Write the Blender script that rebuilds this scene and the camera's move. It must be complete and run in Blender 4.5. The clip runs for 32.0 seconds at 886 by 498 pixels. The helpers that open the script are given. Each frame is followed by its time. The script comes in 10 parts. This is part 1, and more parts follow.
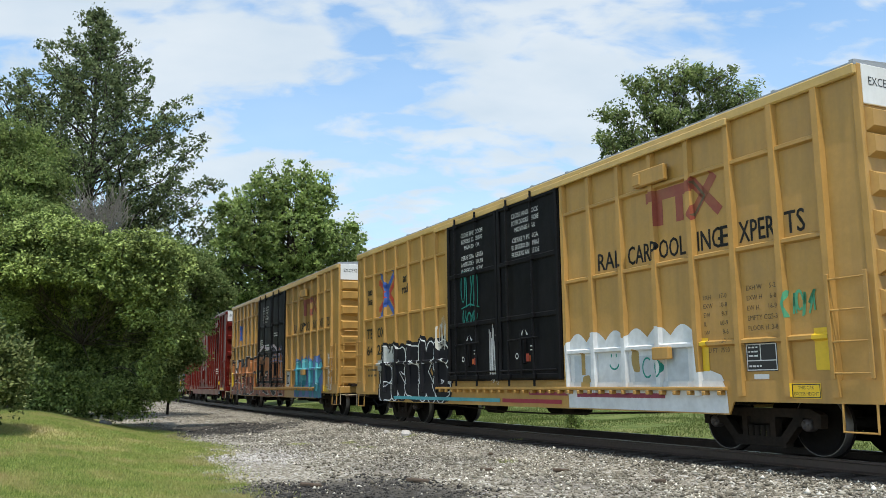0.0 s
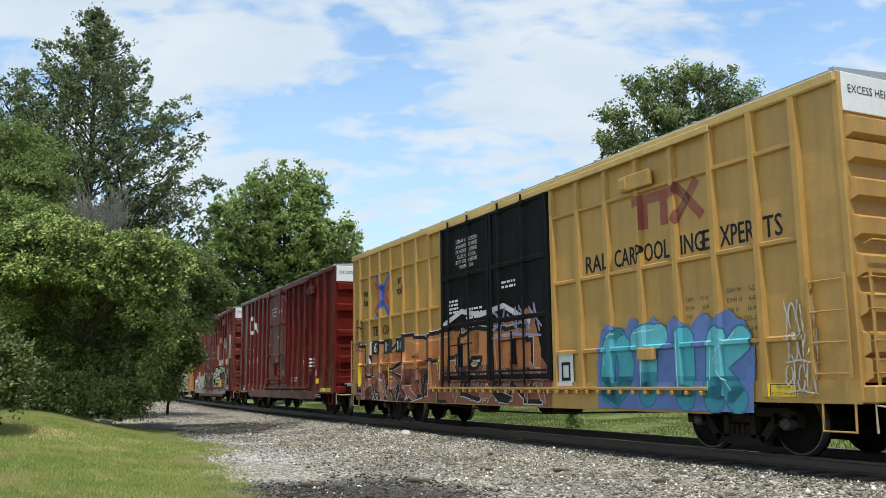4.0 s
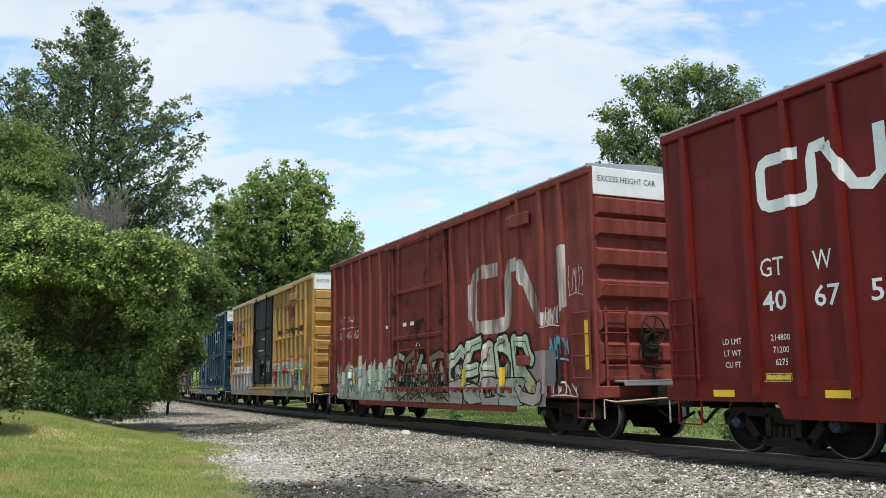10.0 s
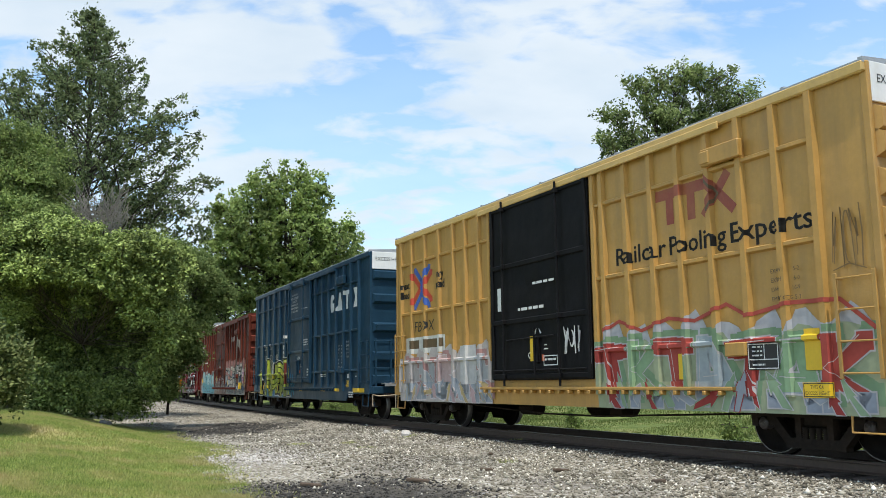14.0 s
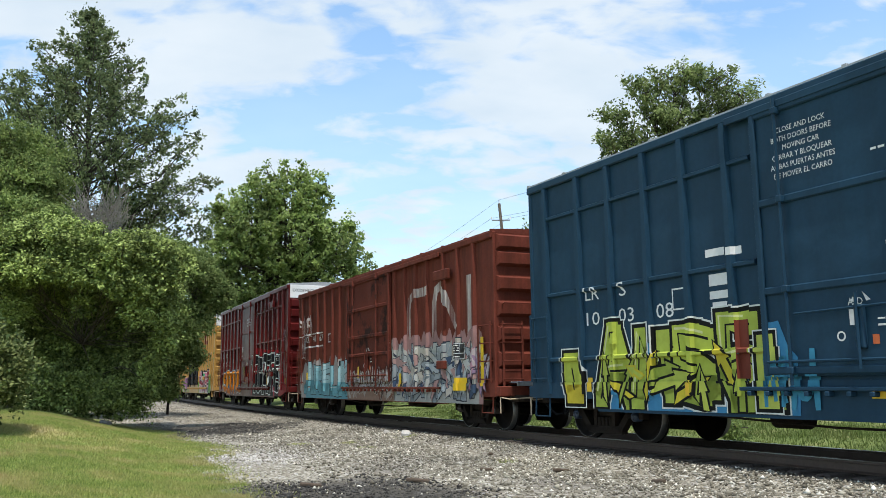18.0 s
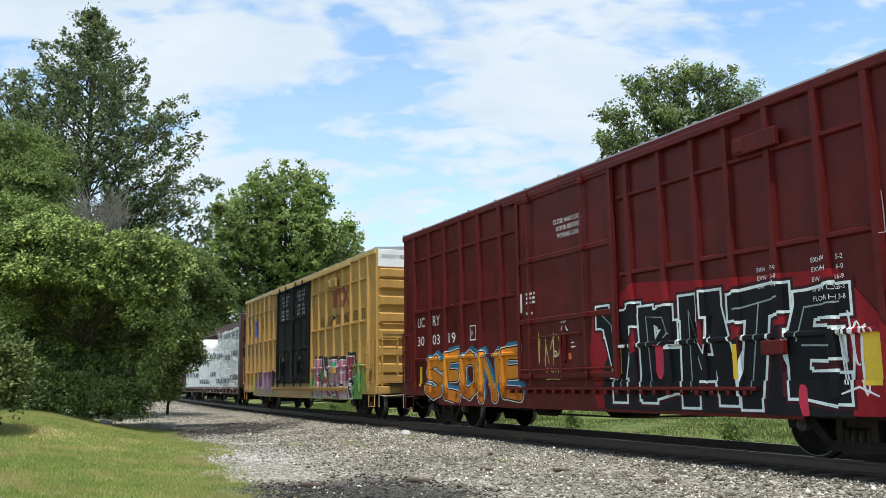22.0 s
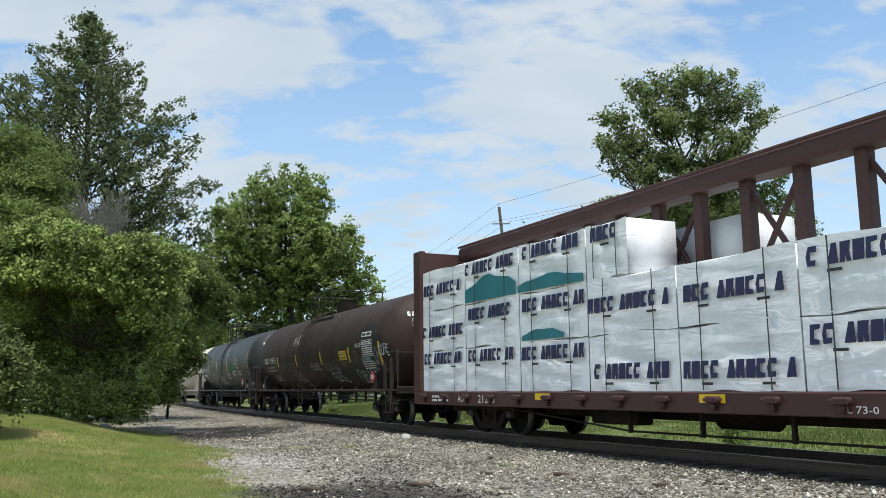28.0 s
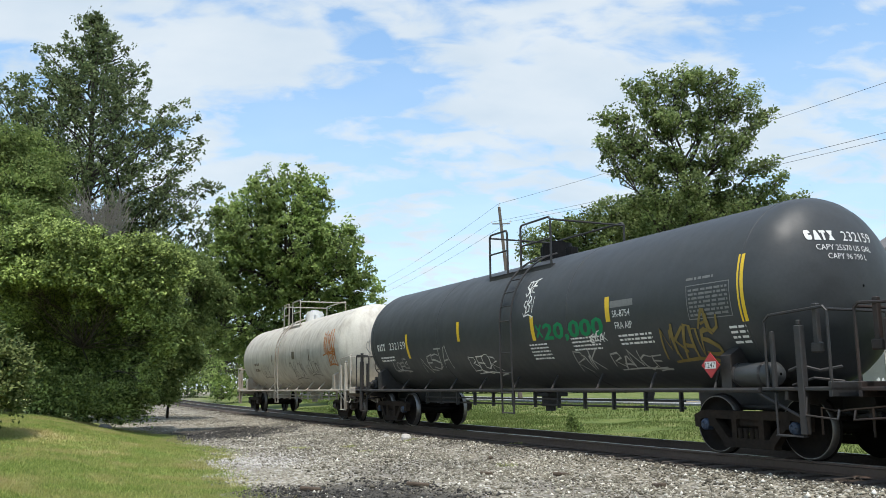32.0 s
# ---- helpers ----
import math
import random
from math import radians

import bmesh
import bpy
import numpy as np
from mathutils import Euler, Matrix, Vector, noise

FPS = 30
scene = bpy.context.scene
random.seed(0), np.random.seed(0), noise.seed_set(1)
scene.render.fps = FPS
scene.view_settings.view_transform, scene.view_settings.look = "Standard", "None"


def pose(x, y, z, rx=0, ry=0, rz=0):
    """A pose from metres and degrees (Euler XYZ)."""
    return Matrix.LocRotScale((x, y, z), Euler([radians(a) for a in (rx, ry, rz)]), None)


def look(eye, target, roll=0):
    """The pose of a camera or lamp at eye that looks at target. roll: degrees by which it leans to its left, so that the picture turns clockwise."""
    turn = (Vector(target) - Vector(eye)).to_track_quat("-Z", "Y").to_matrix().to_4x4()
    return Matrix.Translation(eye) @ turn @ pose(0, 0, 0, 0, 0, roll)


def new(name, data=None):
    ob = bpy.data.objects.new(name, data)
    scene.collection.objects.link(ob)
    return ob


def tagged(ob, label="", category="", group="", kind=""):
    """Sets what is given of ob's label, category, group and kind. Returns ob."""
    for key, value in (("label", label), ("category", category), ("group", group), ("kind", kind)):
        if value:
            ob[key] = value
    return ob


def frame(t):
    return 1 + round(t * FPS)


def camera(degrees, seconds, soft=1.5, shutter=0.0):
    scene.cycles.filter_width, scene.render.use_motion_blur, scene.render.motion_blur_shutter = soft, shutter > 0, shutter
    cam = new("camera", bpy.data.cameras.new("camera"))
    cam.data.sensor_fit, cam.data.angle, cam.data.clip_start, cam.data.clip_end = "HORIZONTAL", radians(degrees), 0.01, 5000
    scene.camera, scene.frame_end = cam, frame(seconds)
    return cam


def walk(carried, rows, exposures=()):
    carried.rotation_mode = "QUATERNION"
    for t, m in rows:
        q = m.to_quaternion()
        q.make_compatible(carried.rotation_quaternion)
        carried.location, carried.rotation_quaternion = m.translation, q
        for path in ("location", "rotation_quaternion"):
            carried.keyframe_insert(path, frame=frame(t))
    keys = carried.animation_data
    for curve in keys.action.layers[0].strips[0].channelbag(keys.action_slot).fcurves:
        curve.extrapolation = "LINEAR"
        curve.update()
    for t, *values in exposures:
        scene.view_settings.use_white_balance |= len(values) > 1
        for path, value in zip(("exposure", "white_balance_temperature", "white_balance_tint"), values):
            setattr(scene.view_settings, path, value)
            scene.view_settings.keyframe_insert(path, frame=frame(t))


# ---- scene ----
# ---- camera: still on its stand, tipped up a hair towards the end ----
EYE = (0.0, 0.0, 1.086)
TILT, ROLL = 8.743, -0.6


def aim(extra):
    a = radians(TILT + extra)
    return look(EYE, (0.0, math.cos(a), EYE[2] + math.sin(a)), ROLL)


cam = camera(53.98, 32.0, soft=0.85)
walk(cam, [(0.0, aim(0)), (12.0, aim(0)), (24.5, aim(0)), (25.0, aim(0.11)), (25.5, aim(0.26)), (27.5, aim(0.27)), (28.0, aim(0.24)),
           (29.5, aim(0.2)), (30.0, aim(0.2)), (31.0, aim(0.23)), (31.5, aim(0.27)), (32.0, aim(0.24))],
     [(0.0, 0.58), (3.5, 0.58), (6.0, 0.69), (22.0, 0.69), (25.0, 0.6), (27.5, 0.40), (29.0, 0.41), (30.0, 0.58), (31.0, 0.6), (32.0, 0.6)])

# ---- sky and sun ----
SUN_TO = Vector((0.068, -0.332, 0.94)).normalized()      # towards the sun


def make_world():
    world = bpy.data.worlds.new("sky")
    scene.world = world
    world.use_nodes = True
    nt = world.node_tree
    nt.nodes.clear()
    n, l = nt.nodes.new, nt.links.new
    out, bg = n("ShaderNodeOutputWorld"), n("ShaderNodeBackground")
    sky = n("ShaderNodeTexSky")
    sky.sky_type, sky.sun_disc = "NISHITA", False
    sky.sun_elevation = math.asin(SUN_TO.z)
    sky.sun_rotation = math.atan2(SUN_TO.x, SUN_TO.y)
    sky.air_density, sky.dust_density, sky.ozone_density = 1.0, 0.8, 0.35
    tc = n("ShaderNodeTexCoord")
    sep = n("ShaderNodeSeparateXYZ")
    l(tc.outputs["Generated"], sep.inputs[0])
    # a flat cloud deck seen from below: direction / (height + a little)
    add = n("ShaderNodeMath"); add.operation = "MAXIMUM"; add.inputs[1].default_value = 0.0
    l(sep.outputs["Z"], add.inputs[0])
    add2 = n("ShaderNodeMath"); add2.operation = "ADD"; add2.inputs[1].default_value = 0.28
    l(add.outputs[0], add2.inputs[0])
    div = n("ShaderNodeVectorMath"); div.operation = "DIVIDE"
    comb = n("ShaderNodeCombineXYZ")
    for k in "XYZ":
        l(add2.outputs[0], comb.inputs[k])
    l(tc.outputs["Generated"], div.inputs[0]); l(comb.outputs[0], div.inputs[1])
    mp = n("ShaderNodeMapping")
    mp.inputs["Location"].default_value = (0.35, 0.2, 0.0)
    mp.inputs["Rotation"].default_value = (0, 0, radians(-28))
    mp.inputs["Scale"].default_value = (1.0, 1.5, 1.0)
    l(div.outputs[0], mp.inputs[0])
    big = n("ShaderNodeTexNoise"); big.inputs["Scale"].default_value = 1.5; big.inputs["Detail"].default_value = 9.0
    big.inputs["Roughness"].default_value = 0.6; big.inputs["Distortion"].default_value = 0.35
    l(mp.outputs[0], big.inputs["Vector"])
    ramp = n("ShaderNodeMapRange"); ramp.interpolation_type = "SMOOTHSTEP"
    ramp.inputs["From Min"].default_value, ramp.inputs["From Max"].default_value = 0.40, 0.57
    wisp = n("ShaderNodeTexNoise"); wisp.inputs["Scale"].default_value = 8.5; wisp.inputs["Detail"].default_value = 8.0; wisp.inputs["Distortion"].default_value = 0.4
    l(mp.outputs[0], wisp.inputs["Vector"])
    both = n("ShaderNodeMix"); both.data_type = "FLOAT"; both.inputs[0].default_value = 0.45
    l(big.outputs["Fac"], both.inputs[2]); l(wisp.outputs["Fac"], both.inputs[3])
    # the cloud deck is thin in some quarters of the sky and heaped in others: (x, y, half length, half width, turn, amount)
    flat = n("ShaderNodeVectorMath"); flat.operation = "MULTIPLY"; flat.inputs[1].default_value = (1, 1, 0)
    l(div.outputs[0], flat.inputs[0])
    cover = both.outputs[0]
    for cx, cy, rx, ry, turn, amount in CLOUD_QUARTERS:
        q = n("ShaderNodeMapping"); q.vector_type = "TEXTURE"
        q.inputs["Location"].default_value, q.inputs["Rotation"].default_value, q.inputs["Scale"].default_value = (cx, cy, 0), (0, 0, radians(turn)), (rx, ry, 1)
        l(flat.outputs[0], q.inputs[0])
        ln = n("ShaderNodeVectorMath"); ln.operation = "LENGTH"
        l(q.outputs[0], ln.inputs[0])
        fall = n("ShaderNodeMapRange"); fall.interpolation_type = "SMOOTHSTEP"
        fall.inputs["To Min"].default_value, fall.inputs["To Max"].default_value = amount, 0.0
        l(ln.outputs["Value"], fall.inputs["Value"])
        sm = n("ShaderNodeMath"); sm.operation = "ADD"
        l(cover, sm.inputs[0]); l(fall.outputs[0], sm.inputs[1])
        cover = sm.outputs[0]
    l(cover, ramp.inputs["Value"])
    # haze thickens towards the horizon
    hz = n("ShaderNodeMapRange"); hz.inputs["From Min"].default_value, hz.inputs["From Max"].default_value = 0.0, 0.38
    hz.inputs["To Min"].default_value, hz.inputs["To Max"].default_value = 0.8, 0.15
    l(add.outputs[0], hz.inputs["Value"])
    mx = n("ShaderNodeMath"); mx.operation = "MAXIMUM"
    l(ramp.outputs[0], mx.inputs[0]); l(hz.outputs[0], mx.inputs[1])
    fine = n("ShaderNodeTexNoise"); fine.inputs["Scale"].default_value = 5.0; fine.inputs["Detail"].default_value = 8.0
    l(mp.outputs[0], fine.inputs["Vector"])
    tone = n("ShaderNodeMix"); tone.data_type = "RGBA"
    tone.inputs[6].default_value, tone.inputs[7].default_value = CLOUD_DARK, CLOUD_LIGHT
    l(fine.outputs["Fac"], tone.inputs[0])
    mul = n("ShaderNodeMath"); mul.operation = "MULTIPLY"; mul.inputs[1].default_value = 0.9
    l(mx.outputs[0], mul.inputs[0])
    mix = n("ShaderNodeMix"); mix.data_type = "RGBA"
    tint = n("ShaderNodeMix"); tint.data_type, tint.blend_type = "RGBA", "MULTIPLY"
    tint.inputs[0].default_value, tint.inputs[7].default_value = 1.0, (0.80, 1.02, 1.10, 1)
    l(mul.outputs[0], mix.inputs[0]); l(sky.outputs[0], tint.inputs[6]); l(tint.outputs[2], mix.inputs[6]); l(tone.outputs[2], mix.inputs[7])
    l(mix.outputs[2], bg.inputs["Color"])
    bg.inputs["Strength"].default_value = 0.15
    l(bg.outputs[0], out.inputs[0])


CLOUD_QUARTERS = [(-0.10, 1.58, 0.22, 0.20, 0, -0.13), (-0.30, 1.66, 0.26, 0.10, -35, -0.12), (-0.36, 1.24, 0.22, 0.08, 10, -0.07), (0.12, 1.27, 0.30, 0.09, 0, -0.06), (0.56, 1.36, 0.22, 0.12, 20, -0.06),
                  (-0.34, 1.42, 0.22, 0.15, -15, 0.13), (0.35, 1.62, 0.42, 0.25, 0, 0.09), (-0.45, 1.86, 0.3, 0.16, -20, 0.12), (-0.62, 1.3, 0.2, 0.2, 0, 0.06)]
CLOUD_DARK, CLOUD_LIGHT = (2.6, 3.15, 3.65, 1), (4.0, 4.2, 4.3, 1)
make_world()
sun_data = bpy.data.lights.new("sun", "SUN")
sun_data.energy, sun_data.angle, sun_data.color = 2.8, radians(0.6), (1.0, 0.95, 0.88)
sun = new("sun", sun_data)
sun.matrix_world = look(SUN_TO * 60, (0, 0, 0))
# ---- mesh building ----
class Form:
    """A mesh in the making: plain vertex and face lists."""

    def __init__(self):
        self.v, self.f = [], []

    def add(self, verts, faces):
        o = len(self.v)
        self.v.extend(tuple(p) for p in verts)
        self.f.extend(tuple(i + o for i in q) for q in faces)
        return self

    def box(self, x0, y0, z0, x1, y1, z1):
        v = [(x, y, z) for x in (x0, x1) for y in (y0, y1) for z in (z0, z1)]
        return self.add(v, [(0, 1, 3, 2), (4, 6, 7, 5), (0, 4, 5, 1), (2, 3, 7, 6), (0, 2, 6, 4), (1, 5, 7, 3)])

    def cbox(self, x0, y0, z0, x1, y1, z1, c=0.01):
        """A box with chamfered edges."""
        lo, hi = (x0, y0, z0), (x1, y1, z1)
        c = min(c, 0.45 * min(hi[k] - lo[k] for k in range(3)))
        ids, v = {}, []
        for sx in (0, 1):
            for sy in (0, 1):
                for sz in (0, 1):
                    s = (sx, sy, sz)
                    for ax in range(3):
                        p = [(hi[k] if s[k] else lo[k]) if k == ax else (hi[k] - c if s[k] else lo[k] + c) for k in range(3)]
                        ids[s, ax] = len(v)
                        v.append(p)
        f = []
        for ax in range(3):
            a, b = (ax + 1) % 3, (ax + 2) % 3
            for e in (0, 1):
                q = []
                for p, r in ((0, 0), (1, 0), (1, 1), (0, 1)):
                    s = [0, 0, 0]
                    s[ax], s[a], s[b] = e, p, r
                    q.append(ids[tuple(s), ax])
                f.append(q if e else q[::-1])
        for ax in range(3):
            a, b = (ax + 1) % 3, (ax + 2) % 3
            for p in (0, 1):
                for r in (0, 1):
                    s0, s1 = [0, 0, 0], [0, 0, 0]
                    s0[a], s0[b], s1[a], s1[b], s1[ax] = p, r, p, r, 1
                    s0, s1 = tuple(s0), tuple(s1)
                    q = [ids[s0, a], ids[s1, a], ids[s1, b], ids[s0, b]]
                    f.append(q if p == r else q[::-1])
        for s in [(x, y, z) for x in (0, 1) for y in (0, 1) for z in (0, 1)]:
            q = [ids[s, 0], ids[s, 1], ids[s, 2]]
            f.append(q if sum(s) % 2 else q[::-1])
        return self.add(v, f)

    def rod(self, p0, p1, r, n=8, r1=None, caps=True):
        p0, p1 = Vector(p0), Vector(p1)
        d = (p1 - p0).normalized()
        a = d.orthogonal().normalized()
        b = d.cross(a)
        r1 = r if r1 is None else r1
        v = []
        for p, rr in ((p0, r), (p1, r1)):
            for i in range(n):
                t = 2 * math.pi * i / n
                v.append(p + (a * math.cos(t) + b * math.sin(t)) * rr)
        f = [(i, (i + 1) % n, n + (i + 1) % n, n + i) for i in range(n)]
        if caps:
            f += [tuple(range(n))[::-1], tuple(range(n, 2 * n))]
        return self.add(v, f)

    def pipe(self, pts, r, n=6):
        """One tube through all the points, its ends closed."""
        pts = [Vector(p) for p in pts]
        k = len(pts)
        v = []
        a = (pts[1] - pts[0]).orthogonal().normalized()
        for i in range(k):
            d0 = (pts[i] - pts[max(i - 1, 0)]).normalized() if i else (pts[1] - pts[0]).normalized()
            d1 = (pts[min(i + 1, k - 1)] - pts[i]).normalized() if i < k - 1 else d0
            d = d0 + d1
            d = d.normalized() if d.length > 1e-4 else d0
            a = a - d * a.dot(d)
            a = a.normalized() if a.length > 1e-4 else d.orthogonal().normalized()
            b = d.cross(a)
            for m in range(n):
                t = 2 * math.pi * m / n
                v.append(pts[i] + (a * math.cos(t) + b * math.sin(t)) * r)
        f = [(i * n + m, i * n + (m + 1) % n, (i + 1) * n + (m + 1) % n, (i + 1) * n + m) for i in range(k - 1) for m in range(n)]
        f += [tuple(range(n))[::-1], tuple(range((k - 1) * n, k * n))]
        return self.add(v, f)

    def prism(self, poly, y0, y1):
        """A polygon in x and z, drawn out along y."""
        n = len(poly)
        v = [(x, y0, z) for x, z in poly] + [(x, y1, z) for x, z in poly]
        f = [tuple(range(n)), tuple(range(n, 2 * n))[::-1]] + [(i, i + n, (i + 1) % n + n, (i + 1) % n) for i in range(n)]
        return self.add(v, f)

    def prism_x(self, poly, x0, x1):
        """A polygon in y and z, drawn out along x."""
        n = len(poly)
        v = [(x0, y, z) for y, z in poly] + [(x1, y, z) for y, z in poly]
        f = [tuple(range(n))[::-1], tuple(range(n, 2 * n))] + [(i, (i + 1) % n, (i + 1) % n + n, i + n) for i in range(n)]
        return self.add(v, f)

    def lathe_x(self, prof, n=48, cy=0.0, cz=0.0):
        """A profile of (x, radius) turned about the x axis."""
        v, f = [], []
        for x, r in prof:
            for i in range(n):
                t = 2 * math.pi * i / n
                v.append((x, cy + r * math.cos(t), cz + r * math.sin(t)))
        for k in range(len(prof) - 1):
            for i in range(n):
                f.append((k * n + i, k * n + (i + 1) % n, (k + 1) * n + (i + 1) % n, (k + 1) * n + i))
        return self.add(v, f)

    def lathe_y(self, prof, n=32):
        """A profile of (y, radius) turned about the y axis."""
        v, f = [], []
        for y, r in prof:
            for i in range(n):
                t = 2 * math.pi * i / n
                v.append((r * math.cos(t), y, r * math.sin(t)))
        for k in range(len(prof) - 1):
            for i in range(n):
                f.append((k * n + i, (k + 1) * n + i, (k + 1) * n + (i + 1) % n, k * n + (i + 1) % n))
        return self.add(v, f)

    def mesh(self, name, smooth=False):
        me = bpy.data.meshes.new(name)
        me.from_pydata(self.v, [], self.f)
        if smooth:
            me.polygons.foreach_set("use_smooth", [True] * len(me.polygons))
        me.update()
        return me


def part(name, form, material, parent, label="", at=None, smooth=False):
    """Links a form, or a mesh that others share, as one mesh object under a thing or part."""
    me = form.mesh(name, smooth) if isinstance(form, Form) else form
    if material is not None and not me.materials:
        me.materials.append(material)
    ob = new(name, me)
    ob.parent = parent
    if at is not None:
        ob.matrix_basis = at
    if label:
        ob["label"] = label
    return ob


def thing(name, label, category, group="", at=None):
    ob = new(name)
    if at is not None:
        ob.matrix_basis = at
    return tagged(ob, label, category, group)


def solid(name, form, material, label="", category="", kind="", smooth=False, group=""):
    """A top-level mesh."""
    me = form.mesh(name, smooth) if isinstance(form, Form) else form
    if not me.materials:
        me.materials.append(material)
    return tagged(new(name, me), label, category, group, kind)


def raw_mesh(name, verts, faces, material, smooth=False):
    """A mesh from arrays of equal-sized faces, quickly."""
    verts, faces = np.asarray(verts, np.float32), np.asarray(faces, np.int32)
    me = bpy.data.meshes.new(name)
    k = faces.shape[1]
    me.vertices.add(len(verts)); me.vertices.foreach_set("co", verts.ravel())
    me.loops.add(faces.size); me.loops.foreach_set("vertex_index", faces.ravel())
    me.polygons.add(len(faces)); me.polygons.foreach_set("loop_start", np.arange(0, faces.size, k, dtype=np.int32))
    if smooth:
        me.polygons.foreach_set("use_smooth", np.ones(len(faces), bool))
    me.update(calc_edges=True)
    me.validate()
    me.materials.append(material)
    return me


# ---- materials ----
def paint(name, base, rough=0.5, metal=0.0, vary=0.18, scale=1.2, grain=18.0, dirt=None, dirt_amount=0.0, streak=False, bump=0.15, spec=0.5, island=0.0, bump_scale=40.0, wear=(0.45, 0.8)):
    """A painted or natural surface: base colour varied at two scales, with dirt or wear and a fine relief."""
    m = bpy.data.materials.new(name)
    m.use_nodes = True
    nt = m.node_tree
    n, l = nt.nodes.new, nt.links.new
    b = nt.nodes["Principled BSDF"]
    tc = n("ShaderNodeTexCoord")
    n1 = n("ShaderNodeTexNoise"); n1.inputs["Scale"].default_value = scale; n1.inputs["Detail"].default_value = 5
    n2 = n("ShaderNodeTexNoise"); n2.inputs["Scale"].default_value = grain; n2.inputs["Detail"].default_value = 6
    l(tc.outputs["Object"], n1.inputs["Vector"]); l(tc.outputs["Object"], n2.inputs["Vector"])
    mixn = n("ShaderNodeMath"); mixn.operation = "ADD"
    l(n1.outputs["Fac"], mixn.inputs[0]); l(n2.outputs["Fac"], mixn.inputs[1])
    rg = n("ShaderNodeMapRange"); rg.inputs["From Min"].default_value, rg.inputs["From Max"].default_value = 0.65, 1.35
    rg.inputs["To Min"].default_value, rg.inputs["To Max"].default_value = 1 - vary, 1 + vary
    l(mixn.outputs[0], rg.inputs["Value"])
    col = n("ShaderNodeMix"); col.data_type, col.blend_type = "RGBA", "MULTIPLY"
    col.inputs[0].default_value = 1.0
    col.inputs[6].default_value = (*base, 1)
    l(rg.outputs[0], col.inputs[7])
    last = col.outputs[2]
    if island:
        geo = n("ShaderNodeNewGeometry")
        r2 = n("ShaderNodeMapRange"); r2.inputs["To Min"].default_value, r2.inputs["To Max"].default_value = 1 - island, 1 + island
        l(geo.outputs["Random Per Island"], r2.inputs["Value"])
        c2 = n("ShaderNodeMix"); c2.data_type, c2.blend_type = "RGBA", "MULTIPLY"
        c2.inputs[0].default_value = 1.0
        l(last, c2.inputs[6]); l(r2.outputs[0], c2.inputs[7])
        last = c2.outputs[2]
    if dirt is not None:
        mp = n("ShaderNodeMapping")
        mp.inputs["Scale"].default_value = (2.2, 2.2, 0.22) if streak else (1, 1, 1)
        l(tc.outputs["Object"], mp.inputs[0])
        n3 = n("ShaderNodeTexNoise"); n3.inputs["Scale"].default_value = 1.6; n3.inputs["Detail"].default_value = 8; n3.inputs["Roughness"].default_value = 0.65
        l(mp.outputs[0], n3.inputs["Vector"])
        r3 = n("ShaderNodeMapRange"); r3.inputs["From Min"].default_value, r3.inputs["From Max"].default_value = wear
        r3.inputs["To Max"].default_value = dirt_amount
        l(n3.outputs["Fac"], r3.inputs["Value"])
        c3 = n("ShaderNodeMix"); c3.data_type = "RGBA"
        c3.inputs[7].default_value = (*dirt, 1)
        l(r3.outputs[0], c3.inputs[0]); l(last, c3.inputs[6])
        last = c3.outputs[2]
    l(last, b.inputs["Base Color"])
    rr = n("ShaderNodeMapRange"); rr.inputs["To Min"].default_value, rr.inputs["To Max"].default_value = max(0.05, rough - 0.12), min(1, rough + 0.12)
    l(n1.outputs["Fac"], rr.inputs["Value"]); l(rr.outputs[0], b.inputs["Roughness"])
    b.inputs["Metallic"].default_value = metal
    b.inputs["Specular IOR Level"].default_value = spec
    if bump:
        n4 = n("ShaderNodeTexNoise"); n4.inputs["Scale"].default_value = bump_scale; n4.inputs["Detail"].default_value = 4
        l(tc.outputs["Object"], n4.inputs["Vector"])
        bp = n("ShaderNodeBump"); bp.inputs["Strength"].default_value = bump; bp.inputs["Distance"].default_value = 0.02
        l(n4.outputs["Fac"], bp.inputs["Height"]); l(bp.outputs[0], b.inputs["Normal"])
        if streak:
            # shallow dents in the sheet
            n5 = n("ShaderNodeTexNoise"); n5.inputs["Scale"].default_value = 1.3; n5.inputs["Detail"].default_value = 2
            l(tc.outputs["Object"], n5.inputs["Vector"])
            b5 = n("ShaderNodeBump"); b5.inputs["Strength"].default_value = 0.6; b5.inputs["Distance"].default_value = 0.07
            l(n5.outputs["Fac"], b5.inputs["Height"]); l(b5.outputs[0], bp.inputs["Normal"])
    return m


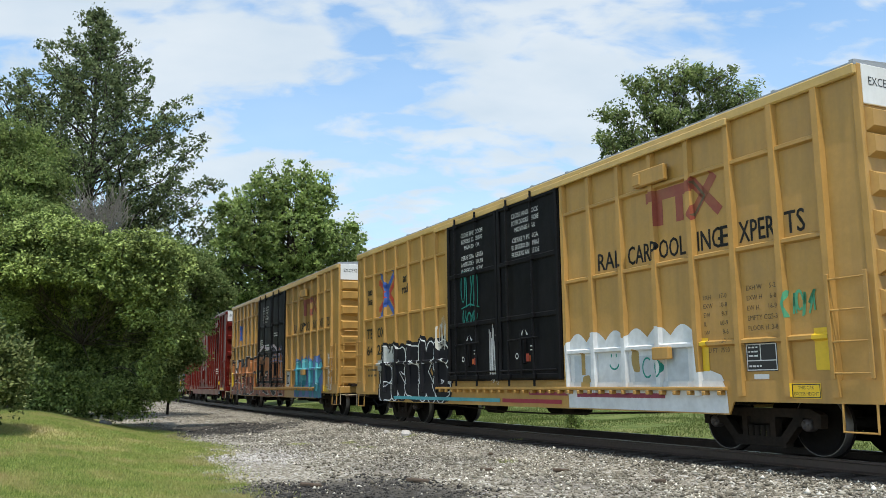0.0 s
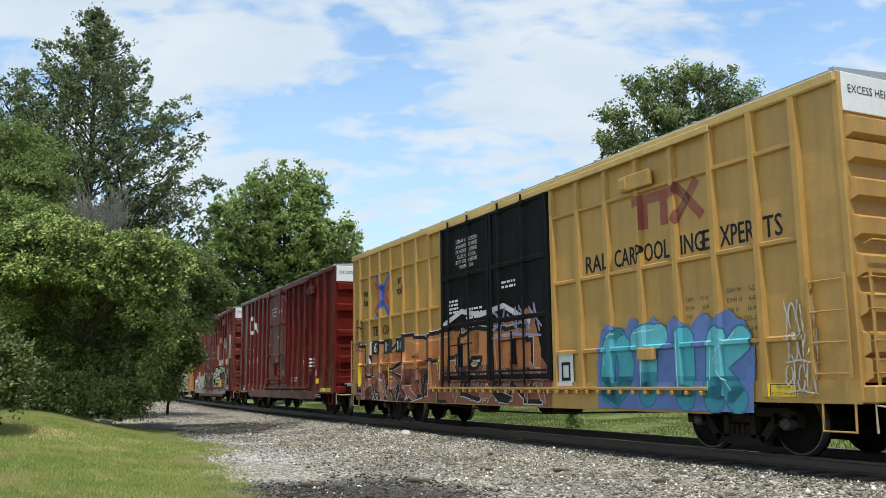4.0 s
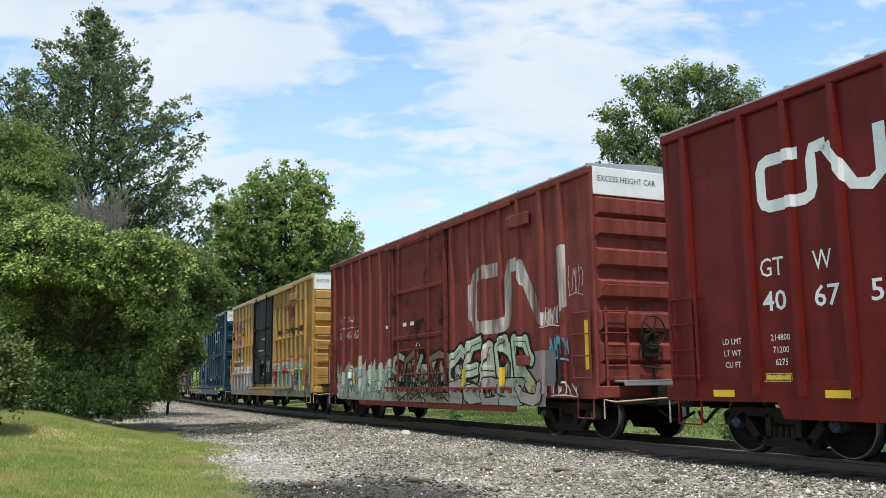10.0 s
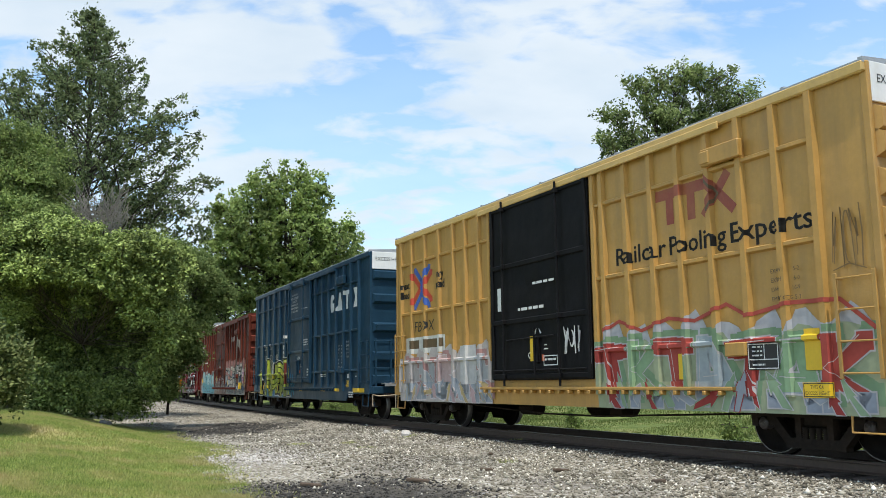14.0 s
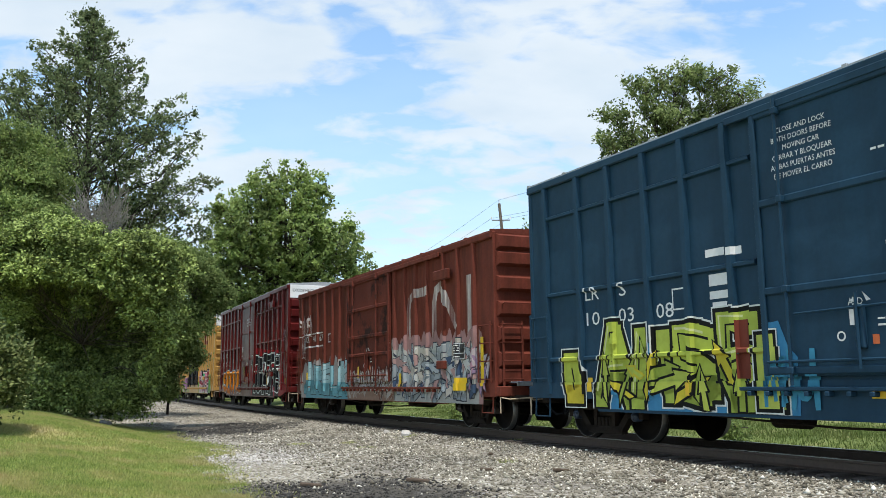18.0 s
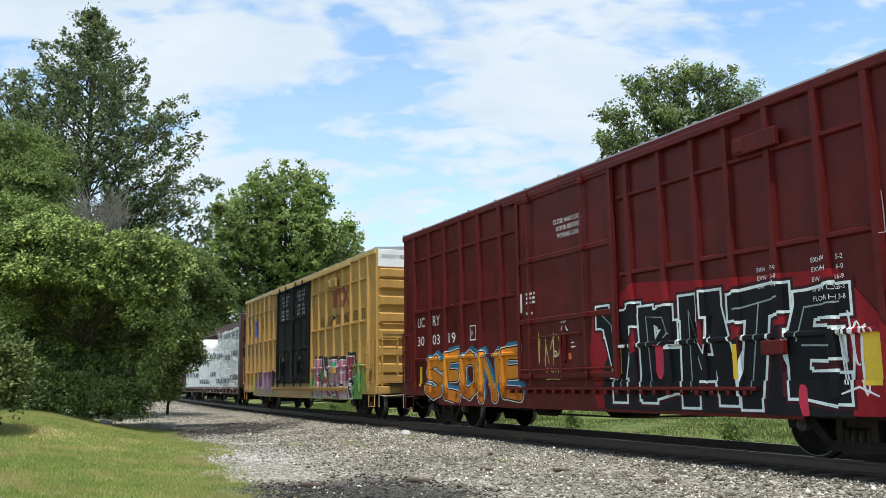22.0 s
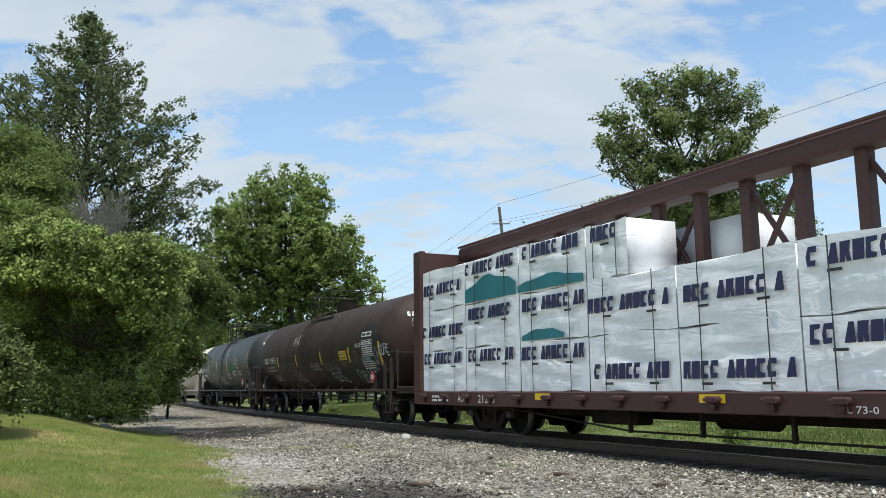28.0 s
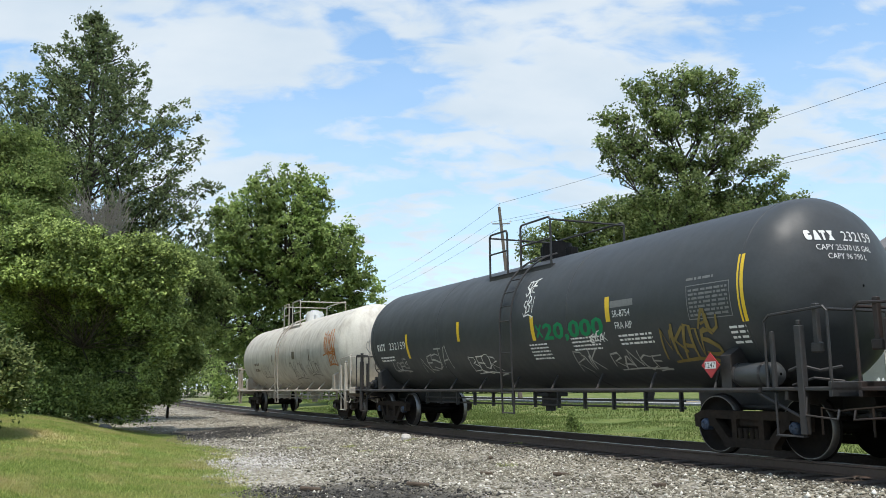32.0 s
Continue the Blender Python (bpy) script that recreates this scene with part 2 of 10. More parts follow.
def leaf_material(name, base, tip, trans=0.35, dry=None, clump=0.0):
    """Leaves or blades, each of its own shade; dry adds patches of that colour, clump varies the shade from bough to bough."""
    m = bpy.data.materials.new(name)
    m.use_nodes = True
    nt = m.node_tree
    n, l = nt.nodes.new, nt.links.new
    b, out = nt.nodes["Principled BSDF"], nt.nodes["Material Output"]
    geo = n("ShaderNodeNewGeometry")
    mix = n("ShaderNodeMix"); mix.data_type = "RGBA"
    mix.inputs[6].default_value, mix.inputs[7].default_value = (*base, 1), (*tip, 1)
    l(geo.outputs["Random Per Island"], mix.inputs[0])
    col = mix.outputs[2]
    if clump:
        tc = n("ShaderNodeTexCoord")
        cn = n("ShaderNodeTexNoise"); cn.inputs["Scale"].default_value = clump; cn.inputs["Detail"].default_value = 3
        l(tc.outputs["Object"], cn.inputs["Vector"])
        cr = n("ShaderNodeMapRange"); cr.inputs["From Min"].default_value, cr.inputs["From Max"].default_value = 0.33, 0.67
        cr.inputs["To Min"].default_value, cr.inputs["To Max"].default_value = 0.6, 1.4
        l(cn.outputs["Fac"], cr.inputs["Value"])
        cm = n("ShaderNodeMix"); cm.data_type, cm.blend_type = "RGBA", "MULTIPLY"
        cm.inputs[0].default_value = 1.0
        l(col, cm.inputs[6]); l(cr.outputs[0], cm.inputs[7])
        col = cm.outputs[2]
    if dry:
        tc = n("ShaderNodeTexCoord")
        ns = n("ShaderNodeTexNoise"); ns.inputs["Scale"].default_value = 0.8; ns.inputs["Detail"].default_value = 8; ns.inputs["Roughness"].default_value = 0.72
        l(tc.outputs["Object"], ns.inputs["Vector"])
        mr = n("ShaderNodeMapRange"); mr.inputs["From Min"].default_value, mr.inputs["From Max"].default_value = 0.44, 0.66
        l(ns.outputs["Fac"], mr.inputs["Value"])
        m2 = n("ShaderNodeMix"); m2.data_type = "RGBA"
        m2.inputs[7].default_value = (*dry, 1)
        l(mr.outputs[0], m2.inputs[0]); l(col, m2.inputs[6])
        col = m2.outputs[2]
    l(col, b.inputs["Base Color"])
    b.inputs["Roughness"].default_value = 0.6
    b.inputs["Specular IOR Level"].default_value = 0.12
    tr = n("ShaderNodeBsdfTranslucent")
    l(col, tr.inputs["Color"])
    ms = n("ShaderNodeMixShader"); ms.inputs[0].default_value = trans
    l(b.outputs[0], ms.inputs[1]); l(tr.outputs[0], ms.inputs[2]); l(ms.outputs[0], out.inputs[0])
    return m


M = {
    "yellow": paint("yellow_paint", (0.45, 0.253, 0.062), 0.5, vary=0.08, dirt=(0.28, 0.17, 0.058), dirt_amount=0.75, streak=True, bump=0.05),
    "yellow_pale": paint("pale_yellow_paint", (0.56, 0.37, 0.12), 0.5, vary=0.07, dirt=(0.33, 0.22, 0.09), dirt_amount=0.5, streak=True, bump=0.05),
    "black": paint("black_paint", (0.011, 0.011, 0.012), 0.5, vary=0.25, dirt=(0.02, 0.018, 0.016), dirt_amount=0.5, streak=True, bump=0.05, spec=0.06),
    "red": paint("oxide_red_paint", (0.128, 0.0125, 0.0085), 0.42, vary=0.12, dirt=(0.058, 0.009, 0.007), dirt_amount=0.75, streak=True, bump=0.05, spec=0.14),
    "red_old": paint("weathered_red_paint", (0.20, 0.049, 0.037), 0.62, vary=0.16, dirt=(0.05, 0.017, 0.012), dirt_amount=0.85, streak=True, bump=0.08, spec=0.1),
    "red_brown": paint("faded_brown_red_paint", (0.145, 0.037, 0.024), 0.6, vary=0.16, dirt=(0.045, 0.018, 0.012), dirt_amount=0.85, streak=True, bump=0.08, spec=0.1),
    "red_door": paint("stained_red_door", (0.15, 0.037, 0.027), 0.65, vary=0.2, dirt=(0.026, 0.013, 0.011), dirt_amount=0.95, bump=0.1, spec=0.1, wear=(0.54, 0.64)),
    "brown_door": paint("stained_brown_door", (0.13, 0.034, 0.023), 0.65, vary=0.2, dirt=(0.024, 0.013, 0.011), dirt_amount=0.95, bump=0.1, spec=0.1, wear=(0.52, 0.62)),
    "maroon": paint("maroon_paint", (0.094, 0.0105, 0.0095), 0.4, vary=0.15, dirt=(0.05, 0.009, 0.009), dirt_amount=0.7, streak=True, bump=0.05, spec=0.14),
    "blue": paint("blue_paint", (0.016, 0.047, 0.080), 0.42, vary=0.10, dirt=(0.012, 0.030, 0.05), dirt_amount=0.6, streak=True, bump=0.05, spec=0.12),
    "white": paint("white_paint", (0.74, 0.74, 0.72), 0.5, vary=0.05, dirt=(0.5, 0.46, 0.4), dirt_amount=0.35, streak=True, bump=0.04),
    "steel_dark": paint("dark_running_gear", (0.024, 0.020, 0.017), 0.75, vary=0.3, dirt=(0.07, 0.047, 0.032), dirt_amount=0.7, bump=0.3, spec=0.06),
    "wheel": paint("wheel_steel", (0.010, 0.0085, 0.0075), 0.65, vary=0.3, dirt=(0.022, 0.016, 0.012), dirt_amount=0.5, bump=0.2, spec=0.08),
    "tread": paint("bright_wheel_rim", (0.20, 0.19, 0.18), 0.45, metal=0.9, vary=0.2, bump=0.05),
    "roof": paint("galvanized_roof", (0.34, 0.35, 0.36), 0.5, metal=0.4, vary=0.15, bump=0.1),
    "tank_brown": paint("rusty_brown_tank", (0.045, 0.0275, 0.0205), 0.6, vary=0.18, scale=0.7, dirt=(0.017, 0.012, 0.010), dirt_amount=0.75, streak=True, bump=0.06, spec=0.25),
    "tank_grey": paint("dark_grey_tank", (0.045, 0.049, 0.052), 0.5, vary=0.12, scale=0.7, dirt=(0.05, 0.05, 0.05), dirt_amount=0.5, streak=True, bump=0.05, spec=0.3),
    "tank_white": paint("dirty_white_tank", (0.56, 0.53, 0.46), 0.55, vary=0.10, dirt=(0.22, 0.17, 0.13), dirt_amount=0.75, streak=True, bump=0.05),
    "rail": paint("rusty_rail", (0.082, 0.055, 0.041), 0.6, vary=0.25, bump=0.2),
    "railtop": paint("polished_rail_head", (0.45, 0.43, 0.41), 0.3, metal=1.0, vary=0.1, bump=0.02),
    "tie": paint("weathered_tie_wood", (0.06, 0.047, 0.038), 0.9, vary=0.35, grain=30, bump=0.5),
    "bark": paint("bark", (0.055, 0.044, 0.036), 0.9, vary=0.35, scale=3, grain=22, bump=0.8),
    "teal": paint("teal_tarp", (0.02, 0.17, 0.20), 0.5, vary=0.2, bump=0.4, bump_scale=6),
    "navy": paint("navy_ink", (0.016, 0.020, 0.075), 0.5, vary=0.1, bump=0),
    "yellow_sign": paint("bright_yellow_marking", (0.72, 0.47, 0.02), 0.4, vary=0.08, bump=0),
    "pole_wood": paint("grey_pole_wood", (0.16, 0.13, 0.105), 0.9, vary=0.25, bump=0.5),
}
# ---- the line: a gentle curve past the camera ----
PHI, BEND, OFF = 0.47048, 0.00127, 11.057


def on_track(s):
    """Centre line, s metres up the line from the point abreast of the camera: x, y and the heading up the line."""
    th = PHI - BEND * s
    x = math.cos(PHI) * OFF - (math.cos(th) - math.cos(PHI)) / BEND
    y = math.sin(PHI) * OFF - (math.sin(th) - math.sin(PHI)) / BEND
    return x, y, th


def beside(s, lat, z=0.0):
    """A point lat metres from the centre line, towards the camera's side."""
    x, y, th = on_track(s)
    return Vector((x - math.cos(th) * lat, y - math.sin(th) * lat, z))


def line_coords(x, y):
    """(s, lat) of ground points given as arrays: against the circle that the line lies on."""
    cx, cy = math.cos(PHI) * OFF + math.cos(PHI) / BEND, math.sin(PHI) * OFF + math.sin(PHI) / BEND
    dx, dy = x - cx, y - cy
    r = np.hypot(dx, dy)
    lat = r - 1 / BEND
    ang = np.arctan2(-dy, -dx)
    s = (PHI - ang) / BEND
    return s, lat


def smooth(a, b, x):
    t = np.clip((x - a) / (b - a), 0, 1)
    return t * t * (3 - 2 * t)


def lawn_edge(y):
    """x of the lawn's edge at distance y."""
    return np.interp(y, [-200, 0, 10.4, 12.4, 15, 17, 18.9, 20.3, 22, 27, 33, 60, 300], [1.5, 0.3, -2.4, -3.0, -3.9, -4.7, -4.7, -5.3, -6.2, -8.6, -12.0, -26, -140])


def ground_z(x, y):
    x, y = np.asarray(x, float), np.asarray(y, float)
    s, lat = line_coords(x, y)
    z = np.full(x.shape, -0.34)
    # ballast bed
    z = np.where(np.abs(lat) < 6, -0.34 + 0.15 * (1 - smooth(1.35, 2.6, np.abs(lat))), z)
    # lawn bank
    e = lawn_edge(y) - x
    z = z + smooth(-0.3, 4.5, e) * (0.50 + 0.22 * smooth(14, 22, y)) * (1 - 0.3 * smooth(26, 40, y))
    # far side: verge, road, gardens
    z = z + smooth(-3.5, -20, lat) * 0.5 - 0.12 * (smooth(-2.3, -3.2, lat) - smooth(-3.8, -6, lat))
    wob = 0.03 * np.sin(x * 1.3 + 0.7 * y) * np.sin(y * 0.9 - 0.4 * x) + 0.015 * np.sin(x * 3.1) * np.sin(y * 2.7 + 1)
    near = smooth(1.5, 2.8, np.abs(lat))
    return z + wob * near


def cinder_shade_patch(x, y):
    """How far the gravel is darkened: a, a trodden cinder strip beside the lawn; b, shade of the overhanging trees, put
    into the colour.
    """
    rag = 0.25 * np.sin(x * 2.7 + y) + 0.2 * np.sin(y * 2.1 - x * 1.3)
    a = 1 - smooth(0.5, 1.0, np.hypot((x + 1.2) / 2.3, (y - 11.6) / 2.4) + 0.35 * rag)
    b = 1 - smooth(0.5, 1.0, np.hypot((x + 7.2) / 2.6, (y - 29.5) / 6.0) + 0.35 * rag)
    return np.maximum(a, b) * 0.9


def ground_material():
    """Gravel by the line, mown lawn on the bank, verge and grass beyond."""
    m = bpy.data.materials.new("ground")
    m.use_nodes = True
    nt = m.node_tree
    n, l = nt.nodes.new, nt.links.new
    b = nt.nodes["Principled BSDF"]
    at = n("ShaderNodeAttribute"); at.attribute_name = "cover"
    tc = n("ShaderNodeTexCoord")
    sep = n("ShaderNodeSeparateColor")
    l(at.outputs["Color"], sep.inputs[0])

    def noise_node(scale, detail=6, rough=0.6):
        q = n("ShaderNodeTexNoise")
        q.inputs["Scale"].default_value, q.inputs["Detail"].default_value, q.inputs["Roughness"].default_value = scale, detail, rough
        l(tc.outputs["Object"], q.inputs["Vector"])
        return q

    def ramp(src, stops):
        r = n("ShaderNodeValToRGB")
        r.color_ramp.elements[0].position, r.color_ramp.elements[0].color = stops[0][0], (*stops[0][1], 1)
        r.color_ramp.elements[1].position, r.color_ramp.elements[1].color = stops[-1][0], (*stops[-1][1], 1)
        for p, c in stops[1:-1]:
            e = r.color_ramp.elements.new(p)
            e.color = (*c, 1)
        l(src, r.inputs[0])
        return r.outputs[0]

    def mix(f, a, c):
        q = n("ShaderNodeMix"); q.data_type = "RGBA"
        l(f, q.inputs[0]); l(a, q.inputs[6]); l(c, q.inputs[7])
        return q.outputs[2]

    vor = n("ShaderNodeTexVoronoi"); vor.inputs["Scale"].default_value = 22
    l(tc.outputs["Object"], vor.inputs["Vector"])
    vs = n("ShaderNodeSeparateColor"); l(vor.outputs["Color"], vs.inputs[0])
    stones = ramp(vs.outputs[0], [(0.0, (0.11, 0.098, 0.074)), (0.5, (0.25, 0.225, 0.175)), (0.85, (0.38, 0.35, 0.285)), (1.0, (0.55, 0.54, 0.52))])
    patch = noise_node(0.45, 5)
    grit = ramp(noise_node(6, 6).outputs["Fac"], [(0.3, (0.11, 0.10, 0.088)), (0.7, (0.22, 0.20, 0.175))])
    pr = n("ShaderNodeMapRange"); pr.inputs["From Min"].default_value, pr.inputs["From Max"].default_value = 0.5, 0.72
    l(patch.outputs["Fac"], pr.inputs["Value"])
    gravel = mix(pr.outputs[0], stones, grit)
    lawn = ramp(noise_node(0.8, 8, 0.72).outputs["Fac"], [(0.32, (0.11, 0.18, 0.042)), (0.47, (0.21, 0.26, 0.066)), (0.56, (0.32, 0.30, 0.11)), (0.68, (0.39, 0.33, 0.165))])
    verge = ramp(noise_node(0.9, 7, 0.65).outputs["Fac"], [(0.35, (0.07, 0.105, 0.025)), (0.52, (0.13, 0.165, 0.045)), (0.68, (0.22, 0.20, 0.09))])
    cinder = ramp(noise_node(9, 7, 0.7).outputs["Fac"], [(0.35, (0.025, 0.023, 0.02)), (0.6, (0.06, 0.055, 0.048)), (0.8, (0.14, 0.13, 0.115))])
    # the same dark tone paints the tree shade in the far patch
    gravel = mix(sep.outputs[2], gravel, cinder)
    fouled = ramp(noise_node(5, 7, 0.7).outputs["Fac"], [(0.35, (0.030, 0.023, 0.018)), (0.6, (0.060, 0.045, 0.035)), (0.8, (0.10, 0.078, 0.06))])
    gravel = mix(at.outputs["Alpha"], gravel, fouled)
    c = mix(sep.outputs[0], gravel, lawn)
    c = mix(sep.outputs[1], c, verge)
    l(c, b.inputs["Base Color"])
    b.inputs["Roughness"].default_value = 0.95
    b.inputs["Specular IOR Level"].default_value = 0.2
    bp = n("ShaderNodeBump"); bp.inputs["Strength"].default_value = 0.6; bp.inputs["Distance"].default_value = 0.03
    l(vor.outputs["Distance"], bp.inputs["Height"]); l(bp.outputs[0], b.inputs["Normal"])
    return m


def build_ground():
    xs = np.concatenate([[-2600, -1200, -600, -300, -150], np.arange(-90, -24, 3.0), np.arange(-24, 30, 0.4), np.arange(30, 90, 3.0), [120, 200, 400, 900, 2600]])
    ys = np.concatenate([[-2600, -900, -300, -100, -40], np.arange(-20, 4, 1.5), np.arange(4, 48, 0.4), np.arange(48, 150, 3.0), [160, 220, 400, 900, 3500]])
    X, Y = np.meshgrid(xs, ys)
    Z = ground_z(X, Y)
    nx, ny = len(xs), len(ys)
    idx = np.arange(nx * ny).reshape(ny, nx)
    faces = np.stack([idx[:-1, :-1], idx[:-1, 1:], idx[1:, 1:], idx[1:, :-1]], -1).reshape(-1, 4)
    me = raw_mesh("ground", np.stack([X, Y, Z], -1).reshape(-1, 3), faces, ground_material(), smooth=True)
    s, lat = line_coords(X.ravel(), Y.ravel())
    e = lawn_edge(Y.ravel()) - X.ravel()
    ragged = 0.35 * np.sin(X.ravel() * 2.3) * np.sin(Y.ravel() * 1.7) + 0.2 * np.sin(Y.ravel() * 4.1 + X.ravel())
    lawn = smooth(-0.2, 0.5, e + ragged)
    verge = smooth(-2.5, -3.1, lat + 0.5 * ragged)
    col = me.color_attributes.new("cover", "FLOAT_COLOR", "POINT")
    data = np.zeros((len(s), 4), np.float32)
    data[:, 0], data[:, 1], data[:, 2], data[:, 3] = lawn, verge, cinder_shade_patch(X.ravel(), Y.ravel()), 1 - smooth(1.15, 1.75, np.abs(lat) + 0.3 * ragged)
    col.data.foreach_set("color", data.ravel())
    return tagged(new("ground", me), kind="structure")


build_ground()


def build_track():
    root = tagged(new("railway_track"), "single railway track on grey stone ballast", "railway track", kind="structure")
    S = [-40 + 2.5 * i for i in range(0, 101)]
    for lat0, nm in ((0.7525, "rail"), (-0.7525, "rail")):
        # foot, web and head as one drawn-out section; the head's top polished
        sec = [(-0.07, -0.172), (0.07, -0.172), (0.07, -0.162), (0.012, -0.14), (0.012, -0.045), (0.036, -0.036), (0.036, -0.006), (-0.036, -0.006), (-0.036, -0.036), (-0.012, -0.045), (-0.012, -0.14), (-0.07, -0.162)]
        f = Form()
        k = len(sec)
        v = [beside(s, lat0 + a, b) for s in S for a, b in sec]
        f.add(v, [(i * k + j, i * k + (j + 1) % k, (i + 1) * k + (j + 1) % k, (i + 1) * k + j) for i in range(len(S) - 1) for j in range(k)])
        r = part(nm, f, M["rail"], root)
        f = Form()
        sec2 = [(-0.033, -0.006), (0.033, -0.006), (0.029, 0.0), (-0.029, 0.0)]
        v = [beside(s, lat0 + a, b) for s in S for a, b in sec2]
        f.add(v, [(i * 4 + j, i * 4 + (j + 1) % 4, (i + 1) * 4 + (j + 1) % 4, (i + 1) * 4 + j) for i in range(len(S) - 1) for j in range(4)])
        part("rail_head", f, M["railtop"], r, "polished running surface")
    tie = Form().cbox(-0.11, -1.3, -0.09, 0.11, 1.3, 0.09, 0.012).mesh("tie")
    tie.materials.append(M["tie"])
    rng = random.Random(4)
    for i in range(150):
        s = 2 + 0.52 * i
        x, y, th = on_track(s)
        part("tie", tie, None, root, at=pose(x, y, -0.258 + rng.uniform(-0.008, 0.008), 0, 0, math.degrees(th) + 90 + rng.uniform(-0.6, 0.6)))
    return root


build_track()
# ---- the train ----
KNOTS = [4.869, 5.102, 5.538, 5.884, 6.138, 6.983, 7.483, 7.907, 8.423]      # metres a second, every four seconds


def run(t):
    """How far the train has come by t seconds."""
    d, i = 0.0, 0
    while t > 4 and i < 7:
        d += 2 * (KNOTS[i] + KNOTS[i + 1])
        t, i = t - 4, i + 1
    return d + t * (KNOTS[i] + (KNOTS[i + 1] - KNOTS[i]) * t / 8)


def car_pose(s):
    x, y, th = on_track(s)
    return pose(x, y, 0, 0, 0, math.degrees(math.atan2(-math.cos(th), math.sin(th))))


CARS, WHEELS = [], []


def rolling(name, label, category, near, far):
    """A car's root: it stands on the rails, x towards the way it runs."""
    root = thing(name, label, category, "freight train")
    CARS.append((root, (near + far) / 2))
    root.matrix_basis = car_pose((near + far) / 2)
    return root


def wheel_meshes():
    r = 0.455
    f = Form()
    for sgn in (-1, 1):
        prof = [(0.80, 0.09), (0.80, 0.13), (0.775, 0.16), (0.755, 0.28), (0.765, 0.385), (0.795, 0.395), (0.795, 0.438)]
        f.lathe_y([(sgn * y, q) for y, q in prof], 36)
        inner = [(0.795, 0.438), (0.68, r), (0.665, r + 0.024), (0.655, r + 0.024), (0.652, 0.37), (0.69, 0.35), (0.69, 0.09)]
        f.lathe_y([(sgn * y, q) for y, q in inner], 36)
    f.rod((0, -0.98, 0), (0, 0.98, 0), 0.085, 16)
    body = f.mesh("wheelset", True)
    body.materials.append(M["wheel"])
    tread = Form().lathe_y([(-0.797, 0.425), (-0.799, 0.434), (-0.797, 0.440), (-0.68, r + 0.001)], 36).mesh("tread", True)
    tread.materials.append(M["tread"])
    c = Form().lathe_y([(-1.075, 0.002), (-1.075, 0.075), (-1.05, 0.09), (-0.93, 0.09)], 20)
    for i in range(3):
        a = 2 * math.pi * i / 3
        c.rod((0.045 * math.cos(a), -1.07, 0.045 * math.sin(a)), (0.045 * math.cos(a), -1.09, 0.045 * math.sin(a)), 0.016, 6)
    caps = []
    for mat in ("cap", "cap_blue"):
        cap = c.mesh("bearing_cap", True)
        cap.materials.append(M[mat])
        caps.append(cap)
    return body, tread, caps


M["pale_bar"] = paint("pale_worn_bar", (0.45, 0.36, 0.25), 0.5, vary=0.2, bump=0.05)
M["cap"] = paint("bearing_cap_paint", (0.06, 0.055, 0.055), 0.5, vary=0.3, dirt=(0.10, 0.05, 0.03), dirt_amount=0.5, bump=0.1)
M["label_orange"] = paint("orange_label", (0.55, 0.12, 0.03), 0.5, vary=0.1, bump=0)
M["cap_blue"] = paint("blue_bearing_cap", (0.03, 0.05, 0.09), 0.5, vary=0.3, bump=0.1)
WHEEL_BODY, WHEEL_TREAD, WHEEL_CAPS = wheel_meshes()


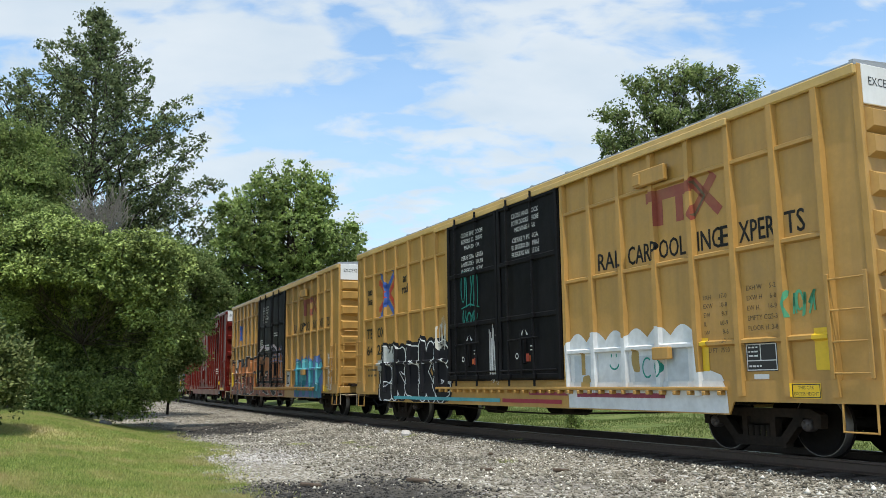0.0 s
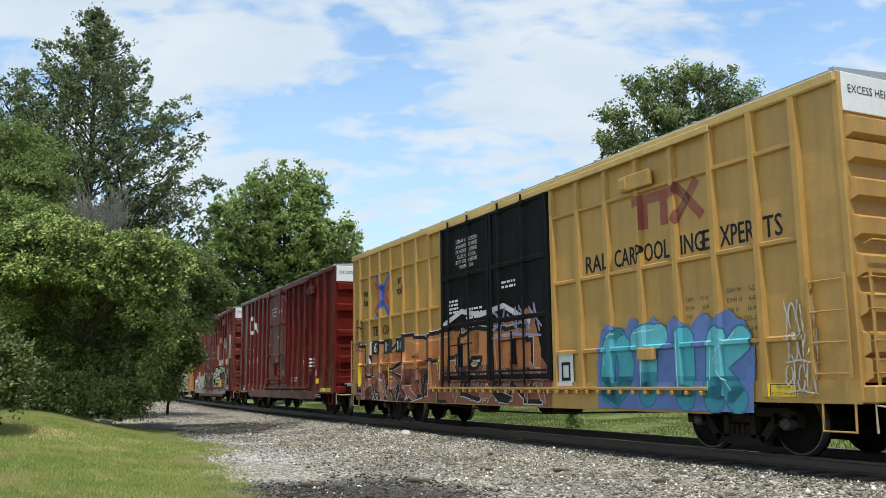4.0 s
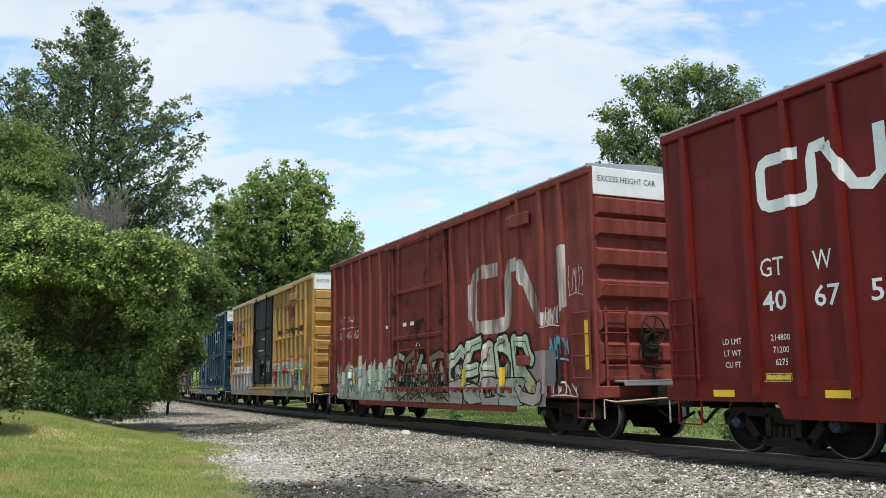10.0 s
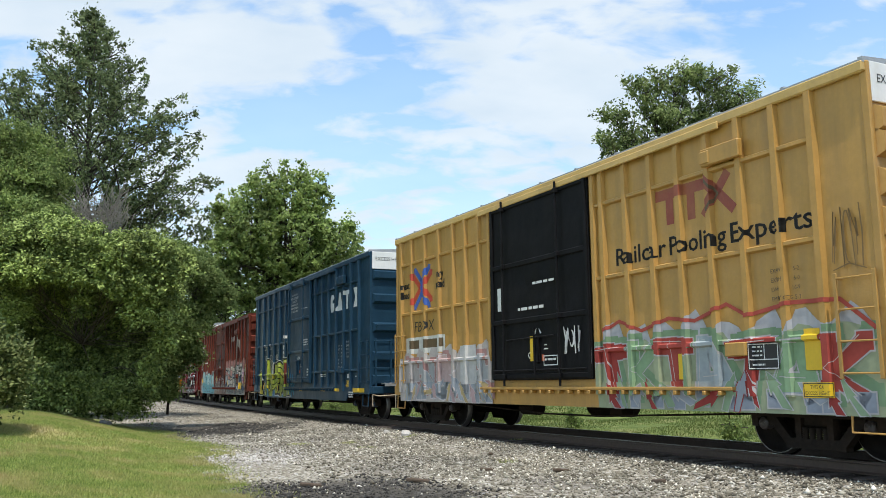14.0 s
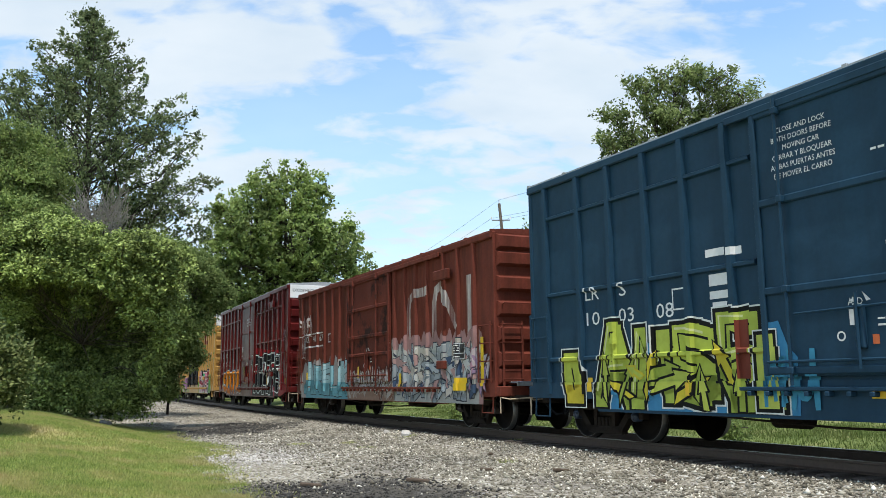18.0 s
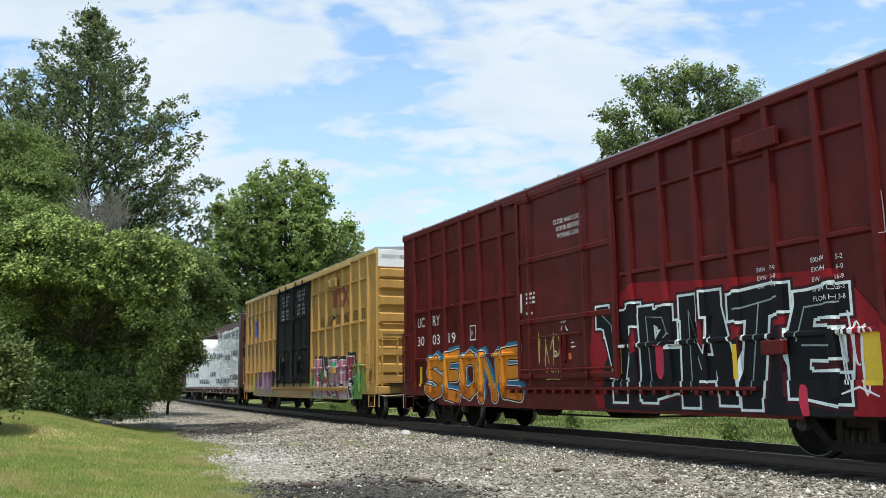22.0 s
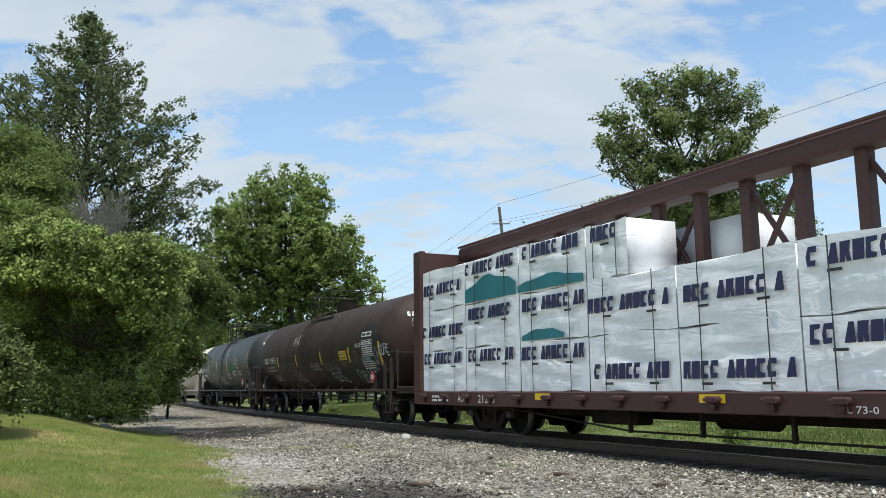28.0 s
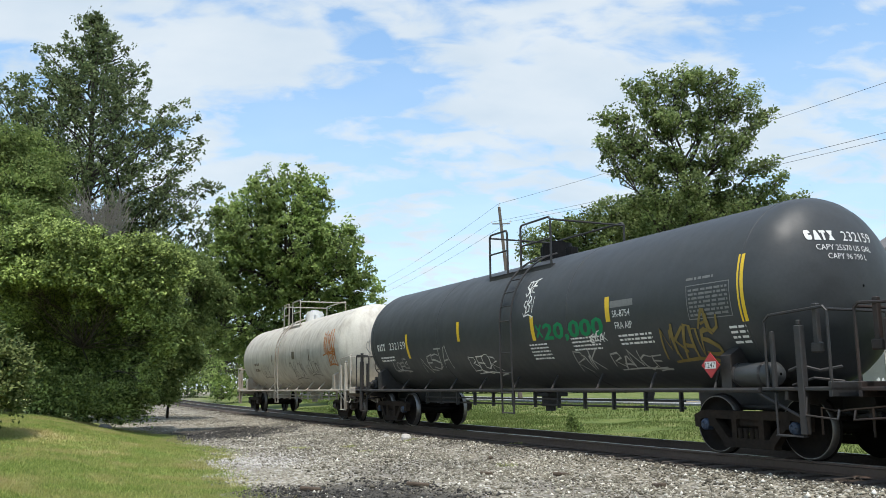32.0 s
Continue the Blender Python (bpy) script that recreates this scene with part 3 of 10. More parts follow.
def truck_meshes():
    """Cast side frame with its two windows, bolster and spring nest."""
    f = Form()
    # frame as bars, so that its windows are open
    def bar(p, q, w, y0, y1):
        p, q = Vector((p[0], 0, p[1])), Vector((q[0], 0, q[1]))
        d = (q - p).normalized()
        nn = Vector((-d.z, 0, d.x)) * w / 2
        f.prism([(a.x, a.z) for a in (p + nn, p - nn, q - nn, q + nn)], y0, y1)
    for y0, y1 in ((-0.07, 0.07),):
        f.prism([(-1.13, 0.46), (-1.13, 0.57), (-0.95, 0.645), (0.95, 0.645), (1.13, 0.57), (1.13, 0.46), (0.93, 0.52), (-0.93, 0.52)], y0, y1)
        bar((-0.78, 0.55), (-0.42, 0.16), 0.13, y0, y1)
        bar((0.78, 0.55), (0.42, 0.16), 0.13, y0, y1)
        bar((-0.5, 0.17), (0.5, 0.17), 0.14, y0, y1)
        bar((-0.27, 0.20), (-0.27, 0.56), 0.10, y0, y1)
        bar((0.27, 0.20), (0.27, 0.56), 0.10, y0, y1)
        bar((-1.06, 0.56), (-1.06, 0.38), 0.12, y0, y1)
        bar((-0.76, 0.56), (-0.76, 0.40), 0.12, y0, y1)
        bar((1.06, 0.56), (1.06, 0.38), 0.12, y0, y1)
        bar((0.76, 0.56), (0.76, 0.40), 0.12, y0, y1)
    side = f.mesh("side_frame")
    side.materials.append(M["steel_dark"])
    # one coil spring, turned about its upright axis
    s = Form()
    ring = []
    for i in range(13):
        r, z = (0.052 if i % 2 else 0.036), 0.25 + 0.0145 * i
        ring += [(r * math.cos(2 * math.pi * k / 10), r * math.sin(2 * math.pi * k / 10), z) for k in range(10)]
    s.add(ring, [(10 * i + k, 10 * i + (k + 1) % 10, 10 * i + 10 + (k + 1) % 10, 10 * i + 10 + k) for i in range(12) for k in range(10)])
    spring = s.mesh("coil_spring", True)
    spring.materials.append(M["steel_dark"])
    b = Form()
    b.cbox(-0.24, -1.0, 0.43, 0.24, 1.0, 0.60, 0.03)
    b.rod((0, 0, 0.6), (0, 0, 0.78), 0.2, 16)
    for x in (-0.42, 0.42):
        b.cbox(x - 0.06, -0.85, 0.32, x + 0.06, 0.85, 0.44, 0.02)
        for y in (-0.75, 0.75):
            b.cbox(x - 0.05 + (0.03 if x > 0 else -0.03), y - 0.05, 0.28, x + 0.05 + (0.03 if x > 0 else -0.03), y + 0.05, 0.56, 0.02)
    bolster = b.mesh("bolster")
    bolster.materials.append(M["steel_dark"])
    return bolster, side, spring


BOLSTER, SIDE_FRAME, SPRING = truck_meshes()


def trucks(root, xs, blue=False):
    for x in xs:
        t = part("truck", BOLSTER, None, root, at=pose(x, 0, 0))
        for y in (-0.98, 0.98):
            part("side_frame", SIDE_FRAME, None, t, at=pose(0, y, 0.03))
            for k in (-0.17, -0.057, 0.057, 0.17):
                part("coil_spring", SPRING, None, t, at=pose(k, y + (-0.035 if y < 0 else 0.035), 0.0))
        for dx in (-0.89, 0.89):
            w = part("wheelset", WHEEL_BODY, None, root, at=pose(x + dx, 0, 0.455))
            for turn in (0, 180):
                part("tread", WHEEL_TREAD, None, w, at=pose(0, 0, 0, 0, 0, turn))
                part("bearing_cap", WHEEL_CAPS[1 if blue else 0], None, w, at=pose(0, 0, 0, 0, 0, turn))
            WHEELS.append((w, x + dx))


def couplers(root, L, z=0.84, mat="steel_dark", lever="steel_dark"):
    for sgn in (-1, 1):
        x = sgn * L / 2
        f = Form()
        f.cbox(min(x, x + sgn * 0.62), -0.09, z - 0.09, max(x, x + sgn * 0.62), 0.09, z + 0.09, 0.02)
        f.cbox(min(x + sgn * 0.55, x + sgn * 0.93), -0.17, z - 0.14, max(x + sgn * 0.55, x + sgn * 0.93), 0.15, z + 0.14, 0.05)
        part("coupler", f, M[mat], root)
        h = Form()
        pts = [(x + sgn * 0.1, -0.32, z - 0.1), (x + sgn * 0.35, -0.36, z - 0.3), (x + sgn * 0.6, -0.30, z - 0.46), (x + sgn * 0.8, -0.2, z - 0.42), (x + sgn * 0.96, -0.1, z - 0.3)]
        h.pipe(pts, 0.028, 6)
        part("brake_hose", h, M["black"], root)
        c = Form()
        c.pipe([(x + sgn * 0.16, -1.45, z - 0.42), (x + sgn * 0.16, -1.45, z - 0.08), (x + sgn * 0.3, -1.3, z - 0.12), (x + sgn * 0.5, -0.25, z - 0.06)], 0.016, 6)
        part("cut_lever", c, M[lever], root)


class Side:
    """The camera-side wall of a car, so that paint follows its posts, belts and doors."""

    def __init__(self, root, posts=(), post_w=0.17, belts=(), doors=(), tank=None):
        self.coats = 0
        self.root, self.posts, self.pw, self.belts, self.doors, self.tank = root, posts, post_w, belts, doors, tank
        xs, zs = set(), set()
        for x in posts:
            xs |= {x - 0.62 * post_w, x - 0.42 * post_w, x + 0.42 * post_w, x + 0.62 * post_w}
        for x0, x1 in doors:
            xs |= {x0, x1}
        for *_, z in belts:
            zs |= {z - 0.05, z - 0.025, z + 0.025, z + 0.05}
        if tank:
            zs |= {tank[1] + tank[0] * math.sin(a * math.pi / 36) for a in range(-17, 18)}
        else:
            zs |= {0.85, 1.07, 1.12}
        self.xs, self.zs = sorted(xs), sorted(zs)

    def out(self, x, z, xm, zm):
        """How far out the surface lies at x, z, in the cell about xm, zm."""
        if self.tank:
            R, zc = self.tank
            return math.sqrt(max(0.0, R * R - (z - zc) ** 2))
        d = 0.032 if zm < 1.07 else 0.0
        for p in self.posts:
            a = abs(xm - p)
            if zm > 0.85 and a < 0.62 * self.pw:
                d = POST if a < 0.42 * self.pw else POST * (0.62 * self.pw - abs(x - p)) / (0.20 * self.pw)
        for x0, x1 in self.doors:
            if x0 < xm < x1 and zm > 1.12:
                d = max(d, 0.072)
        for x0, x1, b in self.belts:
            a = abs(zm - b)
            if x0 < xm < x1 and a < 0.05:
                d = max(d, BELT if a < 0.025 else BELT * (0.05 - abs(z - b)) / 0.025)
        return W2 + d


BELT = 0.06
W2 = 1.47          # half width to the side sheet
POST = 0.078        # how far posts stand proud


def post_mesh(z0, z1, w, mat):
    f = Form()
    y0, y1 = -POST, 0.0
    # hat section: face narrower than its foot
    sec = [(-w * 0.62, 0.0), (-w * 0.42, -POST), (w * 0.42, -POST), (w * 0.62, 0.0)]
    v = [(x, y, z) for z in (z0, z1) for x, y in sec]
    f.add(v, [(0, 1, 5, 4), (1, 2, 6, 5), (2, 3, 7, 6), (4, 5, 6, 7), (0, 3, 2, 1)])
    me = f.mesh("side_post")
    me.materials.append(M[mat])
    return me


def boxcar(label, near, far, H, mat, doors, posts, belts, end_ribs, door_mat, white_end=True, sill_z=0.58, bolster=6.7, roof="roof", post_w=0.115, rib_face=0.42,
           top_mat=None, drop=6.6, door_belts=(2.42, 3.6), tone=None, lever="pale_bar", blue_caps=False, brake=True):
    """doors: (x0, x1) spans; posts: their x; belts: (x0, x1, z) runs."""
    L = far - near
    root = rolling("boxcar", label, "boxcar", near, far)
    h = L / 2
    zf = 1.05
    side = Side(root, posts, post_w, belts, doors)
    part("body", Form().cbox(-h, -W2, zf, h, W2, H - 0.03, 0.012), M[mat], root)
    # sills, drawn down between the trucks
    for sgn in (-1, 1):
        f = Form()
        poly = [(-h, zf + 0.02), (-h, 0.77), (-drop - 0.1, 0.77), (-drop, sill_z), (drop, sill_z), (drop + 0.1, 0.77), (h, 0.77), (h, zf + 0.02)]
        y = sgn * W2
        f.prism(poly[::-1] if sgn < 0 else poly, y, y + sgn * 0.03)
        part("side_sill", f, M[mat], root)
    f = Form().cbox(-h - 0.02, -0.33, 0.72, h + 0.02, 0.33, zf, 0.02)
    for k in range(7):
        x = -drop + 2 * drop * k / 6
        f.cbox(x - 0.06, -1.38, 0.72, x + 0.06, 1.38, zf, 0.01)
    part("underframe", f, M["steel_dark"], root)
    part("air_reservoir", Form().rod((-1.2, 0.5, 0.56), (0.1, 0.5, 0.56), 0.22, 16), M["steel_dark"], root)
    part("brake_valve", Form().cbox(0.8, -0.6, 0.42, 1.2, -0.3, 0.75, 0.03), M["steel_dark"], root)
    part("brake_cylinder", Form().rod((-2.4, -0.55, 0.52), (-1.8, -0.55, 0.52), 0.16, 14), M["steel_dark"], root)
    part("brake_rod", Form().pipe([(-drop, -0.95, 0.62), (-1.0, -0.95, 0.43), (1.0, -0.95, 0.43), (drop, -0.95, 0.62)], 0.018, 6), M["steel_dark"], root)
    # roof: low ridge with seams
    rf = part("roof", Form().prism_x([(-W2 - 0.06, H - 0.05), (-W2 - 0.06, H), (0, H + 0.10), (W2 + 0.06, H), (W2 + 0.06, H - 0.05)], -h, h), M[roof], root)
    nseam = int(L / 1.25)
    seam = Form().prism_x([(-W2 - 0.05, H + 0.002), (0, H + 0.102), (W2 + 0.05, H + 0.002), (W2 + 0.05, H + 0.03), (0, H + 0.13), (-W2 - 0.05, H + 0.03)], -0.035, 0.035).mesh("roof_seam")
    seam.materials.append(M[roof])
    for k in range(nseam + 1):
        part("roof_seam", seam, None, rf, at=pose(-h + 0.04 + (L - 0.08) * k / nseam, 0, 0))
    for sgn in (-1, 1):
        part("top_chord", Form().cbox(-h, min(sgn * W2, sgn * (W2 + 0.075)), H - 0.17, h, max(sgn * W2, sgn * (W2 + 0.075)), H - 0.02, 0.02), M[top_mat or mat], root)
    pm = post_mesh(zf - 0.2, H - 0.16, post_w, mat)
    for x in posts:
        part("side_post", pm, None, root, at=pose(x, -W2, 0))
        part("side_post", pm, None, root, at=pose(x, W2, 0, 0, 0, 180))
    for x0, x1, z in belts:
        f = Form().add([(x0, 0, z - 0.05), (x0, -BELT, z - 0.025), (x0, -BELT, z + 0.025), (x0, 0, z + 0.05), (x1, 0, z - 0.05), (x1, -BELT, z - 0.025), (x1, -BELT, z + 0.025), (x1, 0, z + 0.05)],
                       [(0, 4, 5, 1), (1, 5, 6, 2), (2, 6, 7, 3), (0, 1, 2, 3), (7, 6, 5, 4)])
        me = f.mesh("belt_rail")
        me.materials.append(M[mat])
        part("belt_rail", me, None, root, at=pose(0, -W2, 0))
        part("belt_rail", me, None, root, at=pose(x0 + x1, W2, 0, 0, 0, 180))
    for sx in (-1, 1):
        for sy in (-1, 1):
            f = Form().cbox(min(sx * (h + 0.02), sx * (h - 0.10)), min(sy * (W2 - 0.05), sy * (W2 + 0.02)), 0.78, max(sx * (h + 0.02), sx * (h - 0.10)), max(sy * (W2 - 0.05), sy * (W2 + 0.02)), H - 0.02, 0.015)
            part("corner_post", f, M[mat], root)
    # ends: pressed ribs and the white band
    for sx in (-1, 1):
        x = sx * h
        top = H - 0.06
        if white_end:
            part("height_band", Form().cbox(min(x, x + sx * 0.03), -W2 + 0.04, H - 0.56, max(x, x + sx * 0.03), W2 - 0.04, H - 0.03, 0.008), M["white"], root, "white excess-height band")
            top = H - 0.58
        z0 = 1.02
        step = (top - z0) / end_ribs
        a = rib_face * step / 2
        yy = W2 - 0.06
        rib = Form().add([(0, -yy, -a - 0.07), (0.09, -yy + 0.05, -a), (0.09, -yy + 0.05, a), (0, -yy, a + 0.05), (0, yy, -a - 0.07), (0.09, yy - 0.05, -a), (0.09, yy - 0.05, a), (0, yy, a + 0.05)],
                         [(0, 4, 5, 1), (1, 5, 6, 2), (2, 6, 7, 3), (0, 1, 2, 3), (7, 6, 5, 4)]).mesh("end_rib")
        rib.materials.append(M[mat])
        for k in range(end_ribs + 1):
            zc = z0 + step * k if k < end_ribs else top - a - 0.06
            part("end_rib", rib, None, root, at=pose(x, 0, max(zc, z0 + a + 0.08), 0, 0, 0 if sx > 0 else 180))
        part("end_sill", Form().cbox(min(x, x + sx * 0.2), -W2, 0.78, max(x, x + sx * 0.2), W2, 1.0, 0.02), M[mat], root)
        part("draft_gear", Form().cbox(min(x, x + sx * 0.42), -0.42, 0.62, max(x, x + sx * 0.42), 0.42, 1.02, 0.03).cbox(min(x, x + sx * 0.3), -1.1, 0.66, max(x, x + sx * 0.3), 1.1, 0.8, 0.02), M["steel_dark"], root)
        part("crossover_platform", Form().cbox(min(x, x + sx * 0.4), -1.15, 1.06, max(x, x + sx * 0.4), 1.15, 1.10, 0.008).cbox(min(x + sx * 0.36, x + sx * 0.4), -1.15, 1.0, max(x + sx * 0.36, x + sx * 0.4), 1.15, 1.10, 0.006), M["steel_dark"] if sx < 0 or not brake else M["roof"], root)
    # doors
    zt = H - 0.19
    for x0, x1 in doors:
        for sy in (-1, 1):
            f = Form().cbox(x0, min(sy * (W2 + 0.012), sy * (W2 + 0.07)), 1.12, x1, max(sy * (W2 + 0.012), sy * (W2 + 0.07)), zt, 0.015)
            dr = part("door", f, M[door_mat], root, "sliding plug door")
            if sy > 0:
                continue
            ys = -(W2 + 0.07)
            for z in (1.2, *door_belts, zt - 0.06):
                part("door_rib", Form().cbox(x0 + 0.02, ys - 0.04, z - 0.055, x1 - 0.02, ys, z + 0.055, 0.02), M[door_mat], dr)
            for xx in (x0 + 0.05, x1 - 0.05):
                part("door_stile", Form().cbox(xx - 0.05, ys - 0.05, 1.13, xx + 0.05, ys, zt, 0.015), M[door_mat], dr)
            wide = x1 - x0 > 2.8
            for fx in ((0.16, 0.74) if wide else (0.2, 0.62)):
                xx = x0 + (x1 - x0) * fx
                part("lock_rod", Form().rod((xx, ys - 0.075, 1.0), (xx, ys - 0.075, zt + 0.08), 0.025, 8), M[door_mat], dr)
                for z in (1.2, *door_belts, zt - 0.1):
                    part("rod_guide", Form().cbox(xx - 0.05, ys - 0.11, z - 0.05, xx + 0.05, ys, z + 0.05, 0.012), M[door_mat], dr)
            xm = x0 + (x1 - x0) * (0.5 if wide else 0.42)
            part("lock_box", Form().cbox(xm - 0.05, ys - 0.08, 1.45, xm + 0.09, ys, 2.0, 0.02), M[door_mat], dr)
            part("door_handle", Form().rod((xm + 0.02, ys - 0.1, 1.2), (xm + 0.02, ys - 0.1, 2.15), 0.02, 8), M[door_mat], dr)
            part("lock_bar", Form().rod((x0 + (x1 - x0) * 0.2, ys - 0.09, 1.95), (x0 + (x1 - x0) * 0.7, ys - 0.09, 1.98), 0.016, 6), M[door_mat], dr)
            part("lock_bar", Form().rod((x0 + 0.1, ys - 0.07, 1.32), (x1 - 0.1, ys - 0.07, 1.32), 0.02, 6), M[door_mat], dr)
            # plates by the lock
            part("lock_plate", Form().cbox(xm - 0.16, ys - 0.006, 1.75, xm - 0.05, ys - 0.001, 1.95, 0.001), M["white"], dr, "small white stencilled plate")
            part("lock_arrow", Form().prism([(xm - 0.14, 2.05), (xm - 0.03, 2.16), (xm - 0.08, 2.04)], ys - 0.005, ys - 0.001), M["white"], dr)
            part("lock_arrow", Form().prism([(xm + 0.16, 2.05), (xm + 0.05, 2.16), (xm + 0.10, 2.04)], ys - 0.005, ys - 0.001), M["white"], dr)
            part("warning_label", Form().cbox(xm + 0.15, ys - 0.006, 1.5, xm + 0.24, ys - 0.001, 1.62, 0.001), M["label_orange"], dr, "small orange warning label")
            part("seal_plate", Form().cbox(xm + 0.24, ys - 0.006, 1.72, xm + 0.38, ys - 0.001, 1.745, 0.001), M["white"], dr, "small white stencilled plate")
            part("seal_plate", Form().cbox(xm + 0.24, ys - 0.006, 1.80, xm + 0.34, ys - 0.001, 1.82, 0.001), M["white"], dr, "small white stencilled plate")
            part("turn_mark", Form().lathe_y([(ys - 0.005, 0.065), (ys - 0.005, 0.043)], 18).mesh("turn_mark"), M["white"], dr, at=pose(xm - 0.30, 0, 1.62))
    x0, x1 = min(q[0] for q in doors), max(q[1] for q in doors)
    w = x1 - x0
    part("door_track", Form().cbox(max(-drop, x0 - 0.15 * w), -W2 - 0.13, 0.93, min(drop, x1 + 0.95 * w), -W2 - 0.03, 0.985, 0.01), M[mat], root)
    part("door_track", Form().cbox(max(-drop, x0 - 0.15 * w), -W2 - 0.125, H - 0.24, min(h - 0.3, x1 + 0.95 * w), -W2 - 0.08, H - 0.13, 0.01), M[top_mat or mat], root)
    bracket = Form().cbox(0, -W2 - 0.145, 0.86, 0.07, -W2 - 0.03, 0.925, 0.01).mesh("track_bracket")
    bracket.materials.append(M[mat])
    k = max(-drop, x0 - 0.1 * w)
    while k < min(drop, x1 + 0.9 * w):
        part("track_bracket", bracket, None, root, at=pose(k, 0, 0))
        k += 0.33
    # gate box high on the side and its box below, at the brake end
    part("route_board", Form().cbox(4.75, -W2 - 0.15, 4.33, 5.55, -W2 - 0.05, 4.6, 0.015).cbox(4.75, -W2 - 0.17, 4.36, 4.95, -W2 - 0.05, 4.56, 0.015), M[mat], root) if H > 5 else None
    part("defect_holder", Form().cbox(5.05, -W2 - 0.16, 1.42, 5.45, -W2 - 0.05, 1.62, 0.015), M[mat], root)
    side_ladder(root, h, mat, brake)
    couplers(root, L, lever=lever)
    trucks(root, (-bolster, bolster), blue_caps)
    return root, side


def rung(root, pts, mat):
    part("grab_iron", Form().pipe(pts, 0.014, 6), M[mat], root)


def side_ladder(root, h, mat, brake=True):
    # four rungs on the side at each end, and the ladder round the corner
    for sx in (-1, 1):
        for z in (1.15, 1.55, 1.95, 2.35):
            xa, xb = sx * (h - 0.1), sx * (h - 0.62)
            y = -W2
            rung(root, [(xa, y, z), (xa, y - 0.09, z), (xb, y - 0.09, z), (xb, y, z)], mat)
        part("sill_step", Form().pipe([(sx * (h - 0.1), -W2 - 0.01, 0.85), (sx * (h - 0.1), -W2 - 0.03, 0.42), (sx * (h - 0.6), -W2 - 0.03, 0.42), (sx * (h - 0.6), -W2 - 0.01, 0.85)], 0.018, 6), M[mat], root)
        for z in (1.15, 1.55, 1.95, 2.35):
            x = sx * h
            rung(root, [(x, -W2 + 0.12, z), (x + sx * 0.17, -W2 + 0.12, z), (x + sx * 0.17, -W2 + 0.6, z), (x, -W2 + 0.6, z)], mat)
        for y in (-W2 + 0.10, -W2 + 0.58):
            part("ladder_stile", Form().cbox(min(x + sx * 0.145, x + sx * 0.165), y, 0.98, max(x + sx * 0.145, x + sx * 0.165), y + 0.05, 2.42, 0.004), M[mat], root)
        for xx in (sx * (h - 0.07), sx * (h - 0.65)):
            part("ladder_stile", Form().cbox(xx - 0.025, -W2 - 0.10, 1.08, xx + 0.025, -W2 - 0.075, 2.42, 0.004), M[mat], root)
        rung(root, [(x + sx * 0.08, -W2 + 0.15, 2.78), (x + sx * 0.2, -W2 + 0.15, 2.82), (x + sx * 0.2, W2 - 0.15, 2.82), (x + sx * 0.08, W2 - 0.15, 2.78)], mat)
    x = h
    if not brake:
        return
    w = Form()
    for i in range(20):
        a, b = 2 * math.pi * i / 20, 2 * math.pi * (i + 1) / 20
        w.rod((x + 0.24, -0.35 + 0.27 * math.cos(a), 2.0 + 0.27 * math.sin(a)), (x + 0.24, -0.35 + 0.27 * math.cos(b), 2.0 + 0.27 * math.sin(b)), 0.014, 6)
    for i in range(5):
        a = 2 * math.pi * i / 5
        w.rod((x + 0.24, -0.35, 2.0), (x + 0.24, -0.35 + 0.27 * math.cos(a), 2.0 + 0.27 * math.sin(a)), 0.012, 6)
    w.rod((x, -0.35, 2.0), (x + 0.26, -0.35, 2.0), 0.04, 8)
    part("brake_wheel", w, M["steel_dark"], root)
    part("brake_housing", Form().cbox(x + 0.02, -0.52, 1.5, x + 0.2, -0.18, 1.95, 0.03), M["steel_dark"], root)
    part("brake_lever", Form().rod((x + 0.12, -0.35, 1.5), (x + 0.12, -0.2, 0.9), 0.025, 8).rod((x + 0.16, -0.6, 1.35), (x + 0.16, -0.1, 1.3), 0.02, 8), M["steel_dark"], root)


# ---- paint on the cars: lettering, marks and graffiti ----
from mathutils.geometry import tessellate_polygon


def poly(pts):
    v = [Vector((x, z, 0)) for x, z in pts]
    return [tuple((v[i].x, v[i].y) for i in t) for t in tessellate_polygon([v])]


def rect(x0, z0, x1, z1):
    return [((x0, z0), (x1, z0), (x1, z1)), ((x0, z0), (x1, z1), (x0, z1))]


def frame_of(x0, z0, x1, z1, w):
    return rect(x0, z0, x1, z0 + w) + rect(x0, z1 - w, x1, z1) + rect(x0, z0 + w, x0 + w, z1 - w) + rect(x1 - w, z0 + w, x1, z1 - w)


def stroke(pts, w, closed=False, taper=False):
    """A painted line of width w with mitred joints."""
    n = len(pts)
    P = [Vector((x, z)) for x, z in pts]
    L, R = [], []
    for i in range(n):
        a = P[i - 1] if (closed or i > 0) else P[i]
        b = P[(i + 1) % n] if (closed or i < n - 1) else P[i]
        d = (b - a)
        d = d.normalized() if d.length > 1e-6 else Vector((1, 0))
        k = w / 2 * (0.35 + 0.65 * math.sin(math.pi * (i + 0.5) / n) if taper else 1)
        q = Vector((-d.y, d.x)) * k
        L.append(P[i] + q)
        R.append(P[i] - q)
    out = []
    for i in range(n if closed else n - 1):
        j = (i + 1) % n
        out += [(tuple(L[i]), tuple(R[i]), tuple(R[j])), (tuple(L[i]), tuple(R[j]), tuple(L[j]))]
    return out


def arc(cx, cz, rx, rz, a0, a1, n=14):
    return [(cx + rx * math.cos(radians(a0 + (a1 - a0) * i / n)), cz + rz * math.sin(radians(a0 + (a1 - a0) * i / n))) for i in range(n + 1)]


FONT_CACHE = {}


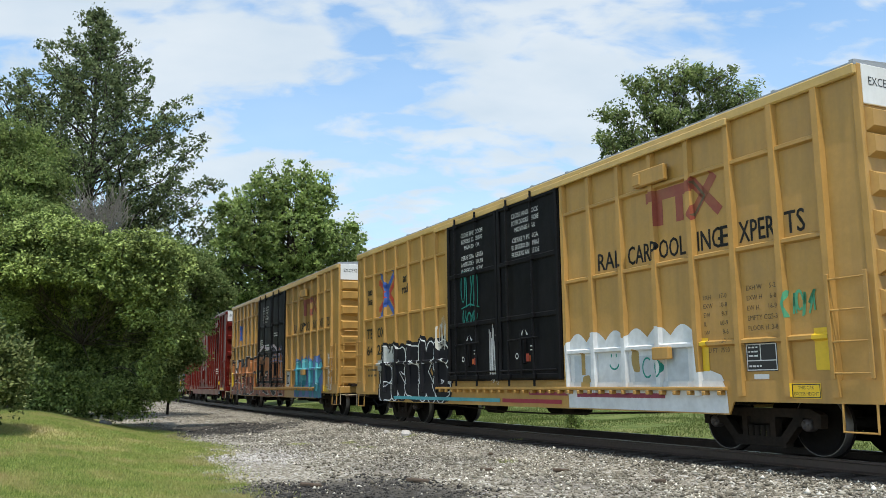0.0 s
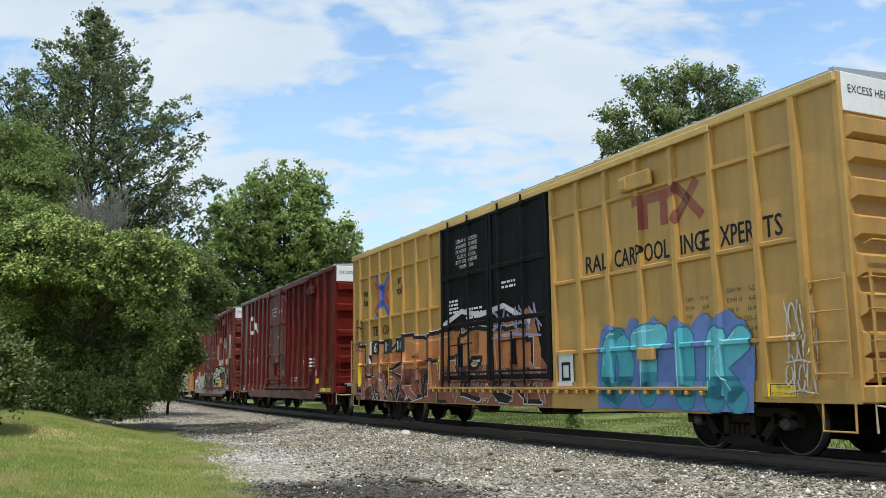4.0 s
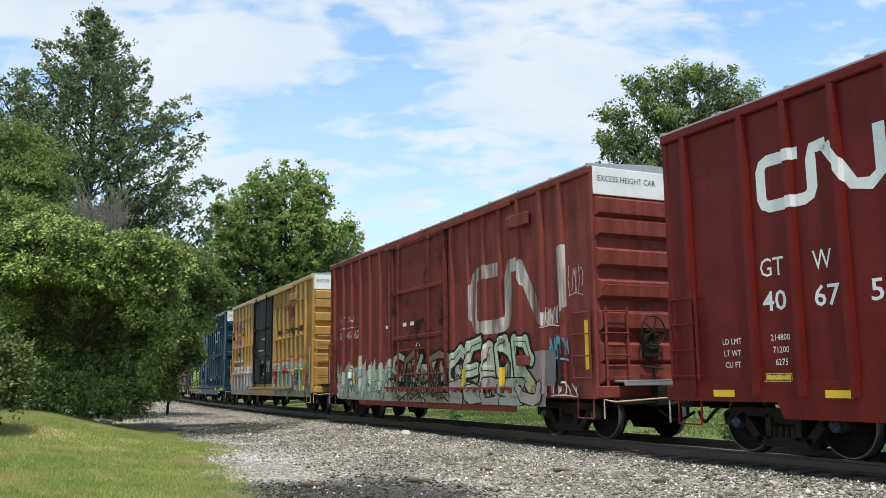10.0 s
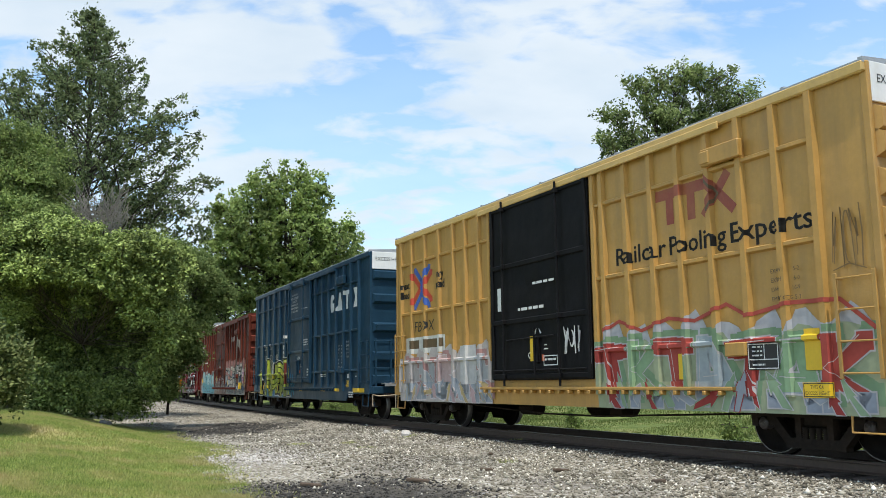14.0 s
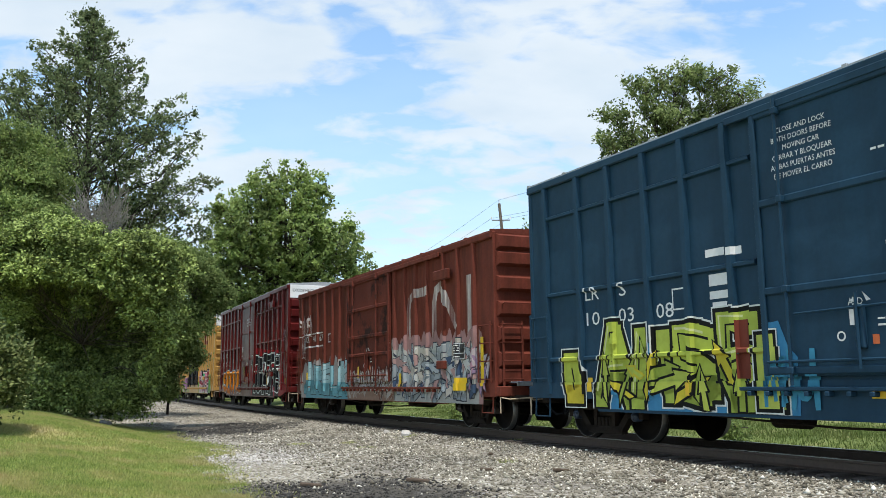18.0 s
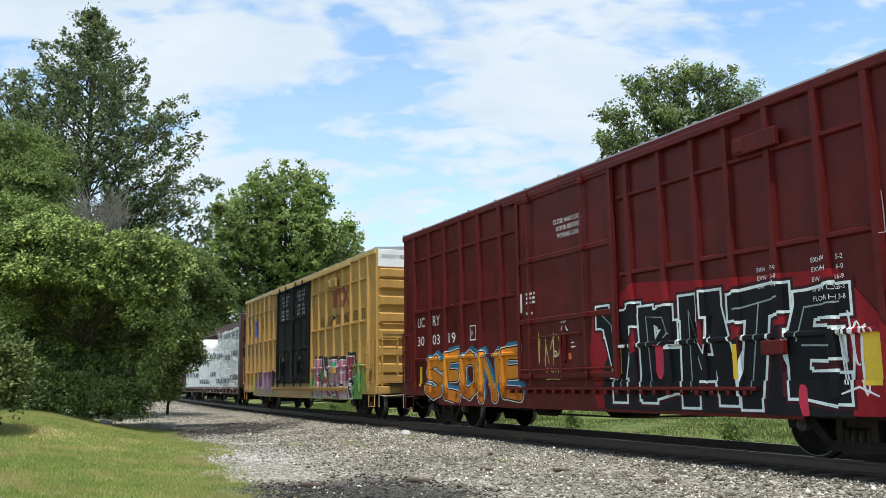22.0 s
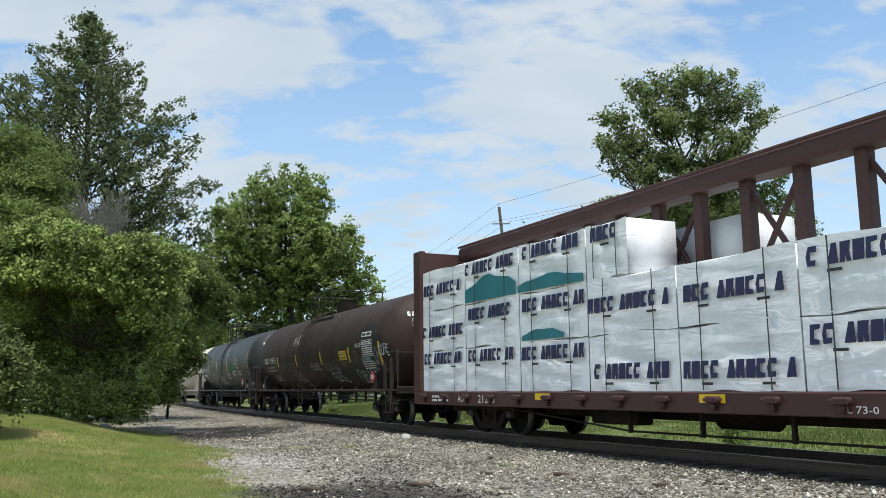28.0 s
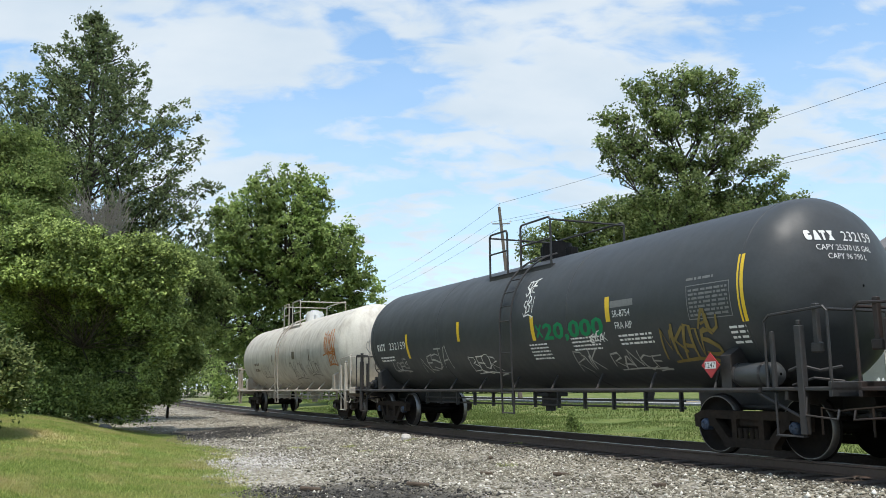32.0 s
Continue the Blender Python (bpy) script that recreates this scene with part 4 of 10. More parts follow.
def words(s, x, z, height, width=None, bold=0.0, lean=0.0):
    """Lettering in the built-in font: lower left corner at x, z; capital height; total width."""
    key = (s, bold)
    if key not in FONT_CACHE:
        cu = bpy.data.curves.new("lettering", "FONT")
        cu.body, cu.fill_mode, cu.resolution_u, cu.offset = s, "FRONT", 2, bold
        ob = bpy.data.objects.new("lettering", cu)
        me = bpy.data.meshes.new_from_object(ob)
        me.calc_loop_triangles()
        co = [(v.co.x, v.co.y) for v in me.vertices]
        FONT_CACHE[key] = [tuple(co[i] for i in t.vertices) for t in me.loop_triangles]
        bpy.data.objects.remove(ob)
        bpy.data.meshes.remove(me)
        bpy.data.curves.remove(cu)
    tris = FONT_CACHE[key]
    if not tris:
        return []
    x0 = min(p[0] for t in tris for p in t)
    x1 = max(p[0] for t in tris for p in t)
    k = height / 0.69
    kx = width / (x1 - x0) if width else k * 0.92
    return [tuple((x + (p[0] - x0) * kx + lean * p[1] * k, z + p[1] * k) for p in t) for t in tris]


def split_words(pairs, z, height, bold=0.0):
    """Groups of characters set between the posts: (characters, x, width)."""
    out = []
    for c, x, w in pairs:
        out += words(c, x, z, height, w, bold)
    return out


def lines_of(rows, x, z, height, step, width=None):
    """Several lines of words, top line first, each centred on x."""
    out = []
    for i, r in enumerate(rows):
        t = words(r, 0, 0, height)
        w = max(p[0] for q in t for p in q)
        if width and w > width:
            t = words(r, 0, 0, height, width)
            w = width
        out += [tuple((p[0] + x - w / 2, p[1] + z - i * step) for p in q) for q in t]
    return out


def dashes(x, z, w, rows, height, step, seed):
    """Small print too fine to read: broken bars."""
    rng = random.Random(seed)
    out = []
    for i in range(rows):
        a = x
        while a < x + w:
            b = min(x + w, a + rng.uniform(1.2, 4.5) * height)
            out += rect(a, z - i * step, b, z - i * step + height)
            a = b + height * rng.uniform(0.5, 1.2)
    return out


def cut(pg, ax, v, keep_hi):
    out = []
    for i in range(len(pg)):
        p, q = pg[i - 1], pg[i]
        ip, iq = (p[ax] >= v) == keep_hi, (q[ax] >= v) == keep_hi
        if ip != iq:
            t = (v - p[ax]) / (q[ax] - p[ax])
            out.append((p[0] + (q[0] - p[0]) * t, p[1] + (q[1] - p[1]) * t))
        if iq:
            out.append(q)
    return out


def bands(pg, ax, marks):
    """Cuts a convex polygon at each mark that crosses it."""
    lo, hi = min(p[ax] for p in pg), max(p[ax] for p in pg)
    out = []
    for m in marks:
        if lo < m < hi:
            piece = cut(pg, ax, m, False)
            if len(piece) > 2:
                out.append(piece)
            pg = cut(pg, ax, m, True)
            if len(pg) < 3:
                return out
            lo = m
    out.append(pg)
    return out


def on_side(side, tris, mat, name="marking", layer=1, label="", zmin=0.6, lifts=None):
    """Paints the shapes on a car's side; each coat lies a hair over the one before."""
    v, faces, ids = [], [], {}
    side.coats += 1
    base = 0.003 + 0.00022 * side.coats
    for k, t in enumerate(tris):
        eps = base + (0.000012 * lifts[k] if lifts else 0.0)
        pg = [tuple(p) for p in t]
        if (pg[1][0] - pg[0][0]) * (pg[2][1] - pg[0][1]) - (pg[1][1] - pg[0][1]) * (pg[2][0] - pg[0][0]) < 0:
            pg = pg[::-1]
        if not side.tank and min(p[1] for p in pg) < zmin:
            pg = cut(pg, 1, zmin, True)
            if len(pg) < 3:
                continue
        for a in bands(pg, 0, side.xs):
            for b in bands(a, 1, side.zs):
                xm, zm = sum(p[0] for p in b) / len(b), sum(p[1] for p in b) / len(b)
                face = []
                for p in b:
                    q = (p[0], -side.out(p[0], p[1], xm, zm) - eps, p[1])
                    key = (round(q[0], 4), round(q[1], 5), round(q[2], 4))
                    if key not in ids:
                        ids[key] = len(v)
                        v.append(q)
                    if ids[key] not in face:
                        face.append(ids[key])
                if len(face) > 2:
                    faces.append(face)
    if not faces:
        return None
    material = M[mat] if isinstance(mat, str) else mat
    for group in islands(faces) if name in SINGLES else [faces]:
        ids = {}
        for q in group:
            for i in q:
                ids.setdefault(i, len(ids))
        f = Form()
        f.add([v[i] for i in ids], [tuple(ids[i] for i in q) for q in group])
        ob = part(name, f, material, side.root, label)
    return ob


SINGLES = {"overpaint", "old_patch", "data_plate", "height_notice", "graffiti_band"}


def islands(faces):
    """Faces gathered by the vertices that they share."""
    root = {}

    def find(i):
        while root.setdefault(i, i) != i:
            root[i] = root[root[i]]
            i = root[i]
        return i
    for q in faces:
        for i in q[1:]:
            root[find(i)] = find(q[0])
    groups = {}
    for q in faces:
        groups.setdefault(find(q[0]), []).append(q)
    return list(groups.values())


def on_end(root, x, tris, mat, name="marking"):
    f = Form()
    for t in tris:
        pg = list(t)
        if (pg[1][0] - pg[0][0]) * (pg[2][1] - pg[0][1]) - (pg[1][1] - pg[0][1]) * (pg[2][0] - pg[0][0]) < 0:
            pg = pg[::-1]
        f.add([(x, p[0], p[1]) for p in pg], [(0, 1, 2)])
    return part(name, f, M[mat], root)


SPRAY = {}


def spray(col):
    """Spray paint, a little uneven."""
    if col not in SPRAY:
        SPRAY[col] = paint("spray_paint", col, 0.55, vary=0.14, scale=3.0, grain=9.0, dirt=tuple(c * 0.6 + 0.008 for c in col), dirt_amount=0.45, bump=0, spec=0.12)
    return SPRAY[col]


def blob(cx, cz, w, h, rng, square=0.6, wob=0.10, n=18, lean=0.0):
    ph = [rng.uniform(0, 6.28) for _ in range(3)]
    out = []
    for i in range(n):
        a = 2 * math.pi * i / n
        c, s = math.cos(a), math.sin(a)
        r = 1 + wob * (math.sin(2 * a + ph[0]) + 0.7 * math.sin(3 * a + ph[1]) + 0.5 * math.sin(5 * a + ph[2]))
        z = h / 2 * math.copysign(abs(s) ** square, s) * r
        out.append((cx + w / 2 * math.copysign(abs(c) ** square, c) * r + lean * z, cz + z))
    return out


# painted letter shapes as bent bands, each in a unit box
GLYPH = {}
GLYPH["S"] = [[(0.95, 0.82), (0.6, 1.0), (0.15, 0.9), (0.08, 0.66), (0.45, 0.52), (0.9, 0.38), (0.9, 0.1), (0.5, 0.0), (0.05, 0.14)]]
GLYPH["E"] = [[(0.95, 1.0), (0.3, 0.96), (0.1, 0.5), (0.2, 0.05), (0.95, 0.0)], [(0.15, 0.52), (0.8, 0.52)]]
GLYPH["O"] = [[(0.5, 1.0), (0.12, 0.85), (0.05, 0.45), (0.2, 0.08), (0.55, 0.0), (0.9, 0.2), (0.95, 0.6), (0.8, 0.92), (0.5, 1.0)]]
GLYPH["N"] = [[(0.08, 0.0), (0.12, 1.0), (0.85, 0.02), (0.95, 1.0)]]
GLYPH["V"] = [[(0.0, 1.0), (0.3, 0.9), (0.5, 0.0), (0.72, 0.9), (1.0, 1.0)]]
GLYPH["B"] = [[(0.12, 0.0), (0.1, 1.0), (0.7, 0.95), (0.85, 0.72), (0.35, 0.52), (0.9, 0.4), (0.9, 0.1), (0.12, 0.0)]]
GLYPH["M"] = [[(0.0, 0.0), (0.14, 1.0), (0.48, 0.3), (0.84, 1.0), (1.0, 0.0)]]
GLYPH["T"] = [[(0.0, 0.96), (1.0, 1.0)], [(0.52, 0.98), (0.46, 0.0)]]
GLYPH["R"] = [[(0.1, 0.0), (0.08, 1.0), (0.75, 0.95), (0.88, 0.68), (0.2, 0.48), (0.98, 0.0)]]
GLYPH["K"] = [[(0.1, 1.0), (0.14, 0.0)], [(0.95, 1.0), (0.22, 0.48), (1.0, 0.0)]]
GLYPH["A"] = [[(0.0, 0.0), (0.42, 1.0), (0.62, 0.98), (1.0, 0.0)], [(0.2, 0.34), (0.85, 0.36)]]
GLYPH["I"] = [[(0.45, 1.0), (0.55, 0.0)]]
GLYPH["C"] = [[(0.95, 0.85), (0.5, 1.0), (0.1, 0.75), (0.06, 0.3), (0.45, 0.0), (0.95, 0.12)]]
GLYPH["L"] = [[(0.12, 1.0), (0.08, 0.05), (0.95, 0.0)]]
GLYPH["U"] = [[(0.05, 1.0), (0.08, 0.25), (0.45, 0.0), (0.88, 0.2), (0.95, 1.0)]]


def trim(tris, lo, hi):
    """The parts of the shapes between two heights."""
    out = []
    for t in tris:
        pg = cut(list(t), 1, lo, True) if min(p[1] for p in t) < lo else list(t)
        if len(pg) > 2 and max(p[1] for p in pg) > hi:
            pg = cut(pg, 1, hi, False)
        if len(pg) > 2:
            out.append(pg)
    return out


def band_shape(lines, w, rounded=True):
    """Bands of width w along bent lines; returns shapes and the sheet that each belongs to."""
    tris, lifts = [], []
    for k, pts in enumerate(lines):
        t = stroke(pts, w)
        tris += t
        lifts += [2 * k] * len(t)
        for i, p in enumerate(pts):
            n = 12 if rounded else 4
            r = w / 2 * (1.0 if rounded else 1.25)
            d = poly([(p[0] + r * math.cos(2 * math.pi * (q + 0.5) / n), p[1] + r * math.sin(2 * math.pi * (q + 0.5) / n)) for q in range(n)])
            tris += d
            lifts += [2 * k + 1 + i % 2 * 9] * len(d)
    return tris, lifts


def piece(side, word, x0, x1, z0, z1, fills, edge, seed, weight=0.4, lw=0.06, halo=None, halo_w=0.05, low=None, low_at=0.4, shine=None, shade=None, rounded=True, overlap=1.12, jitter=0.05, lean=0.12, inner=None):
    """A painted word of fat letters: halo, drop shade, outline, fill, a second colour below, shine and inner lines."""
    rng = random.Random(seed)
    n = len(word)
    w = (x1 - x0) / n
    tw = weight * w
    letters = []
    for i, c in enumerate(word):
        lo, hi = z0 + tw / 2 + rng.uniform(-0.02, 0.08), z1 - tw / 2 + rng.uniform(-0.14, 0.06)
        xa, xb = x0 + w * (i + 0.5) - w * overlap / 2 + tw / 2, x0 + w * (i + 0.5) + w * overlap / 2 - tw / 2
        sl = rng.uniform(-lean, lean)
        lines = [[(xa + (xb - xa) * (px + rng.uniform(-jitter, jitter)) + sl * (pz - 0.5) * (hi - lo), lo + (hi - lo) * (pz + rng.uniform(-jitter, jitter))) for px, pz in g] for g in GLYPH[c]]
        letters.append((lines, lo, hi))
    if shade:
        for lines, lo, hi in letters:
            t, lf = band_shape([[(x + 0.1, z + 0.1) for x, z in g] for g in lines], tw + 2 * lw, rounded)
            on_side(side, t, spray(shade), "graffiti_shade", lifts=lf)
    if halo:
        for lines, lo, hi in letters:
            t, lf = band_shape(lines, tw + 2 * lw + 2 * halo_w, rounded)
            on_side(side, t, spray(halo), "graffiti_halo", lifts=lf)
    for i, (lines, lo, hi) in enumerate(letters):
        t, lf = band_shape(lines, tw + 2 * lw, rounded)
        on_side(side, t, spray(edge), "graffiti_outline", lifts=lf)
        t, lf = band_shape(lines, tw, rounded)
        on_side(side, t, spray(fills[i % len(fills)]), "graffiti_fill", lifts=lf)
        if low:
            zc = lo + (hi - lo) * (low_at + rng.uniform(-0.08, 0.08))
            on_side(side, trim(t, z0 - 1, zc), spray(low), "graffiti_fade")
        if inner:
            t = []
            for g in lines:
                q = [(x + rng.uniform(-0.1, 0.1) * tw, z + rng.uniform(-0.1, 0.1) * tw) for x, z in g]
                t += stroke(q[:max(2, len(q) // 2 + 1)], lw * 0.55)
            on_side(side, t, spray(inner), "graffiti_inner")
        if shine:
            t = []
            for g in lines:
                t += stroke([(x - 0.3 * tw, z + 0.3 * tw) for x, z in g][:3], lw * 0.5)
            on_side(side, t, spray(shine), "graffiti_shine")


def cloud(side, x0, x1, z0, z1, col, seed, bumps=10, rag=0.18, lean=0.0):
    """A sprayed ground behind a piece, scalloped along its top."""
    rng = random.Random(seed)
    pts = [(x1 + 0.1, z0), (x1 + 0.15, z0 + 0.6 * (z1 - z0))]
    n = bumps * 4
    for i in range(n + 1):
        x = x1 + (x0 - x1) * i / n
        pts.append((x, z1 - rag + rag * abs(math.sin(math.pi * i / 4)) + rng.uniform(-0.4, 0.4) * rag + lean * (x - x0)))
    pts += [(x0 - 0.15, z0 + 0.5 * (z1 - z0)), (x0 - 0.1, z0)]
    on_side(side, poly(pts), spray(col), "graffiti_haze")


def spikes(side, x0, x1, z0, z1, n, cols, edge, seed, lw=0.03, size=0.5):
    """Interlocked arrow-like slivers: the wild kind of piece."""
    rng = random.Random(seed)
    for i in range(n):
        cx, cz = x0 + (x1 - x0) * (i + rng.random()) / n, z0 + (z1 - z0) * rng.uniform(0.15, 0.75)
        a, L, w = rng.choice((60, 75, 105, 120, 20, 160)) + rng.uniform(-15, 15), size * rng.uniform(0.7, 1.7), size * rng.uniform(0.16, 0.34)
        c, q = math.cos(radians(a)), math.sin(radians(a))
        out = [(-0.5 * L, -w / 2), (0.1 * L, -w / 2), (0.06 * L, -w), (0.55 * L, 0.0), (0.06 * L, w), (0.1 * L, w / 2), (-0.3 * L, w * 0.6)]
        pts = [(min(max(cx + c * x - q * y, x0 - 0.15), x1 + 0.15), min(max(cz + q * x + c * y, z0), z1 + 0.15)) for x, y in out]
        on_side(side, poly(pts), spray(cols[i % len(cols)]), "graffiti_fill")
        on_side(side, stroke(pts, lw, True), spray(edge if rng.random() < 0.75 else cols[(i + 1) % len(cols)]), "graffiti_outline")


def bold(tris, d=0.014):
    """Lettering made heavier by drawing it four times, a little apart."""
    return [[(p[0] + a, p[1] + b) for p in t] for a, b in ((-d, 0), (d, 0), (0, d * 0.6), (0, -d * 0.6)) for t in tris]


def tag(side, x, z, w, h, col, seed, lw=0.035, layer=5, n=5):
    """A quick scrawl: looping strokes."""
    rng = random.Random(seed)
    for i in range(n):
        cx = x + w * (i + 0.5) / n
        kind = rng.random()
        if kind < 0.45:
            pts = [(cx + w / n * rng.uniform(-0.6, 0.6), z + h * q + rng.uniform(-0.1, 0.1) * h) for q in (0.0, 0.95, 0.35, 0.8, 0.05)]
        elif kind < 0.75:
            a0 = rng.uniform(0, 360)
            pts = arc(cx, z + h * rng.uniform(0.35, 0.6), w / n * 0.55, h * rng.uniform(0.28, 0.5), a0, a0 + rng.uniform(230, 420), 12)
        else:
            pts = [(cx + w / n * rng.uniform(-0.2, 0.2), z + h * 1.05), (cx + w / n * rng.uniform(-0.5, 0.5), z + h * 0.5), (cx, z - h * 0.1)]
        on_side(side, stroke(pts, lw, False, True), spray(col), "graffiti_stroke", layer)
    if rng.random() < 0.7:
        on_side(side, stroke([(x, z - h * 0.12), (x + w * 0.5, z - h * 0.02), (x + w, z - h * 0.15)], lw * 0.8, False, True), spray(col), "graffiti_stroke", layer)


def scrawl(side, word, x, z, w, h, col, seed, lw=0.03, flick=True):
    """A hurried hand style: slanted overlapping thin letters with a flick under them."""
    rng = random.Random(seed)
    n = len(word)
    lw *= 1.25
    for i, c in enumerate(word):
        tris = []
        up, slant = rng.uniform(-0.12, 0.16) * h, rng.uniform(0.05, 0.3)
        x0, ww, hh = x + w * (i - 0.12) / n, w / n * rng.uniform(1.1, 1.45), h * rng.uniform(0.75, 1.05)
        for g in GLYPH[c]:
            tris += stroke([(x0 + ww * (px + rng.uniform(-0.1, 0.1)) + slant * hh * (pz - 0.4), z + up + hh * (pz + rng.uniform(-0.08, 0.08))) for px, pz in g], lw * rng.uniform(0.8, 1.15), False, True)
        on_side(side, tris, spray(col), "graffiti_letter", 5)
    if flick:
        tris = stroke([(x + w * 0.05, z - h * 0.1), (x + w * 0.55, z - h * 0.02), (x + w * 1.05, z - h * 0.16), (x + w * 0.8, z - h * 0.24)], lw * 0.8, False, True)
        on_side(side, tris, spray(col), "graffiti_flick", 5)


M["ink"] = paint("black_lettering", (0.025, 0.023, 0.02), 0.5, vary=0.15, bump=0)
M["ink_brown"] = paint("worn_dark_lettering", (0.11, 0.075, 0.035), 0.55, vary=0.2, bump=0)
M["chalk"] = paint("white_lettering", (0.70, 0.70, 0.68), 0.5, vary=0.08, bump=0)
M["faded"] = paint("flaking_white_lettering", (0.52, 0.47, 0.43), 0.65, vary=0.15, dirt=(0.14, 0.042, 0.03), dirt_amount=1.0, streak=True, bump=0, wear=(0.40, 0.58))
M["logo_red"] = paint("faded_red_emblem", (0.27, 0.055, 0.03), 0.5, vary=0.12, dirt=(0.38, 0.2, 0.06), dirt_amount=0.5, bump=0)
M["logo_blue"] = paint("blue_emblem", (0.05, 0.12, 0.42), 0.5, vary=0.1, bump=0)
M["logo_bright_red"] = paint("bright_red_emblem", (0.50, 0.06, 0.03), 0.5, vary=0.1, bump=0)
M["stencil_black"] = paint("stencil_panel_black", (0.015, 0.015, 0.016), 0.45, vary=0.1, bump=0)


def stencil_panel(side, x, z, w=0.58, h=0.40):
    """Black maintenance stencil with a white rule."""
    on_side(side, rect(x, z, x + w, z + h), "stencil_black", "stencil_panel", 6)
    t = frame_of(x + 0.012, z + 0.012, x + w - 0.012, z + h - 0.012, 0.014)
    t += rect(x + 0.02, z + h * 0.36, x + w - 0.02, z + h * 0.36 + 0.014) + rect(x + w * 0.46, z + h * 0.36, x + w * 0.46 + 0.014, z + h - 0.02)
    t += dashes(x + 0.05, z + h * 0.82, w * 0.3, 3, 0.022, 0.06, 3) + dashes(x + 0.05, z + 0.06, w * 0.4, 1, 0.025, 0.05, 4)
    on_side(side, t, "chalk", "stencil_lines", 7)


def caution_plate(side, x, z, w=0.48, h=0.20):
    on_side(side, rect(x, z, x + w, z + h), "yellow_sign", "height_notice", 6, "yellow excess-height notice")
    t = frame_of(x + 0.01, z + 0.01, x + w - 0.01, z + h - 0.01, 0.012)
    t += lines_of(["THIS CAR", "EXCESS HEIGHT"], x + w / 2, z + h * 0.60, 0.045, 0.08, w * 0.85)
    on_side(side, t, "ink", "notice_lettering", 7)


def dimension_table(side, x, z, rows, mat, h=0.075, step=0.15, w=0.5):
    t = []
    for i, (a, b) in enumerate(rows):
        ta = words(a, x, z - i * step, h)
        t += ta
        tb = words(b, 0, 0, h)
        wb = max(p[0] for q in tb for p in q)
        t += [tuple((p[0] + x + w - wb, p[1] + z - i * step) for p in q) for q in tb]
    on_side(side, t, mat, "dimension_data", 1)


TABLE_1 = [("EXH", "17-0"), ("EXW", "10-8"), ("EW", "9-7"), ("IL", "60-9"), ("IW", "9-6"), ("IH", "13-1"), ("CU FT", "7550")]
TABLE_2 = [("EXH W", "5-2"), ("EXW H", "6-0"), ("EW H", "16-9"), ("EMPTY CG", "5-3"), ("FLOOR H", "3-8")]


def bar_emblem(side, x0, x1, z0, z1, mat="logo_red"):
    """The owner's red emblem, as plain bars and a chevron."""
    w = x1 - x0
    t = rect(x0, z1 - 0.30 * (z1 - z0), x0 + 0.66 * w, z1)
    t += rect(x0 + 0.14 * w, z0, x0 + 0.24 * w, z1 - 0.3 * (z1 - z0)) + rect(x0 + 0.42 * w, z0, x0 + 0.52 * w, z1 - 0.3 * (z1 - z0))
    t += stroke([(x0 + 0.62 * w, z0), (x0 + 0.93 * w, z1)], 0.16) + stroke([(x0 + 0.64 * w, z1), (x0 + 0.98 * w, z0)], 0.16)
    on_side(side, t, mat, "red_emblem", 1, "faded red bar emblem")
    t = stroke([(x0 + 0.66 * w, z1 - 0.02), (x0 + 0.80 * w, (z0 + z1) / 2), (x0 + 0.66 * w, z0 + 0.02)], 0.05)
    on_side(side, t, "ink_brown", "emblem_chevron", 2)


def cross_emblem(side, cx, cz, w, h):
    """Two crossed pairs of arrows, red within blue."""
    k = 0.15

    def arrow(pts, head):
        (ax, az), (bx, bz) = pts[-2], pts[-1]
        d = math.hypot(bx - ax, bz - az)
        ux, uz = (bx - ax) / d, (bz - az) / d
        return stroke(pts, k) + poly([(bx - uz * head, bz + ux * head), (bx + ux * head, bz + uz * head), (bx + uz * head, bz - ux * head)])
    red, blue = [], []
    for sx in (-1, 1):
        for sz in (-1, 1):
            red += arrow([(cx + sx * 0.10 * w, cz + sz * 0.02 * h), (cx + sx * 0.44 * w, cz + sz * 0.32 * h)], 0.12)
            blue += arrow([(cx + sx * 0.02 * w, cz + sz * 0.16 * h), (cx + sx * 0.34 * w, cz + sz * 0.46 * h)], 0.12)
    blue += rect(cx - 0.11, cz - 0.24 * h, cx + 0.11, cz + 0.24 * h)
    on_side(side, blue, "logo_blue", "emblem_blue", 1)
    on_side(side, red, "logo_bright_red", "emblem_red", 2)


